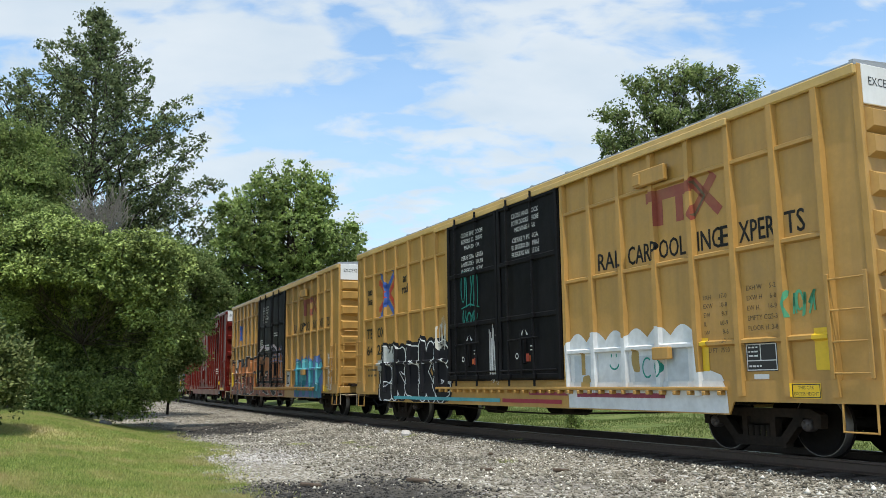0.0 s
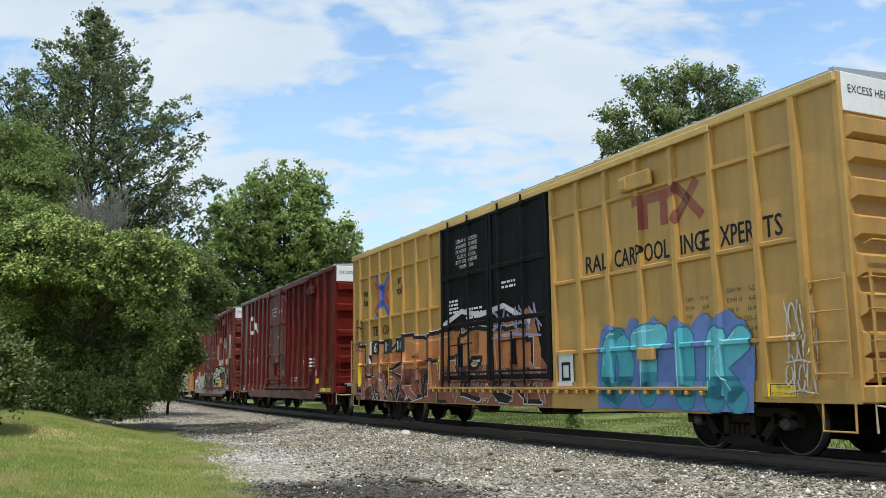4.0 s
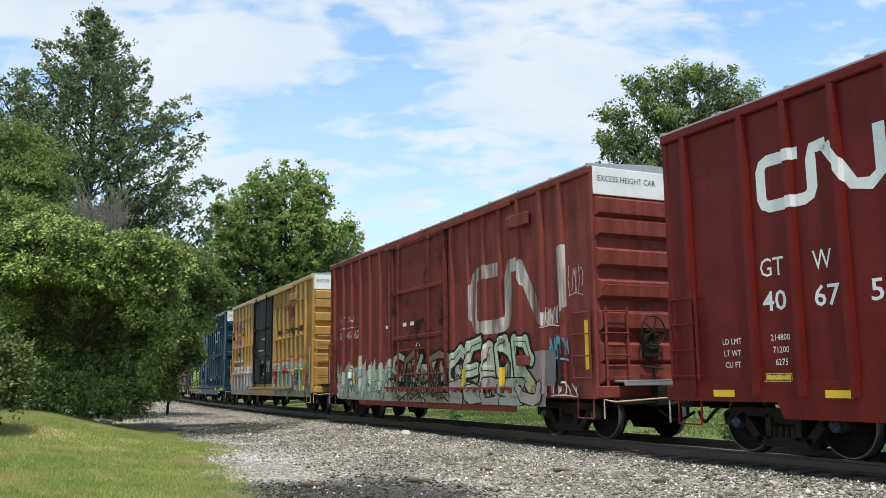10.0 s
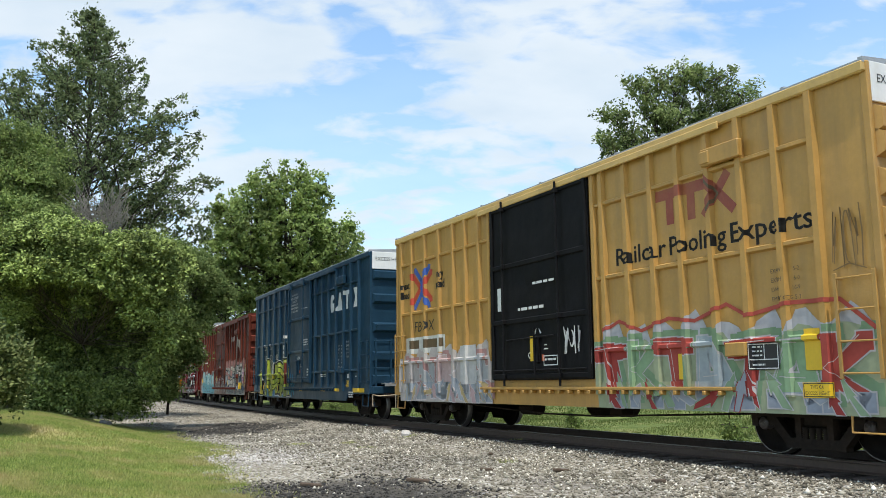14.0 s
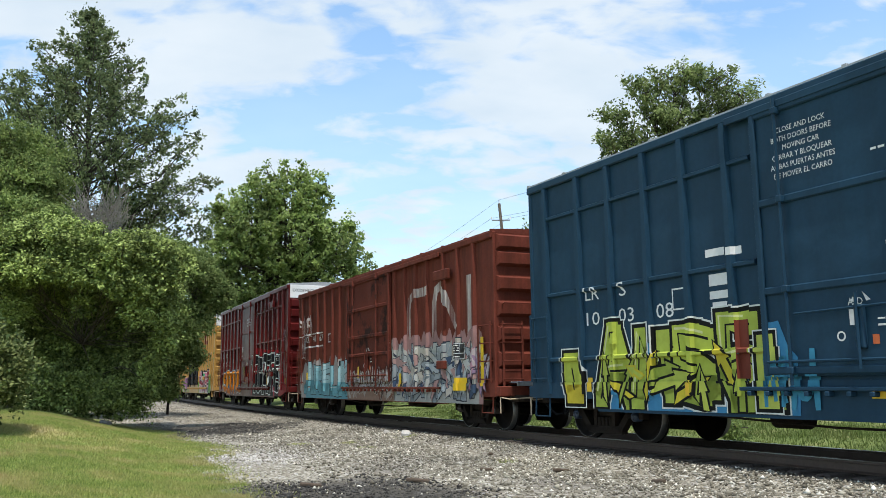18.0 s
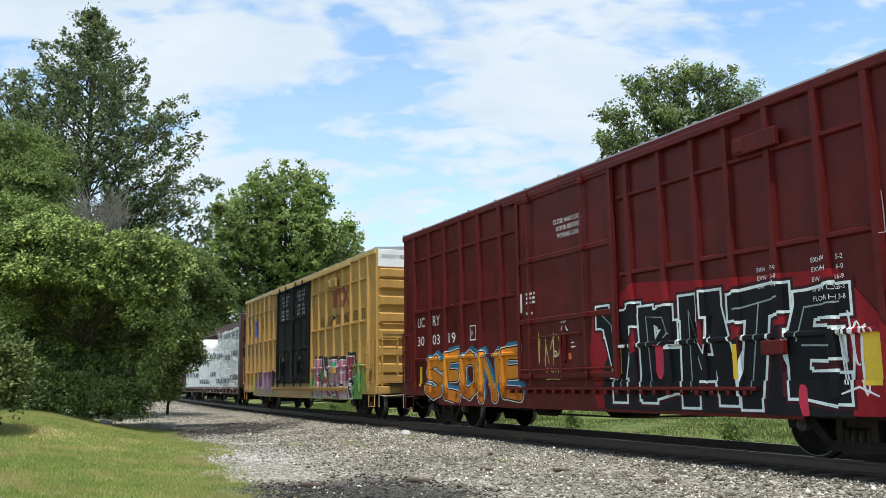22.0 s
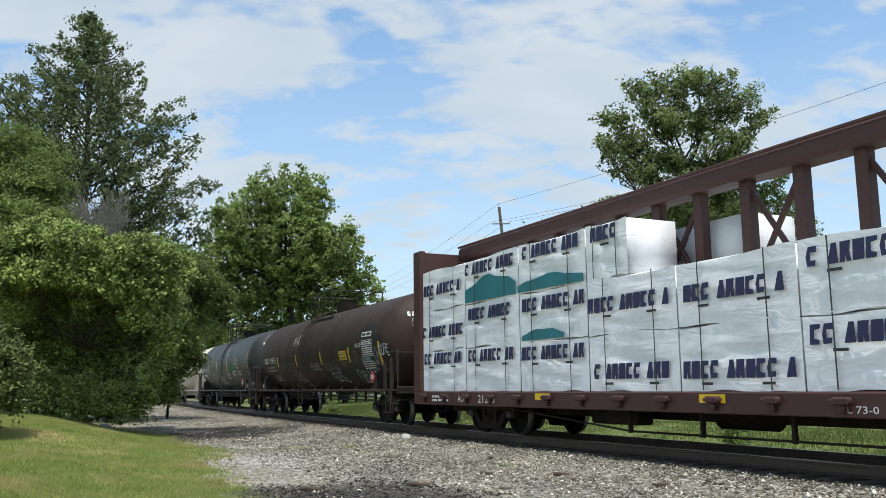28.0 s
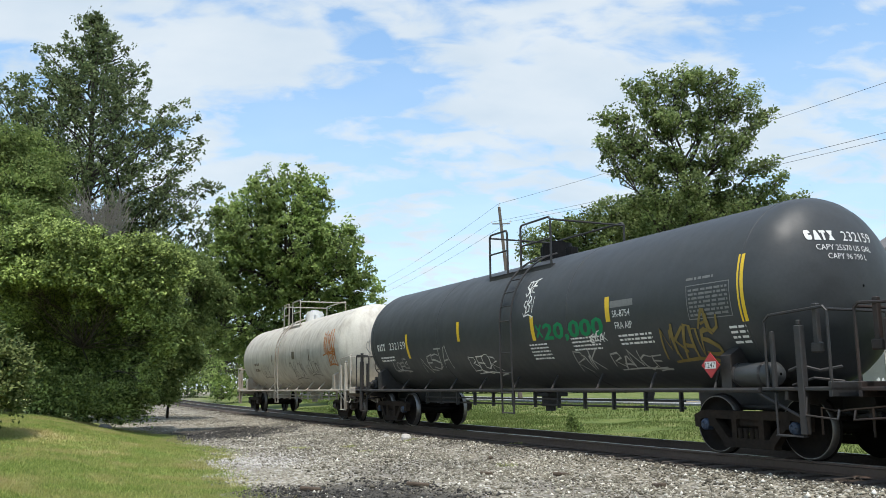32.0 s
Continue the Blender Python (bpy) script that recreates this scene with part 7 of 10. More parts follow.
def centre_beam_car(root):
    h = 11.5
    m = M["deck_red"]
    part("deck", Form().cbox(-h, -1.44, 0.9, h, 1.44, 0.97, 0.01), m, root)
    for sy in (-1, 1):
        f = Form().cbox(-h, min(sy * 1.44, sy * 1.52), 0.64, h, max(sy * 1.44, sy * 1.52), 0.96, 0.015)
        part("side_sill", f, m, root)
    part("centre_sill", Form().cbox(-h - 0.1, -0.35, 0.45, h + 0.1, 0.35, 0.9, 0.02), M["steel_dark"], root)
    # stake pockets with strap winches
    pocket = Form().cbox(-0.13, -1.62, 0.80, 0.13, -1.52, 0.90, 0.02).cbox(-0.05, -1.6, 0.70, 0.05, -1.52, 0.80, 0.015).rod((-0.17, -1.58, 0.85), (0.17, -1.58, 0.85), 0.03, 8).mesh("strap_winch")
    pocket.materials.append(m)
    for k in range(20):
        part("strap_winch", pocket, None, root, at=pose(-10.8 + 1.137 * k, 0, 0))
        part("strap_winch", pocket, None, root, at=pose(-10.8 + 1.137 * k, 0, 0, 0, 0, 180))
    # beam along the top
    part("top_beam", Form().prism_x([(-0.22, 4.46), (0.22, 4.46), (0.26, 4.54), (0.26, 4.72), (0.2, 4.8), (-0.2, 4.8), (-0.26, 4.72), (-0.26, 4.54)], -h + 0.2, h - 0.2), m, root)
    part("walk_rail", Form().cbox(-h + 0.2, -0.30, 4.78, h - 0.2, -0.24, 4.83, 0.01), m, root)
    post = Form().cbox(-0.11, -0.10, 0.96, 0.11, 0.10, 4.47, 0.015).mesh("beam_post")
    post.materials.append(m)
    xs = [-10.2 + 1.135 * k for k in range(19)]
    for x in xs:
        part("beam_post", post, None, root, at=pose(x, 0, 0))
    for k in range(0, 18, 2):
        a, b = xs[k], xs[k + 1]
        f = Form()
        for p, q in (((a, 1.0), (b, 2.7)), ((b, 2.7), (a, 4.4)), ((b, 1.0), (a, 2.7)), ((a, 2.7), (b, 4.4))):
            f.rod((p[0], 0, p[1]), (q[0], 0, q[1]), 0.05, 6)
        part("diagonal_brace", f, m, root)
    for sx in (-1, 1):
        x = sx * (h - 0.12)
        b = part("bulkhead", Form().cbox(x - 0.06, -1.42, 0.95, x + 0.06, 1.42, 4.62, 0.02), m, root, "end bulkhead")
        for z in (1.5, 2.2, 2.9, 3.6, 4.3):
            part("bulkhead_rib", Form().cbox(min(x, x + sx * 0.16), -1.42, z - 0.08, max(x, x + sx * 0.16), 1.42, z + 0.08, 0.02), m, b)
        for y in (-1.40, 1.40):
            part("bulkhead_post", Form().cbox(x - 0.22, y - 0.09, 0.95, x + 0.22, y + 0.09, 4.64, 0.03), m, b)
        f = Form()
        for k in range(9):
            f.rod((x + sx * 0.24, -1.30, 1.1 + 0.38 * k), (x + sx * 0.24, -0.85, 1.1 + 0.38 * k), 0.014, 6)
        part("ladder", f, m, root)
    part("truss_rod", Form().pipe([(-7.4, -1.2, 0.62), (-3.0, -1.2, 0.28), (4.4, -1.2, 0.28), (7.6, -1.2, 0.62)], 0.02, 6), M["steel_dark"], root)
    for x in (-3.0, -1.2, 0.6, 2.4, 4.4):
        part("rod_hanger", Form().cbox(x - 0.03, -1.24, 0.25, x + 0.03, -1.16, 0.66, 0.008), M["steel_dark"], root)
    part("air_reservoir", Form().rod((-2.2, 0.2, 0.52), (-1.0, 0.2, 0.52), 0.22, 14), M["steel_dark"], root)
    part("brake_valve", Form().cbox(-4.6, -0.9, 0.36, -3.2, -0.5, 0.64, 0.04), M["steel_dark"], root)
    couplers(root, 23.0)
    trucks(root, (-8.35, 8.35))
    side = Side(root)
    side.xs, side.zs = [], []
    side.out = lambda x, z, xm, zm: 1.522
    on_side(side, words("21235", -8.0, 0.72, 0.17, 0.75) + words("AOK", -9.0, 0.72, 0.17, 0.45) + dashes(-10.4, 0.82, 0.9, 2, 0.05, 0.09, 7) + words("IL 73-0", 1.7, 0.70, 0.09, 0.5) + dashes(3.0, 0.84, 0.8, 2, 0.03, 0.07, 8), "chalk", "car_number")
    for x in (-5.6, -0.9, 5.0, 9.4):
        on_side(side, rect(x, 0.80, x + 0.55, 0.93), "yellow_sign", "reflector")
    on_side(side, rect(5.85, 0.52, 6.45, 0.98), "stencil_black", "stencil_panel")
    on_side(side, frame_of(5.86, 0.53, 6.44, 0.97, 0.02) + rect(5.87, 0.66, 6.43, 0.68) + rect(6.14, 0.68, 6.16, 0.96) + dashes(5.92, 0.88, 0.18, 3, 0.03, 0.07, 3), "chalk", "stencil_lines")


centre_beam_car(J_CAR)
M["strap"] = paint("dark_strap", (0.05, 0.055, 0.06), 0.6, vary=0.2, bump=0)


def wrap_material():
    """White woven lumber wrap: creases run across it, pulled at the straps."""
    m = paint("white_lumber_wrap", (0.86, 0.87, 0.88), 0.5, vary=0.05, scale=1.4, grain=7, dirt=(0.52, 0.55, 0.58), dirt_amount=0.4, bump=0)
    nt = m.node_tree
    n, l = nt.nodes.new, nt.links.new
    b = nt.nodes["Principled BSDF"]
    tc = n("ShaderNodeTexCoord")
    mp = n("ShaderNodeMapping")
    mp.inputs["Scale"].default_value = (1.0, 0.8, 2.2)
    mp.inputs["Rotation"].default_value = (0, radians(9), 0)
    l(tc.outputs["Object"], mp.inputs[0])
    a = n("ShaderNodeTexNoise"); a.inputs["Scale"].default_value = 1.5; a.inputs["Detail"].default_value = 3; a.inputs["Distortion"].default_value = 1.2
    l(mp.outputs[0], a.inputs["Vector"])
    # ridged creases: the distance of the noise from its middle value
    sb = n("ShaderNodeMath"); sb.operation = "SUBTRACT"; sb.inputs[1].default_value = 0.5
    l(a.outputs["Fac"], sb.inputs[0])
    ab = n("ShaderNodeMath"); ab.operation = "ABSOLUTE"
    l(sb.outputs[0], ab.inputs[0])
    pw = n("ShaderNodeMath"); pw.operation = "POWER"; pw.inputs[1].default_value = 0.85
    l(ab.outputs[0], pw.inputs[0])
    bp = n("ShaderNodeBump"); bp.inputs["Strength"].default_value = 0.3; bp.inputs["Distance"].default_value = 0.07
    l(pw.outputs[0], bp.inputs["Height"]); l(bp.outputs[0], b.inputs["Normal"])
    return m


M["wrap"] = wrap_material()
BUNDLES = []


def bundle(x0, x1, y0, y1, z0, z1, seed, ink=None, torn=None, label="lumber bundle in white printed wrap, strapped on the flatcar"):
    """One wrapped stack: slack, slightly rumpled sheet; printed blocks; straps; a torn corner that shows the teal sheet beneath."""
    rng = np.random.default_rng(seed)
    root = thing("lumber_bundle", label, "lumber bundle", "lumber on the flatcar")
    cx, cz = (x0 + x1) / 2, z0
    off = Vector((cx, 0, z0))
    BUNDLES.append((root, off))
    w, h = (x1 - x0) - 0.03, (z1 - z0) - 0.03
    nx, nz = 26, 16
    ph = rng.uniform(0, 6.28, 6)

    def slack(u, v):
        e = math.sin(math.pi * u) * math.sin(math.pi * v)
        pull = abs(math.sin(math.pi * (u * 3.2 + ph[4])))
        fold = math.sin(16 * (v + 0.35 * u * math.sin(ph[5])) + ph[1]) * (0.4 + 0.6 * abs(math.sin(4 * u + ph[0])))
        return e * (0.018 * math.sin(7 * u + ph[0] + 2 * v) + 0.016 * fold + 0.008 * math.sin(34 * v + 9 * u + ph[3])) + 0.018 * e * pull - 0.012 * e

    f = Form()
    v, fc = [], []
    outer = y0 if abs(y0) > abs(y1) else y1
    sg = -1 if outer < 0 else 1
    inner = y1 if outer == y0 else y0
    for j in range(nz + 1):
        for i in range(nx + 1):
            u, q = i / nx, j / nz
            v.append((-w / 2 + w * u, outer + sg * slack(u, q), h * q + (0.03 * math.sin(5 * u + ph[2]) if j == nz else 0) - ((0.02 + 0.03 * math.sin(9 * u + ph[3]) * math.sin(4 * u + ph[1])) if j == 0 else 0)))
    for j in range(nz):
        for i in range(nx):
            a = j * (nx + 1) + i
            fc.append((a, a + 1, a + nx + 2, a + nx + 1) if sg < 0 else (a, a + nx + 1, a + nx + 2, a + 1))
    f.add(v, fc)
    f.box(-w / 2, min(inner, outer - sg * 0.05), 0, w / 2, max(inner, outer - sg * 0.05), h)
    part("wrap", f, M["wrap"], root, smooth=True)
    yo = outer + sg * 0.052
    if torn:
        u0, u1, q0, q1 = torn
        pts = [(-w / 2 + w * u0, h * q0), (-w / 2 + w * u1, h * q0)]
        for k in range(9):
            u = u1 + (u0 - u1) * k / 8
            pts.append((-w / 2 + w * u, h * (q0 + (q1 - q0) * (0.3 + 0.7 * math.sin(math.pi * (0.08 + 0.84 * k / 8)) + 0.08 * math.sin(k * 1.7 + ph[3])))))
        t = Form()
        for tri in poly(pts):
            t.add([(p[0], outer + sg * 0.046, p[1]) for p in tri], [(0, 1, 2)])
        part("torn_patch", t, M["teal"], root, "teal under-sheet where the wrap is torn")
    if ink:
        # the maker's mark, printed along the wrap, as plain notched blocks
        zi = h * ink - 0.135
        x = -w / 2 + rng.uniform(-0.75, 0.0)
        hh = 0.27
        outs = [[(0, 0), (1, 0), (0.8, 1), (0.35, 1)], [(0, 0), (0.45, 0), (0.5, 0.3), (0.62, 0), (1, 0), (0.85, 0.5), (0.95, 1), (0, 1)], [(0, 0), (1, 0), (1, 1), (0, 1)],
                [(0, 0), (0.9, 0), (0.9, 0.22), (0.42, 0.3), (0.42, 0.72), (0.95, 0.78), (0.95, 1), (0, 1)], [(0.15, 0), (0.9, 0.03), (0.95, 0.3), (0.45, 0.3), (0.42, 0.7), (1, 0.7), (1, 1), (0.2, 1), (0, 0.5)]]
        while x < w / 2:
            for k in range(5):
                a, bw = x + 0.195 * k, 0.175
                if -w / 2 + 0.02 < a and a + bw < w / 2 - 0.02:
                    blk = [(a + q[0] * bw + 0.02 * q[1], zi + q[1] * hh) for q in outs[k]]
                    t = Form()
                    for tri in poly(blk):
                        t.add([(p[0], outer + sg * 0.049, p[1]) for p in tri], [(0, 1, 2)])
                    part("printed_block", t, M["navy"], root, "dark navy printed block")
            x += 1.13
        for x in (-w / 2 + 0.5, w / 2 - 0.7):
            d = Form()
            d.add([(q[0], outer + sg * 0.049, q[1]) for q in ((x, zi - 0.1), (x + 0.24, zi - 0.1), (x + 0.24, zi - 0.06), (x, zi - 0.06))], [(0, 1, 2, 3)])
            part("small_print", d, M["ink"], root, "small dark printed bar")
    for u in (0.22, 0.78):
        xx = -w / 2 + w * u
        part("strap", Form().box(xx - 0.012, yo - 0.002 if sg < 0 else yo - 0.001, 0.0, xx + 0.012, yo + 0.001 if sg < 0 else yo + 0.002, h + 0.015), M["strap"], root)
    root.matrix_basis = car_pose(J_MID) @ Matrix.Translation(off)
    return root


COLS = [-11.22 + 2.45 * k for k in range(10)]
INKS = [(0.80, 0.45, 0.5), (0.80, 0.74, 0.78), (0.76, 0.74, 0.82), (0.34, 0.52, 0.82), (0.32, 0.5, 0), (0.74, 0.76, 0), (0.34, 0.72, 0.84), (0.32, 0.55, 0.7), (0.5, 0.72, 0.7)]
TEARS = {(0, 2): None, (1, 1): (0.0, 1.0, 0.0, 0.0), (1, 2): (0.02, 0.98, 0.0, 0.55), (2, 2): (0.0, 0.99, 0.0, 0.28), (2, 1): (0.05, 0.7, 0.0, 0.22)}
for c in range(9):
    for r in range(3):
        if r == 2 and c in (4, 5):
            continue
        z0 = 0.985 + 1.02 * r
        tear = TEARS.get((c, r))
        bundle(COLS[c], COLS[c + 1] - (1.2 if (c, r) == (3, 2) else 0), -1.40, -0.28, z0, z0 + 1.02, 300 + 10 * c + r, INKS[c][r], tear if tear and tear[3] > 0 else None)
        if r < 2 or c < 4 or c > 4:
            bundle(COLS[c], COLS[c + 1], 0.28, 1.40, z0, z0 + 1.02, 400 + 10 * c + r, 0.6)


# ---- tank cars ----
M["reservoir"] = paint("dull_grey_enamel", (0.042, 0.045, 0.046), 0.45, vary=0.2, dirt=(0.05, 0.045, 0.04), dirt_amount=0.5, bump=0.08)
M["valve_white"] = paint("soiled_white_enamel", (0.72, 0.72, 0.68), 0.55, vary=0.3, dirt=(0.06, 0.05, 0.04), dirt_amount=1.0, bump=0.2)


def tank_car(label, mid, mat, trim, plat_x=0.0, dome="black", lad=-0.15):
    """Shell with domed heads, stub sills, end platforms, a dome platform with rails, a ladder and running pipes."""
    h, R, zc = 8.4, 1.45, 2.46
    root = rolling("tank_car", label, "tank car", mid - h, mid + h)
    prof = [(-h, 0.02)]
    for i in range(1, 11):
        a = math.pi / 2 * i / 10
        prof.append((-h + 0.85 * (1 - math.cos(a)), R * math.sin(a)))
    prof += [(-h + 1.3, R)] + [(-h + 1.3 + (2 * h - 2.6) * k / 6, R) for k in range(1, 6)] + [(h - 1.3, R)]
    prof += [(-x, r) for x, r in prof[:11][::-1]]
    part("tank_shell", Form().lathe_x(prof, 72, 0, zc), M[mat], root, smooth=True)
    for x in (-h + 0.95, -3.0, 2.9, h - 0.95):
        ring = Form().lathe_x([(x - 0.02, R), (x - 0.012, R + 0.006), (x + 0.012, R + 0.006), (x + 0.02, R)], 72, 0, zc)
        part("weld_seam", ring, M[mat], root, smooth=True)
    t = M[trim]
    # stub sills, bolsters, saddles
    for sx in (-1, 1):
        a, b = sx * (h - 3.2), sx * (h + 0.25)
        part("stub_sill", Form().cbox(min(a, b), -0.3, 0.66, max(a, b), 0.3, 1.02, 0.02), t, root)
        f = Form().prism_x([(-1.4, 0.96), (-1.4, 1.5), (-1.2, 1.62), (-0.9, 1.2), (0.9, 1.2), (1.2, 1.62), (1.4, 1.5), (1.4, 0.96)][::-1], sx * 7.03 - 0.1, sx * 7.03 + 0.1)
        part("bolster_web", f, t, root)
        # platform at the end
        p0, p1 = sx * (h - 0.65), sx * (h + 0.55)
        part("end_platform", Form().cbox(min(p0, p1), -1.45, 0.98, max(p0, p1), 1.45, 1.03, 0.01).cbox(min(p1, p1 - sx * 0.06), -1.45, 0.90, max(p1, p1 - sx * 0.06), 1.45, 1.1, 0.01), t, root)
        for y in (-1.42, 1.42):
            f = Form().pipe([(sx * (h - 0.55), y, 0.98), (sx * (h - 0.55), y, 1.95), (sx * (h - 0.46), y, 2.03), (sx * (h + 0.47), y, 2.08), (sx * (h + 0.53), y, 2.02), (sx * (h + 0.53), y, 0.98)], 0.022, 6)
            part("hand_rail", f, t, root)
            part("rail_post", Form().cbox(sx * (h + 0.06) - 0.055, y - 0.05, 0.4, sx * (h + 0.06) + 0.055, y + 0.05, 1.86, 0.012).cbox(sx * (h + 0.06) - 0.03, y - 0.03, 1.86, sx * (h + 0.06) + 0.03, y + 0.03, 1.93, 0.012), t, root)
            part("rail_post", Form().cbox(sx * (h - 0.42) - 0.03, y - 0.03, 0.98, sx * (h - 0.42) + 0.03, y + 0.03, 1.8, 0.01), t, root)
            part("rail_stay", Form().cbox(sx * (h + 0.28) - 0.04, y + 0.05, 1.55, sx * (h + 0.28) + 0.04, y + 0.13, 2.14, 0.012).cbox(sx * (h + 0.28) - 0.09, y + 0.04, 1.48, sx * (h + 0.28) + 0.09, y + 0.12, 1.62, 0.02), t, root)
            part("sill_step", Form().pipe([(sx * (h + 0.06), y, 0.95), (sx * (h + 0.06), y, 0.38), (sx * (h - 0.42), y, 0.38), (sx * (h - 0.42), y, 0.95)], 0.02, 6), t, root)
            part("step_tread", Form().cbox(sx * (h - 0.18) - 0.24, y - 0.05, 0.365, sx * (h - 0.18) + 0.24, y + 0.05, 0.385, 0.004), t, root)
            part("sill_brace", Form().rod((sx * (h - 0.75), y * 0.98, 0.94), (sx * (h + 0.04), y * 0.98, 0.6), 0.022, 6), t, root)
        part("hand_rail", Form().pipe([(sx * (h + 0.53), -1.42, 2.04), (sx * (h + 0.53), 1.42, 2.04)], 0.022, 6), t, root)
        # train pipe, its angle cock and small brackets below the platform
        part("train_pipe", Form().pipe([(sx * (h - 2.2), -0.5, 0.72), (sx * (h - 0.3), -0.5, 0.72), (sx * (h + 0.1), -0.42, 0.62), (sx * (h + 0.4), -0.36, 0.66)], 0.03, 8).cbox(sx * (h + 0.3) - 0.06, -0.44, 0.58, sx * (h + 0.3) + 0.06, -0.3, 0.74, 0.02), t, root)
        part("grab_iron", Form().pipe([(sx * (h + 0.12), -1.43, 0.9), (sx * (h + 0.12), -1.47, 0.66), (sx * (h + 0.62), -1.47, 0.62), (sx * (h + 0.62), -1.43, 0.74)], 0.018, 6), t, root)
        part("platform_knee", Form().prism_x([(-1.4, 0.98), (-1.4, 0.86), (-0.35, 0.7), (-0.35, 0.98)][::-1], sx * (h - 0.25) - 0.03, sx * (h - 0.25) + 0.03), t, root)
    if mat == "tank_grey":
        f = Form().lathe_x([(h - 1.5, 0.02), (h - 1.48, 0.12), (h - 1.41, 0.175), (h - 0.58, 0.175), (h - 0.51, 0.12), (h - 0.49, 0.02)], 22, -1.22, 1.21)
        tank = part("air_reservoir", f, M["reservoir"], root, "dull grey air reservoir", smooth=True)
        for x in (h - 1.25, h - 0.75):
            part("reservoir_strap", Form().lathe_x([(x - 0.025, 0.176), (x - 0.02, 0.184), (x + 0.02, 0.184), (x + 0.025, 0.176)], 22, -1.22, 1.21), t, tank)
        part("reservoir_pipe", Form().pipe([(h - 0.36, -1.2, 1.25), (h - 0.2, -1.15, 1.32), (h - 0.05, -0.95, 1.25), (h + 0.2, -0.8, 1.3)], 0.025, 6).pipe([(h - 0.5, -1.0, 1.05), (h - 0.2, -0.9, 1.15), (h + 0.05, -0.6, 1.1)], 0.02, 6), t, root)
    # geared hand brake at one end: wheel, round housing, chain rod
    w = Form()
    for i in range(20):
        a, b = 2 * math.pi * i / 20, 2 * math.pi * (i + 1) / 20
        w.rod((-h - 0.3, -0.62 + 0.27 * math.cos(a), 1.76 + 0.27 * math.sin(a)), (-h - 0.3, -0.62 + 0.27 * math.cos(b), 1.76 + 0.27 * math.sin(b)), 0.017, 6)
    for i in range(5):
        a = 2 * math.pi * i / 5
        w.rod((-h - 0.3, -0.62, 1.76), (-h - 0.3, -0.62 + 0.27 * math.cos(a), 1.76 + 0.27 * math.sin(a)), 0.014, 6)
    part("brake_wheel", w, t, root)
    gear = Form().lathe_x([(-h - 0.31, 0.01), (-h - 0.31, 0.05), (-h - 0.24, 0.06), (-h - 0.18, 0.15), (-h - 0.14, 0.2), (-h - 0.06, 0.2), (-h - 0.02, 0.17), (-h - 0.02, 0.02)], 18, -0.62, 1.76).cbox(-h - 0.16, -0.78, 1.42, -h + 0.02, -0.46, 1.66, 0.03).cbox(-h - 0.04, -0.72, 1.66, -h + 0.28, -0.52, 1.84, 0.03)
    part("brake_housing", gear, t, root)
    part("brake_rod", Form().rod((-h - 0.08, -0.62, 1.0), (-h - 0.08, -0.62, 1.45), 0.03, 8), t, root)
    # control valve on the other end's platform
    q = -h - 0.2
    valve = Form().cbox(q - 0.24, -0.98, 1.04, q + 0.22, -0.62, 1.3, 0.04).lathe_x([(q - 0.34, 0.02), (q - 0.34, 0.1), (q - 0.22, 0.14), (q - 0.2, 0.02)], 14, -0.8, 1.2).lathe_x([(q + 0.2, 0.02), (q + 0.22, 0.13), (q + 0.32, 0.09), (q + 0.32, 0.02)], 14, -0.8, 1.18)
    valve.rod((q - 0.08, -0.8, 1.28), (q - 0.08, -0.8, 1.4), 0.1, 12).rod((q + 0.1, -0.82, 1.28), (q + 0.1, -0.82, 1.36), 0.07, 12).rod((q - 0.1, -0.98, 1.17), (q - 0.1, -1.06, 1.17), 0.08, 12).rod((q + 0.11, -0.98, 1.15), (q + 0.11, -1.04, 1.15), 0.06, 12)
    part("brake_valve", valve, M["valve_white"] if mat == "tank_brown" else t, root, "white-painted brake control valve" if mat == "tank_brown" else "")
    part("valve_pipe", Form().pipe([(q - 0.1, -1.0, 1.06), (q - 0.12, -1.15, 0.9), (q + 0.1, -1.2, 0.78), (q + 0.5, -1.15, 0.74)], 0.02, 6).pipe([(q + 0.3, -0.8, 1.18), (q + 0.5, -0.75, 1.25), (q + 0.62, -0.7, 1.05)], 0.02, 6), t, root)
    # long side pipes and their brackets
    for y in (-1.43, 1.43):
        part("side_pipe", Form().pipe([(-h + 0.2, y, 0.99), (h - 0.7, y, 0.99)], 0.035, 8), t, root)
        for k in range(10):
            x = -h + 1.6 + (2 * h - 3.2) * k / 9
            part("pipe_bracket", Form().rod((x - 0.22, y * 0.78, 1.28), (x, y, 1.0), 0.022, 6), t, root)
    # rack of brake pipes beneath
    f = Form().pipe([(-5.3, -0.7, 0.68), (5.3, -0.7, 0.68)], 0.02, 6).pipe([(-5.3, -0.7, 0.80), (5.3, -0.7, 0.80)], 0.02, 6)
    part("brake_pipe", f, t, root)
    for k in range(12):
        x = -5.2 + 10.4 * k / 11
        part("pipe_hanger", Form().cbox(x - 0.02, -0.74, 0.62, x + 0.02, -0.66, 1.0, 0.005), t, root)
    part("bottom_outlet", Form().rod((0, 0, 0.62), (0, 0, 1.05), 0.2, 16).cbox(-0.3, -0.28, 0.84, 0.3, 0.28, 0.94, 0.02).rod((0, 0, 0.52), (0, 0, 0.62), 0.12, 12), t, root)
    # ladder down the near side, following the shell
    lx = plat_x + lad
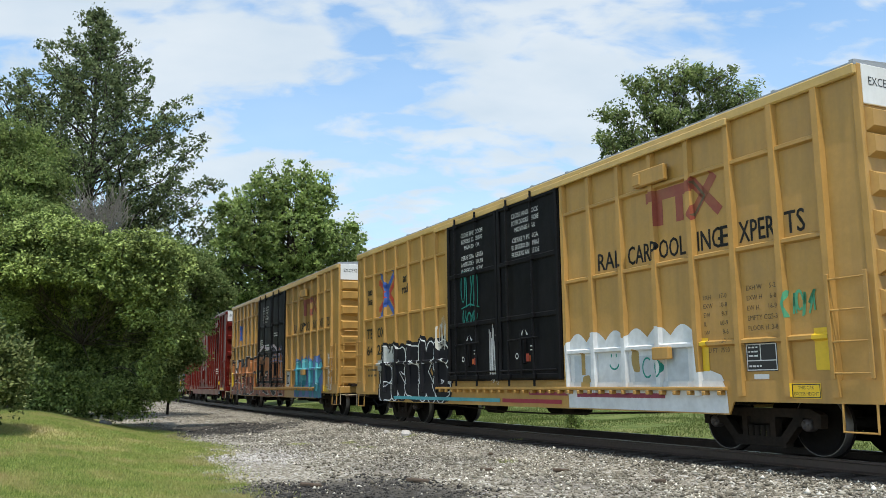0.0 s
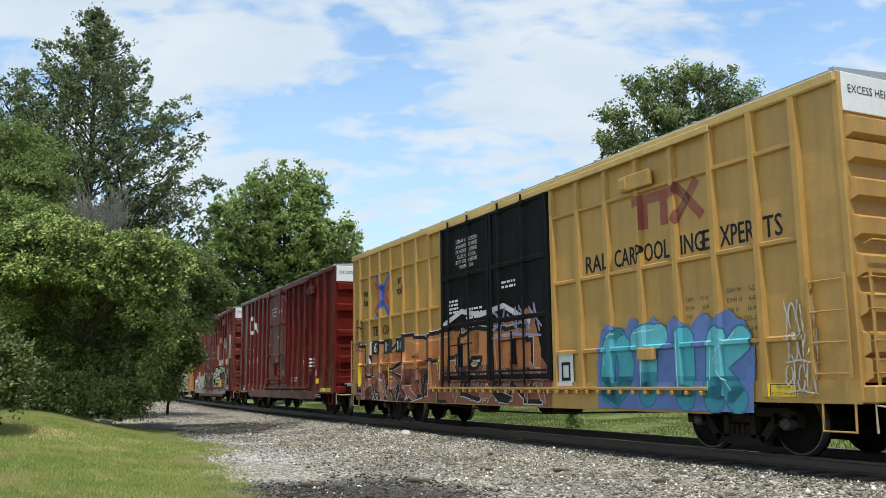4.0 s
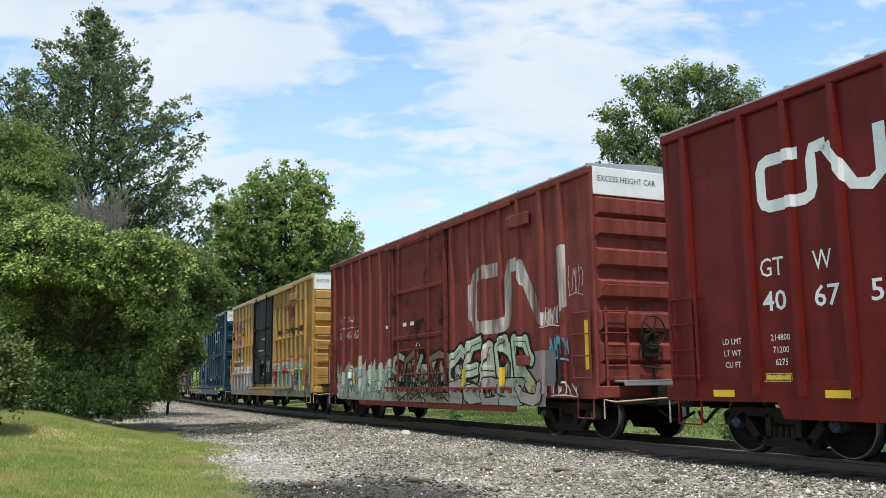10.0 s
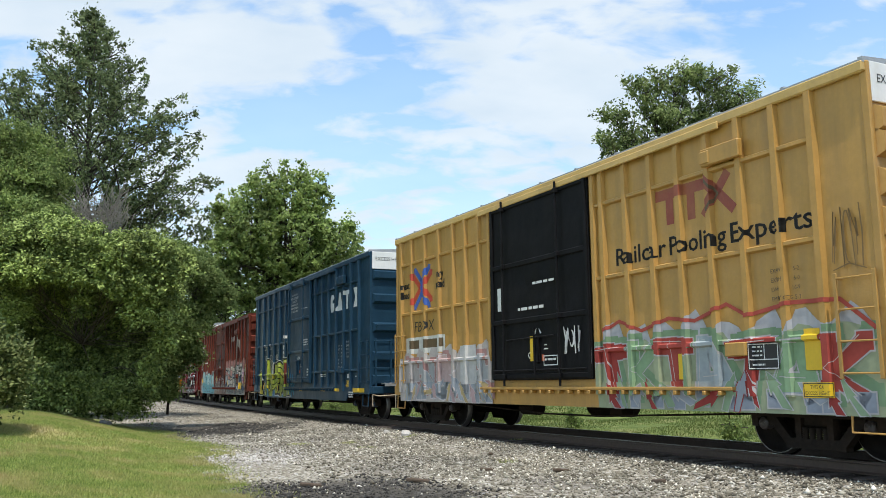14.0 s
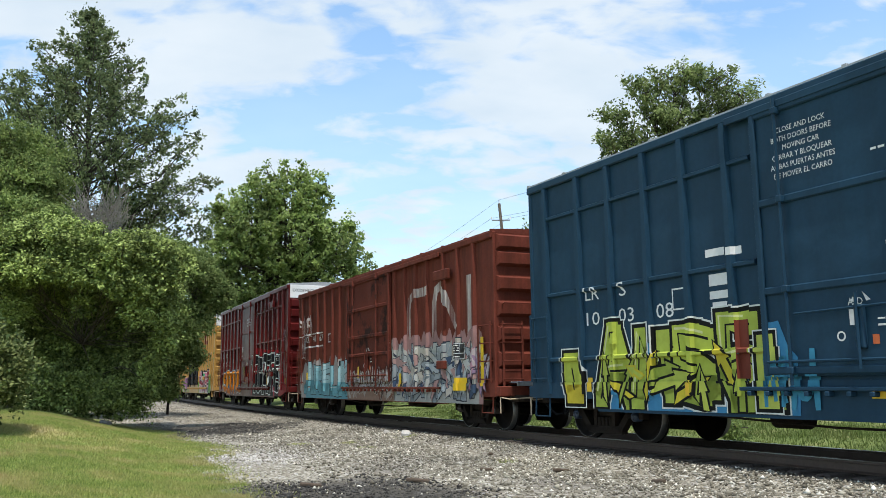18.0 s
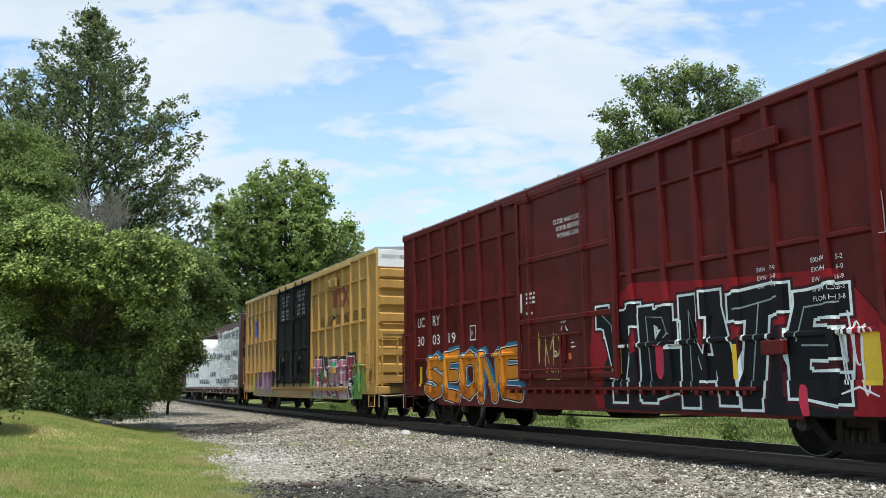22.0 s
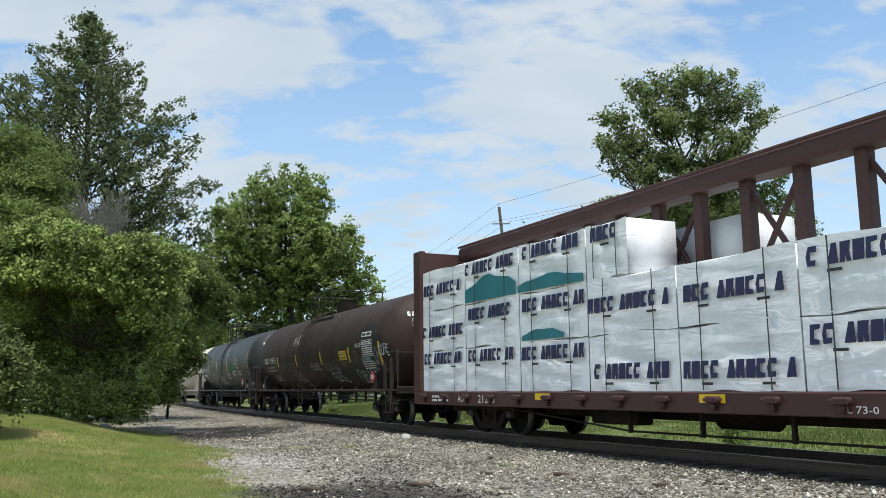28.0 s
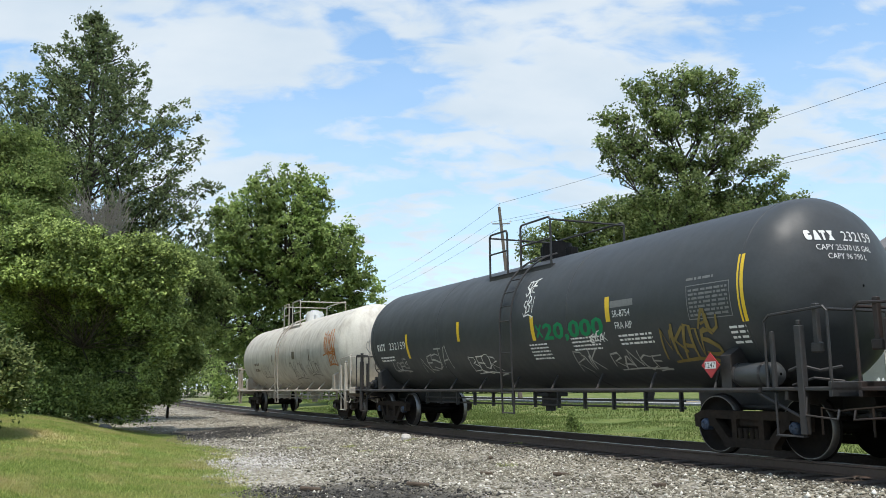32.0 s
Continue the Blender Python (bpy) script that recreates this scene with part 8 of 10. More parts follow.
    for dx in (-0.24, 0.24):
        pts = [(lx + dx, -(R + 0.10) * math.cos(a), zc + (R + 0.10) * math.sin(a)) for a in [radians(78 - 6.5 * k) for k in range(13)]] + [(lx + dx, -(R + 0.10), 1.6), (lx + dx, -(R + 0.06), 0.5)]
        part("ladder_rail", Form().pipe(pts, 0.022, 6), t, root)
    for k in range(11):
        if k < 7:
            a = radians(72 - 12 * k)
            p = (-(R + 0.10) * math.cos(a), zc + (R + 0.10) * math.sin(a))
        else:
            p = (-(R + 0.08), 2.2 - 0.42 * (k - 6))
        part("ladder_rung", Form().rod((lx - 0.24, *p), (lx + 0.24, *p), 0.014, 6), t, root)
    # dome, its platform and rails
    zt = zc + R
    part("dome", Form().rod((plat_x + 0.1, 0, zt - 0.08), (plat_x + 0.1, 0, zt + 0.28), 0.38, 24).rod((plat_x + 0.1, 0, zt + 0.28), (plat_x + 0.1, 0, zt + 0.36), 0.34, 24).rod((plat_x + 0.1, 0, zt + 0.36), (plat_x + 0.1, 0, zt + 0.42), 0.16, 16), M[dome], root)
    part("valve", Form().rod((plat_x - 0.7, 0.2, zt - 0.05), (plat_x - 0.7, 0.2, zt + 0.22), 0.11, 12).rod((plat_x + 0.85, -0.1, zt - 0.05), (plat_x + 0.85, -0.1, zt + 0.16), 0.14, 12), M[dome], root)
    part("dome_platform", Form().cbox(plat_x - 1.35, -0.98, zt - 0.33, plat_x + 1.35, -0.55, zt - 0.28, 0.01).cbox(plat_x - 1.35, 0.55, zt - 0.33, plat_x + 1.35, 0.98, zt - 0.28, 0.01).cbox(plat_x - 1.35, -0.98, zt - 0.40, plat_x + 1.35, -0.92, zt - 0.28, 0.01), t, root)
    for y in (-0.96, 0.96):
        for x0, x1 in ((-1.33, -0.5), (0.1, 1.33)) if y < 0 else ((-1.33, 1.33),):
            f = Form().pipe([(plat_x + x0, y, zt - 0.3), (plat_x + x0, y, zt + 0.66), (plat_x + x0 + 0.06, y, zt + 0.72), (plat_x + x1 - 0.06, y, zt + 0.72), (plat_x + x1, y, zt + 0.66), (plat_x + x1, y, zt - 0.3)], 0.026, 6)
            part("platform_rail", f, t, root)
            part("platform_rail", Form().pipe([(plat_x + x0, y, zt + 0.25), (plat_x + x1, y, zt + 0.25)], 0.02, 6), t, root)
    for x in (-1.33, 1.33):
        part("platform_rail", Form().pipe([(plat_x + x, -0.96, zt + 0.66), (plat_x + x, 0.96, zt + 0.66)], 0.024, 6), t, root)
    couplers(root, 2 * h + 0.4)
    trucks(root, (-7.03, 7.03), mat == "tank_grey")
    return root, Side(root, tank=(R, zc))


def placard(side, x, z, y=-1.53):
    """Red diamond hazard placard in its holder."""
    s = 0.19
    f = Form().prism([(x, z - s), (x + s, z), (x, z + s), (x - s, z)], y, y + 0.015)
    pl = part("placard", f, M["placard_red"], side.root, "red diamond hazard placard")
    w = Form()
    for tri in rect(x - s * 0.62, z - 0.05, x + s * 0.62, z + 0.055):
        w.add([(p[0], y - 0.003, p[1]) for p in tri], [(0, 1, 2)])
    part("placard_field", w, M["chalk"], pl)
    w = Form()
    for tri in words("1247", x - 0.10, z - 0.035, 0.075, 0.2):
        w.add([(p[0], y - 0.005, p[1]) for p in tri], [(0, 1, 2)])
    part("placard_number", w, M["ink"], pl)


M["placard_red"] = paint("placard_red", (0.42, 0.03, 0.035), 0.4, vary=0.08, bump=0)
M["dim_grey"] = paint("dim_grey_lettering", (0.17, 0.17, 0.165), 0.6, vary=0.2, bump=0)
M["grey_trim"] = paint("worn_grey_trim", (0.024, 0.024, 0.025), 0.6, vary=0.3, dirt=(0.07, 0.045, 0.03), dirt_amount=0.5, bump=0.15)
M["rust_trim"] = paint("rusty_trim", (0.020, 0.014, 0.012), 0.7, vary=0.3, dirt=(0.07, 0.032, 0.02), dirt_amount=0.5, bump=0.2)
M["white_trim"] = paint("dirty_white_trim", (0.42, 0.39, 0.33), 0.55, vary=0.15, dirt=(0.25, 0.15, 0.09), dirt_amount=0.8, bump=0.1)


def bars_v(side, spots):
    for x, z0, z1 in spots:
        on_side(side, rect(x, z0, x + 0.13, z1), "yellow_sign", "reflector", label="upright yellow reflector")


def lessor_mark(x, z, h):
    """Four plain white shapes in a row, h high."""
    out = []
    for q, dx in ((((0, 0.2), (0.2, 0), (0.6, 0), (0.8, 0.2), (0.8, 0.5), (0.45, 0.5), (0.45, 0.65), (0.8, 0.75), (0.6, 1), (0.2, 1), (0, 0.8)), 0.0), (((0, 0), (0.9, 0), (0.6, 1), (0.3, 1)), 0.9),
                  (((0.25, 0), (0.55, 0), (0.55, 0.75), (0.8, 0.75), (0.8, 1), (0, 1), (0, 0.75), (0.25, 0.75)), 1.75), (((0, 0), (0.85, 0), (0.55, 0.5), (0.85, 1), (0, 1), (0.3, 0.5)), 2.65)):
        out += poly([(x + (a * 0.9 + dx) * h * 0.85, z + b * h) for a, b in q])
    return out


K_CAR, K_SIDE = tank_car("rusty brown tank car with graffiti and hazard placards", 205.25, "tank_brown", "rust_trim", 0.05, "steel_dark", -0.78)
M["soot_and_shade"] = paint("soot_and_shade_stain", (0.012, 0.0105, 0.0095), 0.7, vary=0.2, bump=0, wear=(0.36, 0.62))
# first two: soot by the plate; last two: shade under the shell, painted dark
for x, z, w, h, k in ((6.4, 2.75, 1.2, 0.6, 1), (6.9, 2.1, 1.5, 1.1, 2), (5.6, 1.55, 2.6, 0.55, 3), (2.6, 1.5, 2.4, 0.5, 4)):
    on_side(K_SIDE, poly(blob(x, z, w, h, random.Random(k), 0.8, 0.12, 24)), "soot_and_shade", "soot_shade_patch", label="dark patch: soot by the plate, painted underside shade lower down")
on_side(K_SIDE, words("95853", -6.0, 2.12, 0.24, 0.95) + lessor_mark(-6.95, 2.12, 0.24), "chalk", "car_number")
on_side(K_SIDE, words("LD LMT 198900 LB  90200 KG", -6.85, 1.93, 0.062, 1.4), "chalk", "load_limit")
on_side(K_SIDE, words("LT WT 64100 LB  29100 KG NEW 4-97", -6.85, 1.80, 0.062, 1.65), "chalk", "light_weight")
on_side(K_SIDE, words("FRA AIP", 5.32, 2.32, 0.13, 0.55), "chalk", "inspection_mark")
on_side(K_SIDE, frame_of(5.92, 2.02, 6.86, 2.52, 0.018) + rect(6.3, 2.03, 6.315, 2.5) + rect(6.6, 2.03, 6.615, 2.5) + dashes(5.96, 2.44, 0.85, 7, 0.035, 0.062, 152) + sum([rect(5.93, 2.08 + 0.085 * k, 6.85, 2.086 + 0.085 * k) for k in range(5)], []), "chalk", "product_table")
on_side(K_SIDE, rect(5.92, 2.62, 6.80, 2.77), "chalk", "product_plate", label="white product plate")
on_side(K_SIDE, dashes(5.97, 2.655, 0.78, 1, 0.08, 0.1, 158), "ink", "plate_lettering")
on_side(K_SIDE, dashes(5.75, 1.85, 0.95, 4, 0.03, 0.065, 153), "chalk", "small_print")
on_side(K_SIDE, frame_of(6.3, 1.55, 6.8, 1.82, 0.02) + rect(6.46, 1.56, 6.475, 1.82) + rect(6.62, 1.56, 6.635, 1.82), "chalk", "stencil_lines")
on_side(K_SIDE, rect(3.6, 1.98, 4.36, 2.28), "yellow_sign", "emergency_notice", label="yellow notice plate")
on_side(K_SIDE, dashes(3.66, 2.2, 0.64, 2, 0.03, 0.055, 154), "ink", "notice_lettering")
on_side(K_SIDE, sum([rect(3.66 + 0.058 * k, 2.01, 3.70 + 0.058 * k, 2.1) for k in range(11) if k not in (3, 7)], []), "ink", "notice_number")
bars_v(K_SIDE, [(-4.75, 1.95, 2.35), (-1.9, 1.9, 2.36), (1.4, 1.9, 2.36), (4.55, 1.9, 2.37), (7.38, 1.58, 2.42)])
DIM, SOFT, WHITE, BLUISH, TEAL = (0.14, 0.135, 0.12), (0.36, 0.355, 0.34), (0.68, 0.68, 0.66), (0.45, 0.53, 0.56), (0.25, 0.45, 0.45)
K_TAGS = [("XMAK", -2.15, 2.74, 1.0, 0.36, WHITE, 0.03, False), ("RVNER", -5.2, 1.74, 0.95, 0.32, DIM, 0.035, True), ("BAGER", -4.4, 1.78, 1.05, 0.3, DIM, 0.035, False), ("MENK", -3.3, 1.75, 1.1, 0.32, DIM, 0.035, True), ("VOKER", -2.95, 1.4, 1.3, 0.27, SOFT, 0.03, True),
          ("TOKES", -2.55, 1.16, 0.85, 0.2, SOFT, 0.028, False), ("BORKE", -6.0, 1.42, 0.95, 0.2, SOFT, 0.03, True), ("NOLE", -4.6, 1.4, 1.2, 0.2, DIM, 0.03, False), ("RAISER", 0.05, 1.76, 1.05, 0.24, SOFT, 0.028, True), ("VANOEN", 1.55, 1.74, 1.8, 0.26, DIM, 0.035, True),
          ("ROEVL", 2.05, 1.34, 1.25, 0.36, BLUISH, 0.03, True), ("SIT", 3.75, 1.75, 0.75, 0.18, DIM, 0.03, False), ("CBRULEI", 4.75, 1.28, 1.7, 0.38, BLUISH, 0.03, True), ("ABL", 5.0, 1.8, 0.5, 0.5, DIM, 0.03, False), ("KOMESX", 5.8, 1.88, 0.85, 0.12, TEAL, 0.022, False), ("SOR", 6.85, 1.82, 0.55, 0.5, SOFT, 0.03, True), ("RORE", 7.52, 2.05, 0.75, 0.32, BLUISH, 0.03, True)]
for i, (word, x, z, w, h, col, lw, flick) in enumerate(K_TAGS):
    scrawl(K_SIDE, word.replace("G", "C").replace("X", "K"), x, z, w, h, col, 160 + i, lw, flick)
placard(K_SIDE, 7.15, 1.38)
L_CAR, L_SIDE = tank_car("dark grey tank car with graffiti and hazard placards", 223.5, "tank_grey", "grey_trim", 0.35, "black", 0.35)
on_side(L_SIDE, words("232159", -6.2, 2.12, 0.2, 1.15) + lessor_mark(-7.1, 2.12, 0.2) + dashes(-7.0, 1.9, 1.0, 2, 0.045, 0.085, 171) + words("SR-8754", 4.35, 2.27, 0.12, 0.5) + words("FRA AIP", 4.38, 2.06, 0.12, 0.48) + dashes(4.4, 1.92, 0.9, 3, 0.035, 0.07, 172), "chalk", "car_number")
on_side(L_SIDE, frame_of(6.3, 2.08, 7.25, 2.62, 0.015) + dashes(6.35, 2.52, 0.85, 7, 0.035, 0.065, 173) + dashes(6.3, 2.7, 0.6, 1, 0.04, 0.1, 174) + rect(4.3, 2.44, 4.95, 2.56), "dim_grey", "product_table")
on_side(L_SIDE, dashes(1.35, 1.9, 0.7, 5, 0.03, 0.07, 175) + dashes(2.9, 1.95, 0.9, 4, 0.03, 0.07, 176) + dashes(7.1, 1.9, 0.35, 4, 0.035, 0.075, 177), "chalk", "small_print")
bars_v(L_SIDE, [(-5.0, 1.85, 2.5), (-1.85, 2.15, 2.62), (1.55, 2.0, 2.5), (4.15, 2.2, 2.65), (7.4, 1.98, 2.98)])
green = bold(words("20,000", 2.0, 2.0, 0.3, 2.0, 0.01, 0.1), 0.018) + stroke([(1.75, 2.05), (1.95, 2.3)], 0.05) + stroke([(1.75, 2.3), (1.95, 2.05)], 0.05)
on_side(L_SIDE, green, spray((0.02, 0.22, 0.09)), "graffiti_tag")
L_TAGS = [("NESTA", -4.3, 1.5, 1.7, 0.5, SOFT, 0.035), ("BEOR", -1.6, 1.42, 1.3, 0.4, WHITE, 0.03), ("SRE", 1.28, 2.95, 0.35, 0.35, WHITE, 0.03), ("SBN", 1.3, 2.55, 0.35, 0.4, WHITE, 0.03), ("RVK", 2.75, 1.35, 0.75, 0.38, SOFT, 0.03), ("RANCE", 3.9, 1.38, 1.35, 0.28, SOFT, 0.03),
          ("EVEAK", 3.55, 1.86, 0.5, 0.16, WHITE, 0.022), ("MKAVS", 5.5, 1.5, 1.2, 0.52, (0.2, 0.15, 0.055), 0.06), ("AU", 6.5, 1.9, 0.35, 0.28, (0.2, 0.15, 0.055), 0.045), ("LOEB", -6.3, 1.55, 1.0, 0.26, SOFT, 0.035), ("SI", -8.0, 2.0, 0.4, 0.6, SOFT, 0.035)]
for i, (word, x, z, w, h, col, lw) in enumerate(L_TAGS):
    scrawl(L_SIDE, word, x, z, w, h, col, 180 + i, lw, i % 2 == 1)
placard(L_SIDE, 6.85, 1.36)
placard(K_SIDE, -8.5, 1.62, -0.95)
part("placard_bracket", Form().cbox(-8.53, -0.93, 1.02, -8.47, -0.9, 1.6, 0.005), M["rust_trim"], K_CAR)
M_CAR, M_SIDE = tank_car("dirty white tank car streaked with grime", 241.9, "tank_white", "white_trim", -0.3, "white")
for i, (x, z, w, h) in enumerate([(5.9, 2.3, 1.3, 0.75), (6.4, 1.9, 0.9, 0.5)]):
    tag(M_SIDE, x, z, w, h, (0.55, 0.20, 0.05), 190 + i, 0.07, n=6)
for i, (x, z, w, h) in enumerate([(-4.0, 1.6, 1.6, 0.5), (1.0, 1.5, 2.0, 0.6), (3.6, 1.6, 1.3, 0.5)]):
    tag(M_SIDE, x, z, w, h, (0.25, 0.23, 0.2), 195 + i, 0.05, n=5)
on_side(M_SIDE, rect(1.6, 2.2, 2.0, 2.5) + dashes(-5.2, 2.1, 0.9, 2, 0.12, 0.25, 199) + rect(-1.8, 2.1, -1.72, 2.5) + rect(4.0, 2.1, 4.08, 2.5), "ink_brown", "marking")


def head_words(root, x, tris):
    """Lettering on a domed head: laid on the dome."""
    f = Form()
    h, R, zc = 8.4, 1.45, 2.46
    for t in tris:
        pts = []
        for y, z in t:
            r = min(math.hypot(y, z - zc), R * 0.999)
            pts.append((h - 0.85 * (1 - math.sqrt(1 - (r / R) ** 2)) + 0.008, y, z))
        if (t[1][0] - t[0][0]) * (t[2][1] - t[0][1]) - (t[1][1] - t[0][1]) * (t[2][0] - t[0][0]) < 0:
            pts = pts[::-1]
        f.add(pts, [(0, 1, 2)])
    part("head_lettering", f, M["chalk"], root)


for car, num, rows in ((K_CAR, "95853", ["CAPY 26321 US GAL", "CAPY 22083 IMP GAL", "CAPY 100 283 L"]), (L_CAR, "232159", ["CAPY 25570 US GAL", "CAPY 96 790 L"])):
    head_words(car, 0, words(num, -0.22, 3.12, 0.15, 0.62) + lessor_mark(-0.8, 3.12, 0.15) + lines_of(rows, -0.2, 2.97, 0.085, 0.13))
# ---- trees ----
LEAF = {
    "maple": leaf_material("maple_leaves", (0.12, 0.18, 0.06), (0.40, 0.49, 0.175), 0.58, clump=0.5),
    "oak": leaf_material("oak_leaves", (0.095, 0.14, 0.048), (0.31, 0.37, 0.15), 0.52, clump=0.6),
    "elm": leaf_material("dark_elm_leaves", (0.058, 0.088, 0.040), (0.22, 0.265, 0.125), 0.45, clump=0.6),
    "shrub": leaf_material("shrub_leaves", (0.046, 0.076, 0.02), (0.35, 0.43, 0.13), 0.12, clump=1.1),
    "light": leaf_material("light_green_leaves", (0.09, 0.14, 0.043), (0.30, 0.37, 0.13), 0.52, clump=0.9),
    "pale": leaf_material("pale_bush_leaves", (0.035, 0.065, 0.016), (0.22, 0.25, 0.09), 0.25),
}


def leaf_cloud(name, points, size, material, rng, droop=0.0, flat=0.4):
    """Leaves as small folded blades about the points: four vertices, two triangles each."""
    n = len(points)
    # blades lie more flat than upright, so that their upper sides catch the sun
    nn = rng.normal(size=(n, 3)) * 0.62 + np.array([0.06, -0.55, 0.9]) * flat
    nn /= np.linalg.norm(nn, axis=1)[:, None]
    d = np.cross(nn, rng.normal(size=(n, 3))); d /= np.linalg.norm(d, axis=1)[:, None] + 1e-9
    d[:, 2] -= droop * 0.3
    e = np.cross(nn, d)
    sz = size * rng.uniform(0.6, 1.35, n)[:, None]
    a = points - d * sz * 0.5
    b = points + e * sz * 0.33 + nn * sz * 0.08
    c = points + d * sz * 0.6
    f = points - e * sz * 0.33 + nn * sz * 0.08
    verts = np.stack([a, b, c, f], 1).reshape(-1, 3)
    i = np.arange(n) * 4
    tri = np.concatenate([np.stack([i, i + 1, i + 2], 1), np.stack([i, i + 2, i + 3], 1)])
    return raw_mesh(name, verts, tri, material)


def limb(f, p, q, r0, r1, rng, bend=0.12, n=5):
    """A crooked tapered limb from p to q."""
    p, q = Vector(p), Vector(q)
    L = (q - p).length
    pts = [p]
    for i in range(1, n):
        t = i / n
        pts.append(p.lerp(q, t) + Vector(rng.normal(size=3)) * L * bend * 0.35 * math.sin(math.pi * t))
    pts.append(q)
    for i in range(n):
        f.rod(pts[i], pts[i + 1], r0 + (r1 - r0) * i / n, 7, r0 + (r1 - r0) * (i + 1) / n, caps=False)
    return pts


def lobed_tree(name, label, base, lobes, leaves, size, leaf, seed, trunk_r=0.3, clump=0.45, per=26, category="tree", shell=0.75, droop=0.3):
    """A tree whose crown is built of clumps gathered near the surface of several lobes: (x, y, z, half width, half height)."""
    rng = np.random.default_rng(seed)
    root = thing(name, label, category)
    base = Vector(base)
    root.matrix_basis = Matrix.Translation(base)
    f = Form()
    top = max(lobes, key=lambda q: q[2])
    hub = Vector((0, 0, 0))
    fork = Vector((base.x * 0.6 + top[0] * 0.4, base.y * 0.6 + top[1] * 0.4, base.z + (top[2] - base.z) * 0.42)) - base
    pts = limb(f, hub, fork, trunk_r, trunk_r * 0.62, rng, 0.06, 6)
    weights = np.array([q[3] * q[3] * q[4] for q in lobes]) ** 0.75
    weights /= weights.sum()
    cloud = []
    for q, w in zip(lobes, weights):
        c = Vector(q[:3]) - base
        start = pts[3] if c.z < fork.z else fork
        end = c + Vector((0, 0, q[4] * 0.2))
        lp = limb(f, start, end, trunk_r * 0.42, trunk_r * 0.12, rng, 0.16)
        m = max(3, int(leaves * w / per))
        dirs = rng.normal(size=(m, 3)); dirs /= np.linalg.norm(dirs, axis=1)[:, None]
        rad = shell + (1.12 - shell) * rng.random(m)
        rad[rng.random(m) < 0.25] *= 0.6
        cen = np.array(c) + dirs * rad[:, None] * np.array([q[3], q[3] * 0.9, q[4]])
        for k in range(0, m, 40 if category == "shrub" else 5):
            limb(f, lp[-2 if k % 2 else -3], cen[k], trunk_r * 0.10, 0.012, rng, 0.2, 3)
        sc = clump * rng.uniform(0.55, 1.3, m)
        off = rng.normal(size=(m, per, 3)) * sc[:, None, None] * np.array([0.55, 0.55, 0.42])
        cloud.append((cen[:, None, :] + off).reshape(-1, 3))
    part("trunk", f, M["bark"], root)
    part("crown", leaf_cloud("crown", np.concatenate(cloud), size, LEAF[leaf], rng, droop, 0.85 if category == "shrub" else 0.45), None, root)
    return root


def tufts(path, rng, step, side, per, spread_, start=0.35):
    """Leaf places in small tufts along a branch, past its bare inner part."""
    out = []
    lens = [(b - a).length for a, b in zip(path[:-1], path[1:])]
    total = sum(lens)
    d = total * start
    while d < total:
        q, i = d, 0
        while i < len(lens) - 1 and q > lens[i]:
            q -= lens[i]
            i += 1
        p = np.array(path[i].lerp(path[i + 1], min(1, q / lens[i])))
        c = p + rng.normal(size=3) * side * np.array([1, 1, 0.7])
        k = int(per * rng.uniform(0.4, 1.5))
        out.append(c + rng.normal(size=(k, 3)) * spread_ * rng.uniform(0.6, 1.3) * np.array([1, 1, 0.75]))
        d += step * rng.uniform(0.5, 1.5)
    out.append(np.array(path[-1]) + rng.normal(size=(per, 3)) * spread_ * 0.7)
    return out


def upswept_tree(name, label, base, profile, size, leaf, seed, branches=120, per=11, trunk_r=0.28, step=0.3):
    """A tall tree of rising side branches, each with tufts along it: an open, ragged spire. Profile: (height, reach)."""
    rng = np.random.default_rng(seed)
    root = thing(name, label, "tree")
    root.matrix_basis = Matrix.Translation(base)
    f = Form()
    hs, rs = [q[0] for q in profile], [q[1] for q in profile]
    top = hs[-1]
    limb(f, (0, 0, 0), (0.2, 0, top * 0.98), trunk_r, 0.03, rng, 0.03, 10)
    cloud = []
    for i in range(branches):
        z = hs[0] + (top - hs[0]) * ((i + rng.random()) / branches) ** 1.12
        ang = i * 2.399 + rng.uniform(-0.5, 0.5)
        r = float(np.interp(z, hs, rs)) * rng.uniform(0.52, 1.1)
        z0 = max(1.2, z - r * rng.uniform(0.45, 0.95) - 0.3)
        p = Vector((0.2 * z0 / top, 0, z0))
        q = Vector((math.cos(ang) * r, math.sin(ang) * r, z))
        lp = limb(f, p, q, 0.035 + 0.05 * (1 - z / top), 0.012, rng, 0.14, 5)
        cloud += tufts(lp, rng, step, 0.22, per, 0.15)
        # a fork or two off the outer half
        for k in range(2):
            a = lp[2 + k]
            b = a + (q - p) * rng.uniform(0.2, 0.4) + Vector(rng.normal(size=3)) * r * 0.16
            cloud += tufts(limb(f, a, b, 0.02, 0.008, rng, 0.15, 3), rng, step, 0.15, per, 0.13, 0.15)
    part("trunk", f, M["bark"], root)
    part("crown", leaf_cloud("crown", np.concatenate(cloud), size, LEAF[leaf], rng), None, root)
    return root


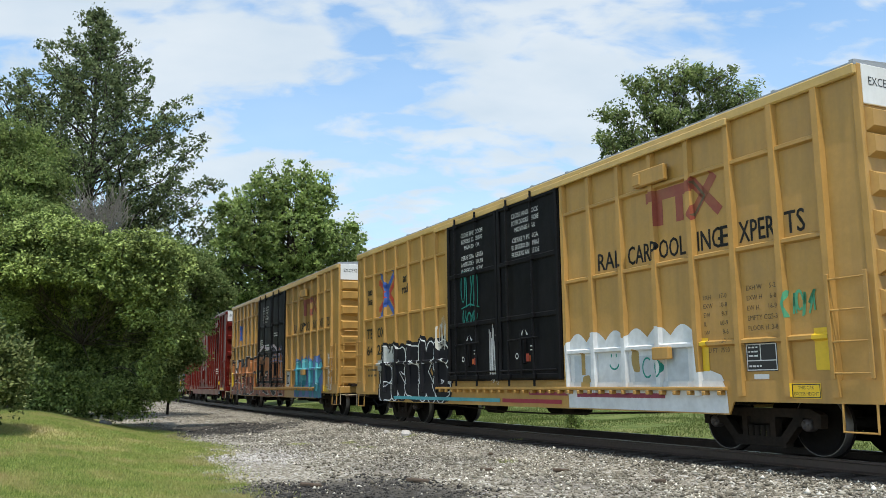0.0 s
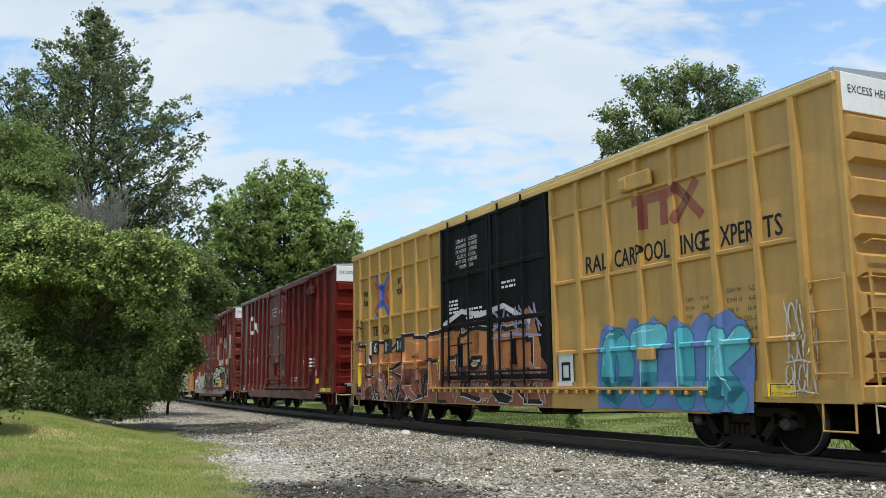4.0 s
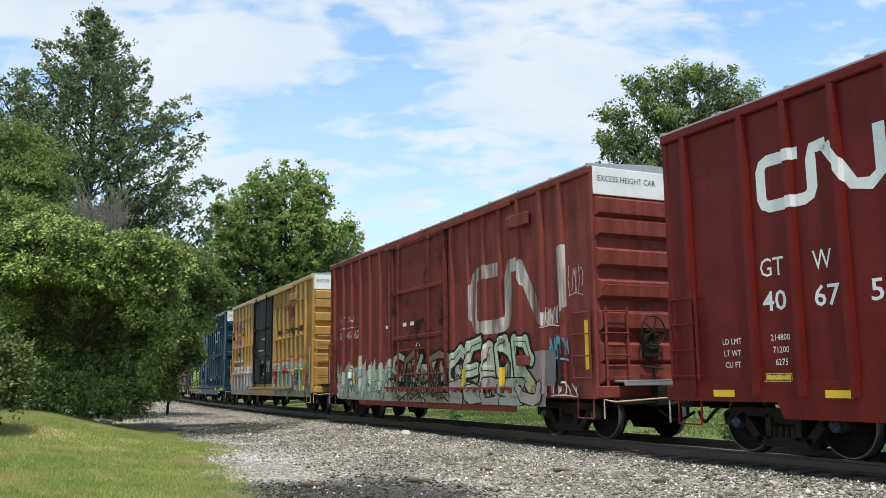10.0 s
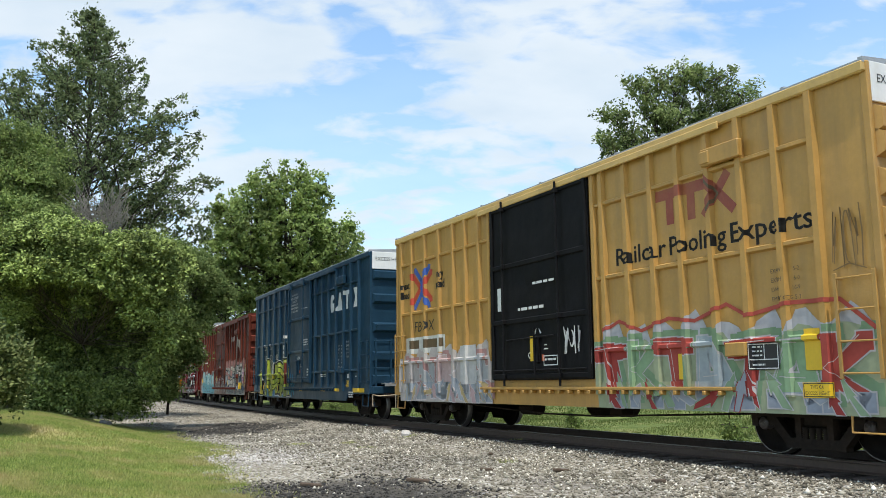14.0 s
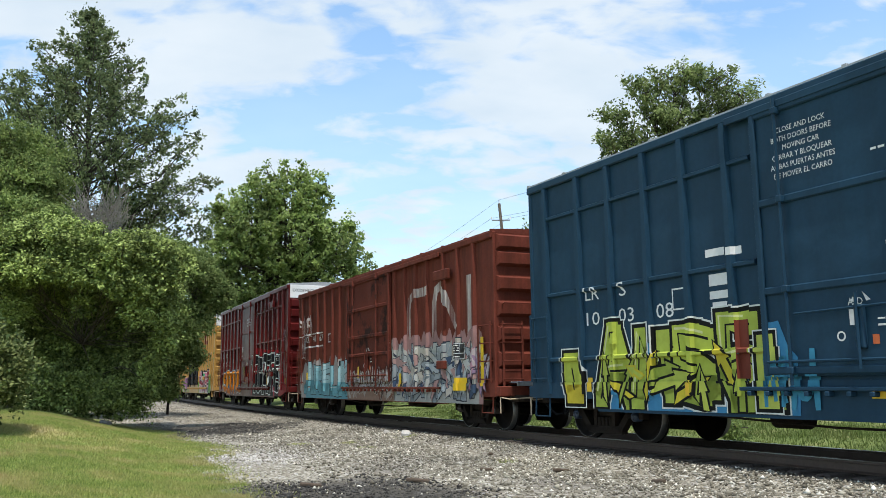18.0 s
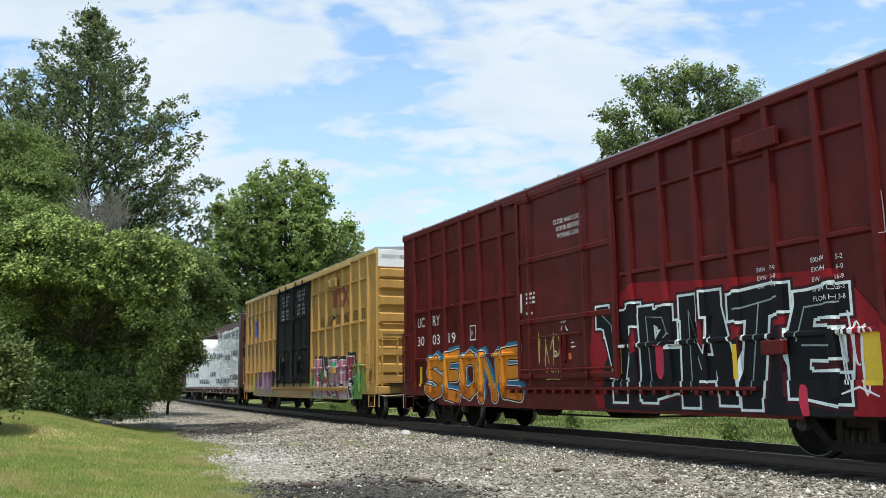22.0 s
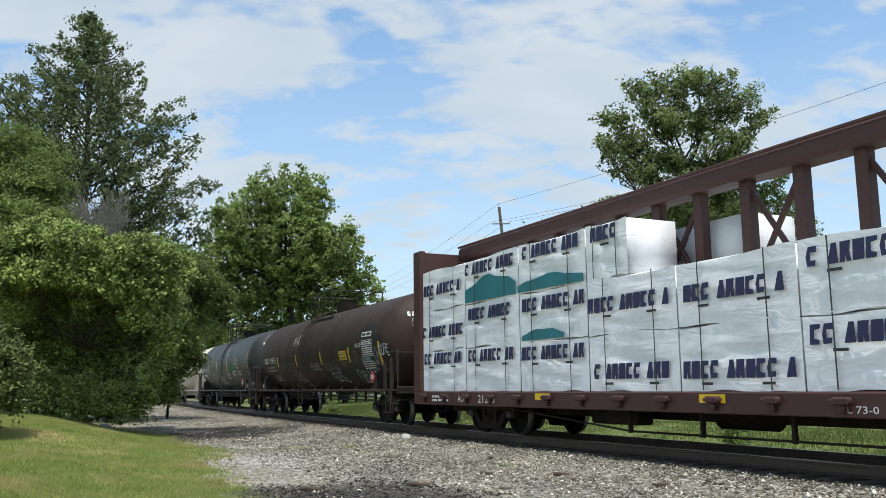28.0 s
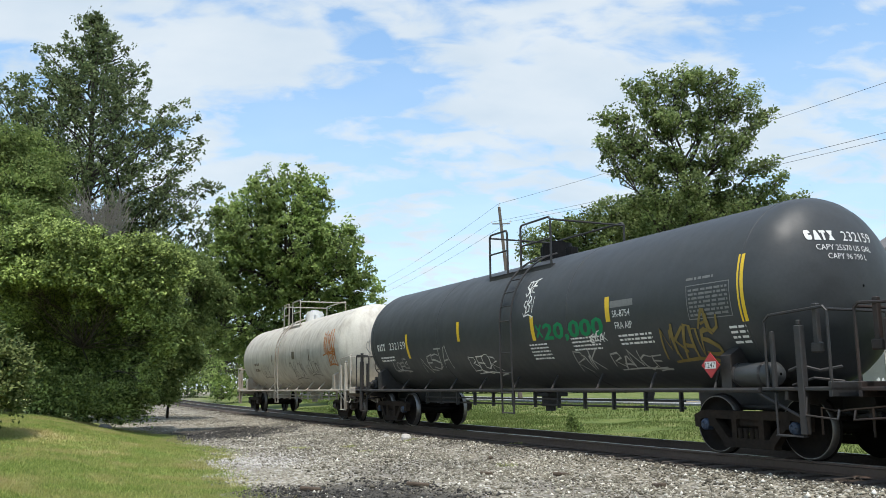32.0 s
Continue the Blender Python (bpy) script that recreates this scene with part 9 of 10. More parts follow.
def open_tree(name, label, base, lobes, size, leaf, seed, subs=11, per=11, trunk_r=0.32, step=0.28):
    """A spreading tree with bare limbs that show: each limb feeds one lobe, and its branches end in tufts with sky between."""
    rng = np.random.default_rng(seed)
    root = thing(name, label, "tree")
    base = Vector(base)
    root.matrix_basis = Matrix.Translation(base)
    f = Form()
    top = max(q[2] for q in lobes) - base.z
    trunk = limb(f, (0, 0, 0), (-0.5, 0, top * 0.72), trunk_r, trunk_r * 0.35, rng, 0.05, 8)
    cloud = []
    for q in lobes:
        c = Vector(q[:3]) - base
        start = min(trunk[2:], key=lambda p: abs(p.z - (c.z - 0.75 * math.hypot(c.x, c.y) - 1.0)))
        lp = limb(f, start, c + Vector((0, 0, -0.2 * q[4])), trunk_r * 0.22, 0.02, rng, 0.13, 6)
        for k in range(max(4, int(subs * (q[3] * q[4]) ** 0.6))):
            d = rng.normal(size=3)
            d /= np.linalg.norm(d)
            d[2] = abs(d[2]) * 0.9 - 0.25
            e = c + Vector(d * rng.uniform(0.6, 1.12) * np.array([q[3], q[3], q[4]]) * 1.08)
            bp = limb(f, lp[int(rng.integers(3, 7))], e, 0.028, 0.008, rng, 0.2, 4)
            cloud += tufts(bp, rng, step, 0.2, per, 0.15, 0.3)
    part("trunk", f, M["bark"], root)
    part("crown", leaf_cloud("crown", np.concatenate(cloud), size, LEAF[leaf], rng), None, root)
    return root


MAPLE = [(-13.5, 63.0, 14.8, 1.6, 1.5), (-11.2, 64.0, 15.0, 1.9, 1.8), (-9.7, 64.0, 13.9, 1.5, 2.0), (-16.0, 63.0, 12.9, 1.3, 1.6), (-14.3, 63.0, 12.2, 2.3, 2.2), (-11.1, 64.0, 11.5, 2.9, 2.5), (-8.3, 65.0, 11.2, 1.7, 1.8),
         (-7.3, 66.0, 12.0, 1.0, 1.3), (-6.6, 66.0, 10.0, 1.2, 1.4), (-15.9, 63.0, 10.6, 1.8, 2.0), (-13.4, 65.0, 9.1, 3.4, 2.2), (-9.7, 66.0, 9.2, 3.0, 2.2), (-16.7, 64.0, 8.2, 1.5, 2.1), (-17.5, 64.0, 6.1, 1.3, 1.9),
         (-6.4, 68.0, 8.1, 1.6, 1.8), (-14.8, 66.0, 5.8, 3.5, 2.6), (-9.0, 69.0, 5.5, 4.0, 2.4)]
MAPLE += [(-13.9, 63.0, 16.2, 0.4, 0.9), (-13.0, 63.0, 16.6, 0.4, 0.8), (-11.9, 64.0, 16.9, 0.5, 0.9), (-10.7, 64.0, 17.0, 0.5, 0.9), (-9.3, 64.0, 16.0, 0.5, 0.9), (-16.6, 63.0, 14.4, 0.4, 0.9), (-15.4, 63.0, 14.7, 0.4, 0.7), (-7.1, 66.0, 13.4, 0.4, 0.6), (-8.3, 65.0, 13.1, 0.4, 0.7)]
MAPLE_TREE = lobed_tree("maple_tree", "broad green maple in full leaf behind the railway", (-12.0, 66.0, 0.1), MAPLE, 66000, 0.26, "maple", 11, 0.4, 0.33, per=18, shell=0.86)
OAK = [(10.6, 45.0, 16.8, 1.3, 1.0), (12.3, 45.0, 17.4, 1.5, 1.0), (14.3, 45.0, 17.2, 1.6, 1.0), (16.1, 45.0, 16.3, 1.3, 0.8), (17.5, 45.0, 15.2, 1.0, 0.5), (9.1, 44.5, 15.0, 1.0, 0.9), (8.4, 44.0, 13.5, 0.6, 0.7),
       (9.9, 45.0, 13.7, 1.5, 1.1), (12.1, 45.0, 15.0, 1.7, 1.2), (14.5, 46.0, 15.1, 1.6, 1.0), (10.4, 45.0, 12.2, 1.5, 1.0), (13.1, 46.0, 13.0, 1.9, 1.2), (15.3, 45.0, 12.7, 0.9, 0.7), (17.0, 45.0, 12.4, 1.0, 0.6),
       (18.2, 45.0, 11.8, 0.5, 0.5), (19.1, 46.0, 10.9, 0.7, 0.4), (11.2, 45.0, 10.6, 1.8, 0.9), (14.6, 46.0, 11.1, 1.9, 1.2), (17.1, 46.0, 10.9, 1.3, 1.0),
       (13.2, 44.6, 11.3, 1.6, 0.9), (12.2, 44.8, 12.9, 1.2, 0.8), (14.7, 44.5, 13.9, 1.0, 0.8), (16.2, 45.0, 13.7, 1.0, 0.8), (12.6, 44.6, 9.8, 1.4, 0.8), (15.4, 44.8, 10.2, 1.3, 0.8)]
open_tree("oak_tree", "tall spreading oak with an open crown", (13.6, 46.0, 0.1), OAK, 0.17, "oak", 12, subs=17, per=13, step=0.26)
LOW = [(5.3, 52.0, 9.3, 0.8, 1.1), (6.4, 51.0, 9.8, 1.1, 0.9), (7.8, 50.0, 10.2, 1.3, 0.9), (9.5, 50.0, 10.9, 1.3, 0.9), (11.4, 51.0, 11.0, 1.7, 1.1), (7.2, 51.0, 8.4, 2.0, 1.1), (9.9, 51.0, 9.1, 2.4, 1.3), (13.3, 51.0, 9.8, 2.0, 1.3),
       (17.0, 52.0, 10.1, 2.4, 1.3), (20.5, 52.0, 10.3, 2.0, 1.1), (8.5, 51.0, 6.2, 3.0, 1.7), (15.8, 52.0, 6.9, 3.1, 1.7), (12.5, 50.5, 11.3, 1.8, 1.1), (14.5, 50.5, 11.0, 2.1, 1.3), (11.5, 50.0, 9.4, 2.4, 1.3), (16.8, 51.0, 10.9, 2.1, 1.2), (14.0, 50.0, 8.8, 2.8, 1.5)]
lobed_tree("low_tree", "lower green tree below the oak", (12.0, 52.0, 0.1), LOW, 86000, 0.17, "oak", 13, 0.3, 0.34, per=26, shell=0.7)
# the shrub: a lit canopy that leans out over its own dark hollow; rear lobes are added, unseen, to block the sun
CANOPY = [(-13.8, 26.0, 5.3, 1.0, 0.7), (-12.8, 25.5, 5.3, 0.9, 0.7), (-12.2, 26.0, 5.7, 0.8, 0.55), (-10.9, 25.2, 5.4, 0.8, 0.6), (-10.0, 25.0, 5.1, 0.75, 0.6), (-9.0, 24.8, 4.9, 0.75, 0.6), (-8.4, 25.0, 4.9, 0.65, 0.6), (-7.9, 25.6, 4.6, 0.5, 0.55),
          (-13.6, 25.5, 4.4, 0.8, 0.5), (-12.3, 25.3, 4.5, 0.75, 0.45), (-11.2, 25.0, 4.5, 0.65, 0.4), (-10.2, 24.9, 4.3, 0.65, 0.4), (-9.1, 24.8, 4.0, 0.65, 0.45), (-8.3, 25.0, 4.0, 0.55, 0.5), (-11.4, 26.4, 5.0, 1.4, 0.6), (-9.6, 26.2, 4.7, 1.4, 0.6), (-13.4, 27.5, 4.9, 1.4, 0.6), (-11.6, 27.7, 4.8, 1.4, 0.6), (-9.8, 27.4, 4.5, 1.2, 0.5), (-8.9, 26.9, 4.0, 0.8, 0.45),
          # extra roof lobes, mostly hidden by the front ones, added to shade the hollow
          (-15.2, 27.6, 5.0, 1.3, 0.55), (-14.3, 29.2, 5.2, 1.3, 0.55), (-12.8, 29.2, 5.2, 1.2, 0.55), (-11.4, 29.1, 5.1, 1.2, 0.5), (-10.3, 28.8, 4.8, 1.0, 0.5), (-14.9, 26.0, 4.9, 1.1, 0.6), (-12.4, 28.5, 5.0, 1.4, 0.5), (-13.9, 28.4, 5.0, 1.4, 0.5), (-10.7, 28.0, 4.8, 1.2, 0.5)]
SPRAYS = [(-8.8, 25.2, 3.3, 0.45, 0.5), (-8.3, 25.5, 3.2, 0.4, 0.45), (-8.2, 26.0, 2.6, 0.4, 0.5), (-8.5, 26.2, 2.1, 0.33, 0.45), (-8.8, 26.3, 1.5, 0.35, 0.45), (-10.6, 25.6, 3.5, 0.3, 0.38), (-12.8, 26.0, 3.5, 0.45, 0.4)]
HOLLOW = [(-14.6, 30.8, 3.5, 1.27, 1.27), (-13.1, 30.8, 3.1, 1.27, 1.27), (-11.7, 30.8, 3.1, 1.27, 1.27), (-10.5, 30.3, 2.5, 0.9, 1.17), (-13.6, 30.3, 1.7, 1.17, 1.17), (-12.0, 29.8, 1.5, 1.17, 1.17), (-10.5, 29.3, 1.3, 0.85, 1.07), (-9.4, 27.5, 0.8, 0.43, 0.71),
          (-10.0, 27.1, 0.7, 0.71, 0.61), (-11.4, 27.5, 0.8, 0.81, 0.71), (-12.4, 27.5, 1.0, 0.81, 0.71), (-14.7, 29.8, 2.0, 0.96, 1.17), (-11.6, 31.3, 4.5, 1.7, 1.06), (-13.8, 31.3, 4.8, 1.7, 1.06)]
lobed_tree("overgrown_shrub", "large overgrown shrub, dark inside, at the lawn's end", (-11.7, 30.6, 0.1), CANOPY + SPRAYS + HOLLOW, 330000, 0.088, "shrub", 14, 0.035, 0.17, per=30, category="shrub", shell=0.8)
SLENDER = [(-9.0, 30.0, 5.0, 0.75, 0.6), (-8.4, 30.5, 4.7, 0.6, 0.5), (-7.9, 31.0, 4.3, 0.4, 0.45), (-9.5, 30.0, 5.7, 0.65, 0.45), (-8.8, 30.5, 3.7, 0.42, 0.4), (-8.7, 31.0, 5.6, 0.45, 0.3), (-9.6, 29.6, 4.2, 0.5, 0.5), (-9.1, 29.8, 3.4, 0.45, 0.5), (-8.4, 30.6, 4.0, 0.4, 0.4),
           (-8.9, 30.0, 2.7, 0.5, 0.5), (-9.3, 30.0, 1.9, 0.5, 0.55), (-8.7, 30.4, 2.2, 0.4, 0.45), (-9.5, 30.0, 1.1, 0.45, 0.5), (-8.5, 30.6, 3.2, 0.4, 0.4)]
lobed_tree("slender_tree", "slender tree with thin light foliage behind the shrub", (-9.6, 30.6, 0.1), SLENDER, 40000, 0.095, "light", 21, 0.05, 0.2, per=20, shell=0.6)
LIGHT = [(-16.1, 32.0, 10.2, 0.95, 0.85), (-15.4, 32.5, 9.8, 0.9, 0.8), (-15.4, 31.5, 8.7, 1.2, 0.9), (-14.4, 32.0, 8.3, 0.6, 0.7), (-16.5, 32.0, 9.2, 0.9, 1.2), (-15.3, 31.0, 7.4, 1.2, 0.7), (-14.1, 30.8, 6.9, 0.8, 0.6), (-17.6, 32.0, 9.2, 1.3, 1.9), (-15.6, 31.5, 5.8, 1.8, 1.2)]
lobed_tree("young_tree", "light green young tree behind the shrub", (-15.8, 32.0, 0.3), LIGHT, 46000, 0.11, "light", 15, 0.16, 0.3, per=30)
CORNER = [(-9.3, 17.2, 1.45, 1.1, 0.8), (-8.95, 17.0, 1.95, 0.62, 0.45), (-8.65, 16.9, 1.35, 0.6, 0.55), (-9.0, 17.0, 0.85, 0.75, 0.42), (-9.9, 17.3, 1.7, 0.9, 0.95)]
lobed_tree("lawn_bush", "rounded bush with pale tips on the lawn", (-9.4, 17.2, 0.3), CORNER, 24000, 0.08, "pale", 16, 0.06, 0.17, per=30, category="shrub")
BACK = [(-28.0, 95.0, 5.5, 3.7, 4.3), (-21.2, 90.0, 3.5, 3.5, 3.5), (-31.5, 100.0, 9.0, 2.6, 3.9), (-15.8, 92.0, 3.5, 4.8, 3.0), (-10.2, 95.0, 2.9, 4.9, 2.8), (-29.1, 100.0, 13.4, 3.2, 3.2)]
lobed_tree("far_tree", "distant tree where the line curves away", (-24.0, 95.0, 0.1), BACK, 26000, 0.3, "maple", 17, 0.35, 0.7, per=34)
HEDGE = [(-22.0, 120.0, 4.0, 6.0, 4.5), (-8.0, 118.0, 3.6, 7.0, 4.0), (6.0, 112.0, 3.2, 7.0, 3.6), (-44.0, 150.0, 5.5, 9.0, 6.0), (-62.0, 150.0, 6.0, 9.0, 6.5), (20.0, 108.0, 3.0, 7.0, 3.4), (36.0, 104.0, 3.0, 8.0, 3.6), (52.0, 98.0, 3.4, 8.0, 4.0)]
for k, q in enumerate(HEDGE):
    lobed_tree("distant_tree", "distant dark green tree beyond the gardens", (q[0], q[1], 0.1), [q, (q[0] + 2.5, q[1], q[2] + 1.8, q[3] * 0.5, q[4] * 0.6), (q[0] - 2.8, q[1] - 1, q[2] + 0.6, q[3] * 0.55, q[4] * 0.55)], 9000, 0.5, "elm", 60 + k, 0.3, 1.0, per=30)
ELM = [(3.0, 5.0), (8.6, 5.5), (11.0, 5.6), (13.4, 5.7), (14.6, 4.6), (16.0, 3.2), (17.3, 1.7), (18.6, 0.7), (19.1, 0.2)]
ELM_TREE = upswept_tree("tall_elm", "tall ragged dark green tree with upswept branches", (-16.9, 40.0, 0.1), ELM, 0.15, "elm", 18, branches=200, per=20)
ELM_B = [(3.0, 4.2), (9.0, 3.8), (13.0, 3.3), (15.2, 2.4), (16.3, 0.4)]
upswept_tree("tall_elm", "tall ragged dark green tree with upswept branches", (-20.9, 41.0, 0.1), ELM_B, 0.15, "elm", 19, branches=90, per=12)


def dead_branches():
    """A grey tangle of bare twigs that sticks out above the shrub."""
    rng = np.random.default_rng(77)
    f = Form()
    stem = Vector((-0.5, 0.3, 5.3))
    for i in range(110):
        q = Vector((-0.6 + rng.uniform(-1.3, 1.2), 0.0 + rng.uniform(-0.6, 0.6), 7.4 + rng.uniform(-0.75, 0.9)))
        m = stem.lerp(q, 0.55) + Vector((rng.uniform(-0.4, 0.4), 0, rng.uniform(0, 0.5)))
        f.pipe([stem, m, q], 0.010, 4)
        for k in range(2):
            f.pipe([m, m + Vector((rng.uniform(-0.8, 0.8), rng.uniform(-0.2, 0.2), rng.uniform(-0.1, 0.7)))], 0.007, 4)
    M["dead_wood"] = paint("grey_dead_wood", (0.22, 0.20, 0.175), 0.9, vary=0.25, bump=0.3)
    part("dead_branch", f, M["dead_wood"], bpy.data.objects["overgrown_shrub"], "grey tangle of bare dead twigs")


dead_branches()


# ---- stones, grass, and what stands beyond the line ----
def scatter(n, s0, s1, a0, a1, rng, power=1.0):
    s = s0 + (s1 - s0) * rng.random(n) ** power
    lat = a0 + (a1 - a0) * rng.random(n)
    th = PHI - BEND * s
    x = math.cos(PHI) * OFF - (np.cos(th) - math.cos(PHI)) / BEND - np.cos(th) * lat
    y = math.sin(PHI) * OFF - (np.sin(th) - math.sin(PHI)) / BEND - np.sin(th) * lat
    return x, y, s, lat


def stone_mesh(name, x, y, size, material, rng, sink=0.25):
    """Broken stones: six corners, eight faces each."""
    n = len(x)
    z = ground_z(x, y)
    d = np.array([[1, 0, 0], [0, 1, 0], [-1, 0, 0], [0, -1, 0], [0, 0, 1], [0, 0, -1]], float)
    r = size[:, None, None] * rng.uniform(0.55, 1.15, (n, 6, 1))
    v = d[None] * r + rng.normal(size=(n, 6, 3)) * size[:, None, None] * 0.18
    v[:, :, 2] *= 0.75
    a = rng.uniform(0, 6.28, n)
    c, q = np.cos(a)[:, None], np.sin(a)[:, None]
    vx, vy = v[:, :, 0] * c - v[:, :, 1] * q, v[:, :, 0] * q + v[:, :, 1] * c
    P = np.stack([vx + x[:, None], vy + y[:, None], v[:, :, 2] + (z + size * sink)[:, None]], -1).reshape(-1, 3)
    f = np.array([[0, 1, 4], [1, 2, 4], [2, 3, 4], [3, 0, 4], [1, 0, 5], [2, 1, 5], [3, 2, 5], [0, 3, 5]])
    F = (f[None] + (np.arange(n) * 6)[:, None, None]).reshape(-1, 3)
    return raw_mesh(name, P, F, material)


M["fouled"] = paint("fouled_ballast", (0.062, 0.047, 0.036), 0.85, vary=0.3, bump=0.2, island=0.55)


def stone_material():
    m = bpy.data.materials.new("ballast_stone")
    m.use_nodes = True
    nt = m.node_tree
    n, l = nt.nodes.new, nt.links.new
    b = nt.nodes["Principled BSDF"]
    geo = n("ShaderNodeNewGeometry")
    r = n("ShaderNodeValToRGB")
    e = r.color_ramp.elements
    e[0].position, e[0].color = 0.0, (0.070, 0.060, 0.044, 1)
    e[1].position, e[1].color = 1.0, (0.84, 0.80, 0.70, 1)
    for p, c in ((0.35, (0.185, 0.165, 0.122, 1)), (0.7, (0.31, 0.285, 0.22, 1)), (0.9, (0.46, 0.43, 0.355, 1))):
        q = e.new(p)
        q.color = c
    l(geo.outputs["Random Per Island"], r.inputs[0])
    tc = n("ShaderNodeTexCoord")
    ns = n("ShaderNodeTexNoise"); ns.inputs["Scale"].default_value = 0.7; ns.inputs["Detail"].default_value = 5
    l(tc.outputs["Object"], ns.inputs["Vector"])
    mr = n("ShaderNodeMapRange"); mr.inputs["From Min"].default_value, mr.inputs["From Max"].default_value = 0.35, 0.68
    mr.inputs["To Min"].default_value, mr.inputs["To Max"].default_value = 0.62, 1.2
    l(ns.outputs["Fac"], mr.inputs["Value"])
    mx = n("ShaderNodeMix"); mx.data_type, mx.blend_type = "RGBA", "MULTIPLY"
    mx.inputs[0].default_value = 1
    l(r.outputs[0], mx.inputs[6]); l(mr.outputs[0], mx.inputs[7])
    l(mx.outputs[2], b.inputs["Base Color"])
    b.inputs["Roughness"].default_value = 0.9
    return m


def build_stones():
    rng = np.random.default_rng(5)
    mat = stone_material()
    # shoulder and service strip, thick near the camera, thinner up the line
    x1, y1, s1, l1 = scatter(64000, 3, 26, 1.25, 8.2, rng)
    x2, y2, s2, l2 = scatter(30000, 26, 70, 1.25, 9.0, rng)
    x3, y3, s3, l3 = scatter(5000, 2, 50, -2.6, -1.4, rng)
    x, y = np.concatenate([x1, x2, x3]), np.concatenate([y1, y2, y3])
    s, lat = np.concatenate([s1, s2, s3]), np.concatenate([l1, l2, l3])
    e = lawn_edge(y) - x
    patch = np.sin(x * 0.9 + 1.3) * np.sin(y * 0.7) + 0.6 * np.sin(x * 2.1 + y * 1.4)
    thin = np.clip((lat - 3.0) / 4.0, 0, 0.75) + 0.22 * (patch > 0.5)
    keep = (e < 0.15 + 0.25 * rng.random(len(x))) & (rng.random(len(x)) > thin)
    keep &= np.abs(lat) > 1.3 + 0.3 * rng.random(len(x)) + 0.08 * np.sin(s * 1.7)
    keep &= rng.random(len(x)) > 0.6 * cinder_shade_patch(x, y)
    x, y, lat = x[keep], y[keep], lat[keep]
    size = 0.0215 * rng.lognormal(0, 0.33, len(x))
    me = stone_mesh("ballast_stones", x, y, np.clip(size, 0.012, 0.06), mat, rng)
    x, y, s, lat = scatter(9000, 2, 46, -1.5, 1.55, rng)
    ok = np.abs(np.abs(lat) - 0.7525) > 0.09
    dark = stone_mesh("fouled_ballast", x[ok], y[ok], np.clip(0.022 * rng.lognormal(0, 0.3, ok.sum()), 0.012, 0.05), M["fouled"], rng)
    tagged(new("fouled_ballast", dark), "dark greasy ballast stones between the rails", "gravel", kind="stuff")
    tagged(new("ballast_stones", me), "grey and white broken ballast stones beside the track", "gravel", kind="stuff")


def white_stones():
    rng = np.random.default_rng(15)
    n = 900
    x, y = -3.9 + rng.normal(0, 0.75, n), 17.6 + rng.normal(0, 0.9, n)
    ok = x > lawn_edge(y) + 0.1
    me = stone_mesh("white_gravel", x[ok], y[ok], np.clip(0.024 * rng.lognormal(0, 0.35, ok.sum()), 0.012, 0.05), M["pale_stone"], rng)
    tagged(new("white_gravel", me), "pale crushed stone spilled at the lawn's edge", "gravel", kind="stuff")


build_stones()


def big_stone(label, x, y, w, h, mat, seed, name="stone"):
    rng = np.random.default_rng(seed)
    f = Form()
    n = 9
    ring = lambda k, q: [(k * w * math.cos(a) * (1 + 0.18 * math.sin(3 * a + seed)), k * 0.55 * w * math.sin(a) * (1 + 0.15 * math.cos(2 * a + seed)), q) for a in [2 * math.pi * i / n for i in range(n)]]
    v = ring(0.5, -0.02) + ring(0.52, h * 0.5) + ring(0.36, h)
    v = [(p[0], p[1], p[2] + (0.15 * h * math.sin(5 * p[0] / w) if p[2] > 0 else 0)) for p in v]
    f.add(v, [(i, (i + 1) % n, n + (i + 1) % n, n + i) for i in range(n)] + [(n + i, n + (i + 1) % n, 2 * n + (i + 1) % n, 2 * n + i) for i in range(n)] + [tuple(range(2 * n, 3 * n))])
    ob = solid(name, f, mat, label, "stone")
    ob.matrix_basis = pose(x, y, float(ground_z(x, y)), 0, 0, seed * 37)
    return ob


M["field_stone"] = paint("field_stone", (0.17, 0.165, 0.155), 0.9, vary=0.3, bump=0.4)
M["pale_stone"] = paint("pale_stone", (0.50, 0.47, 0.43), 0.9, vary=0.25, bump=0.4)
white_stones()
M["cinder"] = paint("dark_cinder_and_shade", (0.04, 0.037, 0.033), 0.9, vary=0.4, bump=0.4, island=0.6)


def cinders_and_shade():
    rng = np.random.default_rng(25)
    x, y = rng.uniform(-8, 1.6, 60000), rng.uniform(9.5, 33, 60000)
    # stones in the far patch are coloured dark for tree shade
    ok = (rng.random(60000) < cinder_shade_patch(x, y)) & (x > lawn_edge(y) + 0.1)
    me = stone_mesh("cinders_and_shade", x[ok], y[ok], np.clip(0.017 * rng.lognormal(0, 0.4, ok.sum()), 0.008, 0.05), M["cinder"], rng)
    tagged(new("cinders_and_shade", me), "dark crushed cinder among the gravel, its far patch standing in for tree shade", "gravel", kind="stuff")


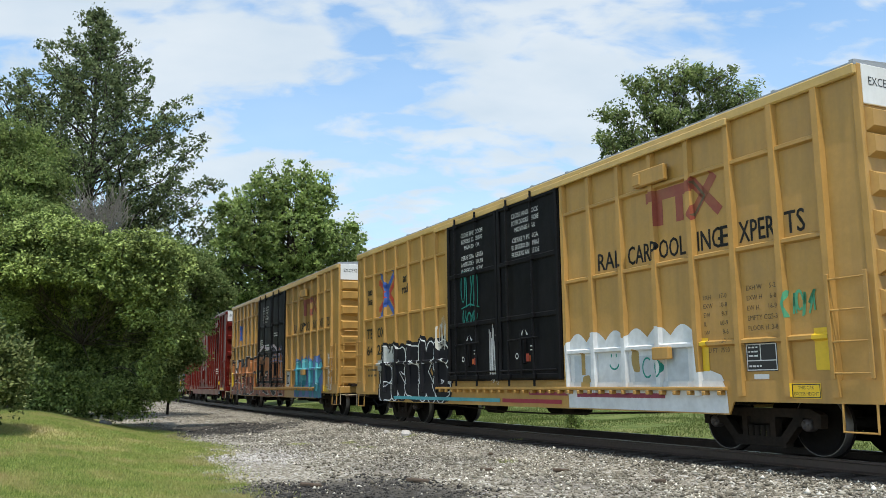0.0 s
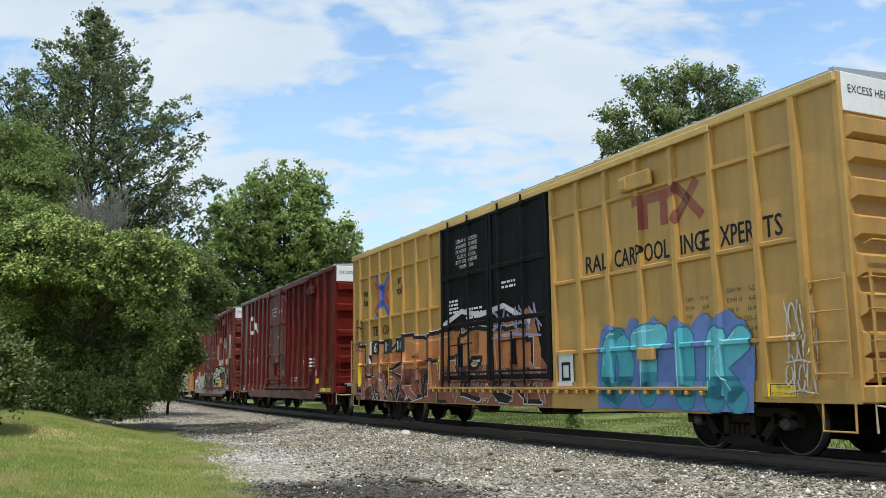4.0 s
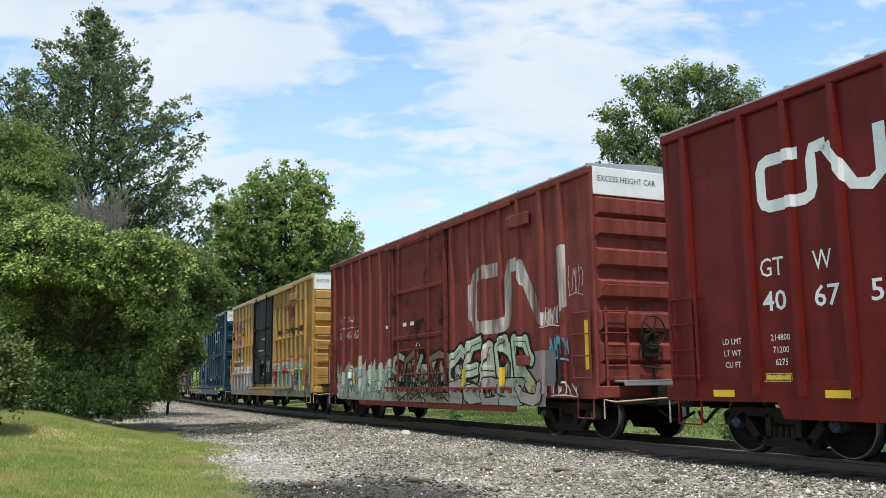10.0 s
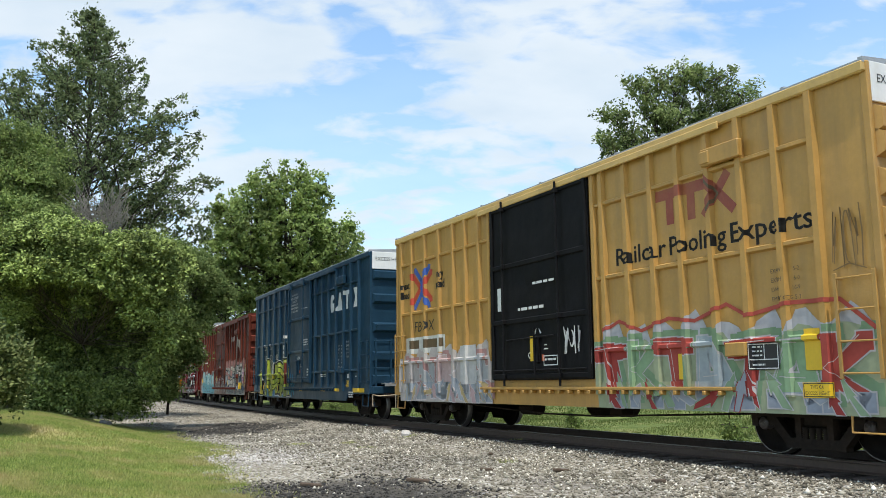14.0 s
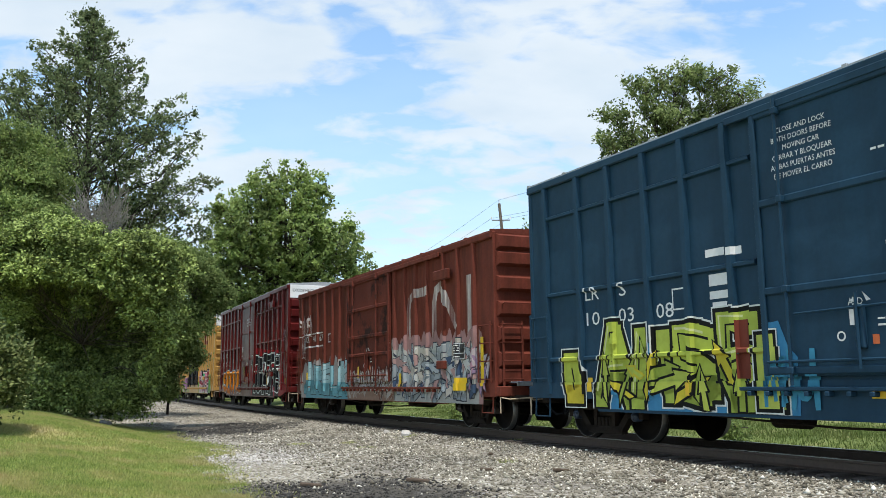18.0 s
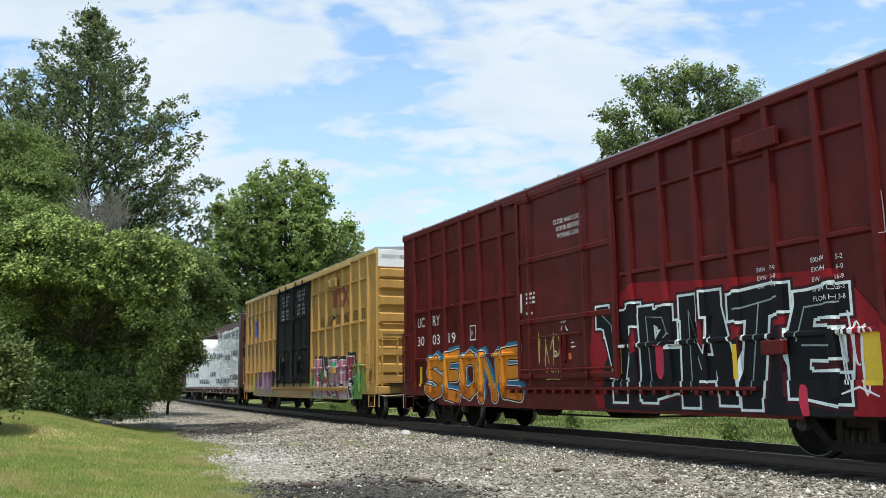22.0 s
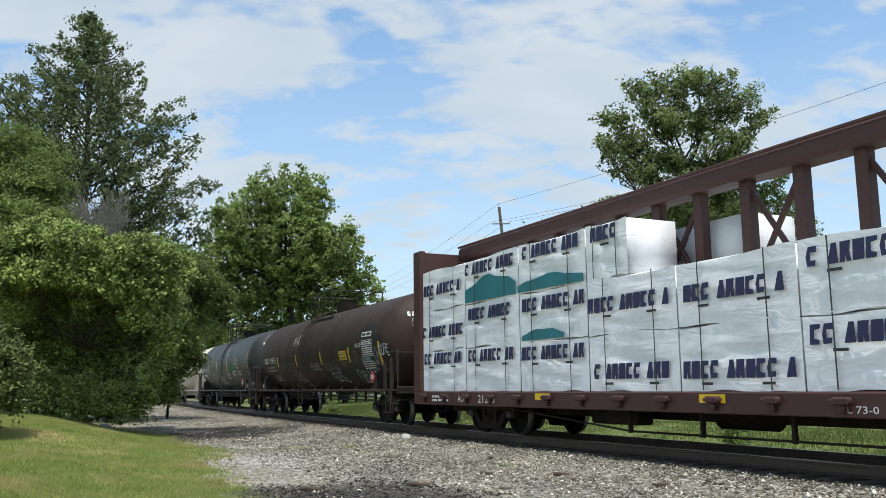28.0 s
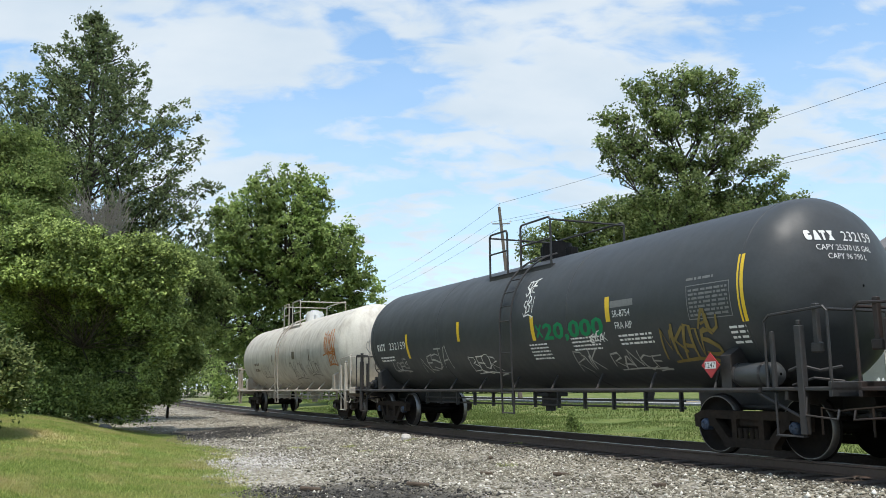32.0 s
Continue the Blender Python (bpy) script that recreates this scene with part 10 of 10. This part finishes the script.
cinders_and_shade()
M["dark_wood"] = paint("rotten_wood", (0.09, 0.065, 0.045), 0.9, vary=0.35, bump=0.5)
big_stone("flat pale stone on the ballast shoulder", -1.0, 22.9, 0.42, 0.11, M["pale_stone"], 3)
big_stone("small pale stone on the ballast", -1.6, 24.2, 0.16, 0.07, M["pale_stone"], 4)
big_stone("grey field stone at the lawn's edge", -10.1, 26.3, 0.36, 0.14, M["field_stone"], 6)
for k, (x, y, L, a) in enumerate([(1.85, 14.3, 0.42, 50), (0.66, 14.4, 0.22, 30), (-0.4, 13.0, 0.35, 5), (-1.9, 12.6, 0.3, 10), (3.0, 12.6, 0.25, 120), (0.9, 17.5, 0.3, 80)]):
    f = Form().cbox(-L / 2, -0.035, -0.01, L / 2, 0.035, 0.045, 0.015)
    ob = solid("wood_scrap", f, M["dark_wood"], "dark splintered wood scrap on the gravel", "debris")
    ob.matrix_basis = pose(x, y, float(ground_z(x, y)) + 0.012, 3, 6, a)


def blades(name, x, y, height, material, rng, lean=0.5, width=0.006):
    n = len(x)
    z = ground_z(x, y) - 0.005
    a = rng.uniform(0, 6.28, n)
    h = height * rng.uniform(0.5, 1.25, n)
    wx, wy = np.cos(a) * width, np.sin(a) * width
    l = rng.uniform(0, lean, n) * h
    b = rng.uniform(0, 6.28, n)
    P = np.stack([np.stack([x - wx, y - wy, z], -1), np.stack([x + wx, y + wy, z], -1), np.stack([x + np.cos(b) * l, y + np.sin(b) * l, z + h], -1)], 1).reshape(-1, 3)
    return raw_mesh(name, P, np.arange(3 * n).reshape(-1, 3), material)


M["lawn_blade"] = leaf_material("lawn_blades", (0.13, 0.20, 0.042), (0.45, 0.50, 0.155), 0.45, (0.45, 0.39, 0.18))
M["verge_blade"] = leaf_material("verge_blades", (0.06, 0.095, 0.022), (0.20, 0.26, 0.08), 0.4, (0.15, 0.17, 0.06))


def build_grass():
    rng = np.random.default_rng(8)
    n = 235000
    y = 8.0 + 21.5 * rng.random(n) ** 1.6
    x = lawn_edge(y) + 0.35 - (0.35 + (y * 0.56 + lawn_edge(y) + 1.0)) * rng.random(n)
    keep = x < lawn_edge(y) + 0.3 * np.sin(y * 3.3) * np.sin(x * 2.9) + 0.05
    x, y = x[keep], y[keep]
    tagged(new("lawn_grass", blades("lawn_grass", x, y, 0.05, M["lawn_blade"], rng, 1.1, 0.007)), "short sunlit lawn grass with dry patches", "grass", kind="stuff")
    # ragged edge and weeds out on the gravel
    n = 4500
    y = 10.5 + 20 * rng.random(n)
    x = lawn_edge(y) + np.abs(rng.normal(0, 0.32, n)) - 0.1
    k = 2600
    cx = np.repeat(rng.uniform(-4, 2.5, 26), 100); cy = np.repeat(rng.uniform(14, 26, 26), 100)
    ok = np.repeat(rng.random(26) < 0.45, 100)
    x = np.concatenate([x, (cx + rng.normal(0, 0.12, k))[ok]]); y = np.concatenate([y, (cy + rng.normal(0, 0.12, k))[ok]])
    tagged(new("edge_weeds", blades("edge_weeds", x, y, 0.06, M["lawn_blade"], rng, 1.2, 0.007)), "sparse weeds at the gravel's edge", "weeds", kind="stuff")
    x, y, s, lat = scatter(90000, -6, 60, -9.5, -2.7, rng)
    tall = 0.16 * (0.6 + 0.6 * np.sin(x * 0.8) * np.sin(y * 0.6 + 1) ** 2)
    bare = (lat > -3.4) & (rng.random(len(x)) < 0.75)
    x, y, tall = x[~bare], y[~bare], tall[~bare]
    tagged(new("verge_grass", blades("verge_grass", x, y, tall, M["verge_blade"], rng, 0.8, 0.010)), "long uncut grass on the verge behind the track", "grass", kind="stuff")
    x, y, s, lat = scatter(40000, -6, 110, -17, -9.5, rng)
    tagged(new("meadow_grass", blades("meadow_grass", x, y, 0.12, M["verge_blade"], rng, 0.8, 0.016)), "mown grass between verge and road", "grass", kind="stuff")


build_grass()
# weeds that stand up behind the rails
for k, (s, lat, h) in enumerate([(16.0, -4.6, 0.75), (23.5, -5.0, 0.6), (31.0, -4.4, 0.55), (9.0, -4.8, 0.6), (46.0, -4.0, 0.8)]):
    b = beside(s, lat)
    z = float(ground_z(b.x, b.y))
    lobed_tree("weed_clump", "tall green weed clump on the verge", (b.x, b.y, z), [(b.x, b.y, z + h * 0.55, h * 0.32, h * 0.45), (b.x + 0.12, b.y, z + h * 0.3, h * 0.4, h * 0.3)], 900, 0.07, "maple", 90 + k, 0.012, 0.09, per=12, category="weed")


def build_road():
    """The road beyond the verge: a slab with edge lines."""
    M["asphalt"] = paint("grey_asphalt", (0.17, 0.17, 0.175), 0.9, vary=0.15, scale=0.6, grain=12, bump=0.3)
    M["line"] = paint("road_line_paint", (0.7, 0.7, 0.66), 0.7, vary=0.1, bump=0)
    S = [-30 + 3 * i for i in range(70)]

    def strip(a, b, up):
        f = Form()
        v = []
        for s in S:
            for lat, dz in ((a, -0.2), (a, up), (b, up), (b, -0.2)):
                p = beside(s, lat)
                v.append((p.x, p.y, 0.13 + dz))
        f.add(v, [(i * 4 + j, i * 4 + j + 1, i * 4 + j + 5, i * 4 + j + 4) for i in range(len(S) - 1) for j in range(3)])
        return f
    road = solid("road", strip(-16.5, -23.5, 0.06), M["asphalt"], kind="structure")
    part("edge_line", strip(-16.9, -17.05, 0.066), M["line"], road)
    part("edge_line", strip(-22.9, -23.05, 0.066), M["line"], road)
    part("centre_line", strip(-19.9, -20.05, 0.066), M["yellow_sign"], road)


build_road()


def wire(p, q, sag, r=0.009):
    p, q = Vector(p), Vector(q)
    pts = []
    for i in range(13):
        t = i / 12
        a = p.lerp(q, t)
        a.z -= sag * 4 * t * (1 - t)
        pts.append(a)
    return Form().pipe(pts, r, 5)


def utility_pole(base, top, arm_z, label):
    root = thing("utility_pole", label, "utility pole")
    root.matrix_basis = Matrix.Translation(base)
    b, t = Vector((0, 0, -0.3)), Vector(top) - Vector(base)
    part("shaft", Form().rod(b, t, 0.16, 12, 0.10), M["pole_wood"], root)
    k = arm_z / t.z
    c = t * k
    part("crossarm", Form().cbox(c.x - 0.62, c.y - 0.10, c.z - 0.03, c.x + 0.62, c.y - 0.02, c.z + 0.04, 0.01), M["pole_wood"], root)
    for dx in (-0.65, 0.65):
        part("insulator", Form().rod((c.x + dx, c.y - 0.07, c.z + 0.07), (c.x + dx, c.y - 0.07, c.z + 0.24), 0.05, 8, 0.03), M["white"], root)
    part("insulator", Form().rod(t, t + Vector((0, 0, 0.3)), 0.05, 8, 0.03), M["white"], root)
    return root


M["cable"] = paint("dark_cable", (0.05, 0.05, 0.055), 0.6, vary=0.1, bump=0)
utility_pole((5.2, 60.0, 0.1), (3.98, 60.0, 13.5), 12.2, "leaning grey wooden utility pole with one crossarm")
utility_pole((-11.0, 112.0, 0.1), (-11.0, 112.0, 13.0), 12.0, "distant wooden utility pole")
for k, (a, b, c) in enumerate([((3.93, 60, 13.75), (23.0, 20.0, 12.4), (-11.0, 112.0, 13.2)), ((3.43, 60, 12.45), (22.6, 20.0, 10.0), (-11.7, 112.0, 12.1)), ((4.65, 60, 12.45), (23.6, 20.0, 10.0), (-10.3, 112.0, 12.1))]):
    solid("overhead_wire", wire(a, b, 0.35), M["cable"], "thin dark overhead wire along the road", "wire", group="overhead wires")
    solid("overhead_wire", wire(a, c, 0.5), M["cable"], "thin dark overhead wire along the road", "wire", group="overhead wires")


def build_house():
    """A two-storey house by the road with lap siding, of which one corner shows."""
    root = thing("house", "grey-beige two-storey house with lap siding and a picket fence", "house")
    x0, y0, w, d, h = 20.6, 41.0, 9.0, 8.0, 6.6
    root.matrix_basis = pose(x0, y0, 0.1, 0, 0, -10)
    M["siding"] = paint("beige_siding", (0.40, 0.38, 0.33), 0.7, vary=0.08, bump=0.05)
    M["shingle"] = paint("grey_shingles", (0.16, 0.15, 0.15), 0.9, vary=0.25, bump=0.4)
    M["glass"] = paint("window_glass", (0.03, 0.035, 0.04), 0.08, vary=0.1, bump=0, spec=0.8)
    part("wall", Form().box(0, 0, -0.3, w, d, h), M["siding"], root)
    plank = Form().add([(0, 0, 0), (w, 0, 0), (w, -0.03, 0.0), (0, -0.03, 0.0), (0, -0.004, 0.2), (w, -0.004, 0.2)], [(3, 2, 5, 4), (0, 1, 2, 3)]).mesh("siding_board")
    plank.materials.append(M["siding"])
    plank2 = Form().add([(0, 0, 0), (0, d, 0), (-0.03, d, 0), (-0.03, 0, 0), (-0.004, 0, 0.2), (-0.004, d, 0.2)], [(2, 3, 4, 5), (1, 0, 3, 2)]).mesh("siding_board")
    plank2.materials.append(M["siding"])
    for k in range(33):
        part("siding_board", plank, None, root, at=pose(0, 0, 0.2 * k))
        part("siding_board", plank2, None, root, at=pose(0, 0, 0.2 * k))
    part("roof", Form().prism([(-0.5, h - 0.08), (w / 2, h + 3.2), (w + 0.5, h - 0.08), (w + 0.5, h + 0.12), (w / 2, h + 3.4), (-0.5, h + 0.12)], -0.5, d + 0.5), M["shingle"], root)
    part("gable", Form().prism([(0, h), (w, h), (w / 2, h + 3.2)], 0.02, 0.2), M["siding"], root)
    for x, z in ((1.0, 1.0), (4.0, 1.0), (1.0, 4.0), (4.0, 4.0)):
        win = part("window", Form().cbox(x, -0.08, z, x + 1.1, -0.02, z + 1.6, 0.02), M["white"], root)
        for a in (0, 0.78):
            part("pane", Form().box(x + 0.09, -0.087, z + 0.09 + a, x + 1.01, -0.081, z + 0.75 + a), M["glass"], win)
    fence = thing("picket_fence", "white wooden picket fence before the house", "fence")
    fence.matrix_basis = pose(15.4, 31.2, 0.0, 0, 0, -14)
    picket = Form().prism([(-0.04, 0.05), (0.04, 0.05), (0.04, 1.15), (0, 1.25), (-0.04, 1.15)], -0.012, 0.012).mesh("picket")
    picket.materials.append(M["white"])
    for k in range(40):
        part("picket", picket, None, fence, at=pose(0.14 * k, 0, 0))
    for z in (0.35, 0.9):
        part("fence_rail", Form().cbox(-0.05, 0.012, z - 0.04, 5.6, 0.05, z + 0.04, 0.005), M["white"], fence)
    for k in range(4):
        part("fence_post", Form().cbox(1.8 * k - 0.05, 0.05, -0.1, 1.8 * k + 0.05, 0.15, 1.2, 0.01), M["white"], fence)


build_house()


def motions():
    times = [0.5 * i for i in range(65)]
    for root, mid in CARS:
        walk(root, [(t, car_pose(mid - run(t))) for t in times])
    for root, off in BUNDLES:
        shift = Matrix.Translation(off)
        walk(root, [(t, car_pose(J_MID - run(t)) @ shift) for t in times])
    # the tall trees lean a little in the wind: seconds and degrees
    for tree, (x, y, z), sway in ((ELM_TREE, (-16.9, 40.0, 0.1), [(0, 0.8), (1.5, 0.65), (3.5, 0.5), (5.5, 0.5), (11, 0.5), (13, 0.0), (14.5, -0.25), (17, -0.15), (19, -0.5), (21.5, 0.0), (23.5, -0.25), (25, -0.5), (28, -0.6), (30, -0.25), (32, 0.25)]),
                                  (MAPLE_TREE, (-12.0, 66.0, 0.1), [(0, 1.0), (0.5, 1.0), (1.5, 1.3), (2.5, 0.3), (3.5, -0.4), (5.5, -0.5), (7, 0.0), (20, 0.0), (32, 0.0)])):
        walk(tree, [(t, pose(x, y, z, 0, a, 0)) for t, a in sway])
    steps = [i / 15 for i in range(481)]
    turned = [math.degrees(run(t) / 0.455) for t in steps]
    for w, x in WHEELS:
        walk(w, [(t, pose(x, 0, 0.455, 0, a, 0)) for t, a in zip(steps, turned)])


motions()
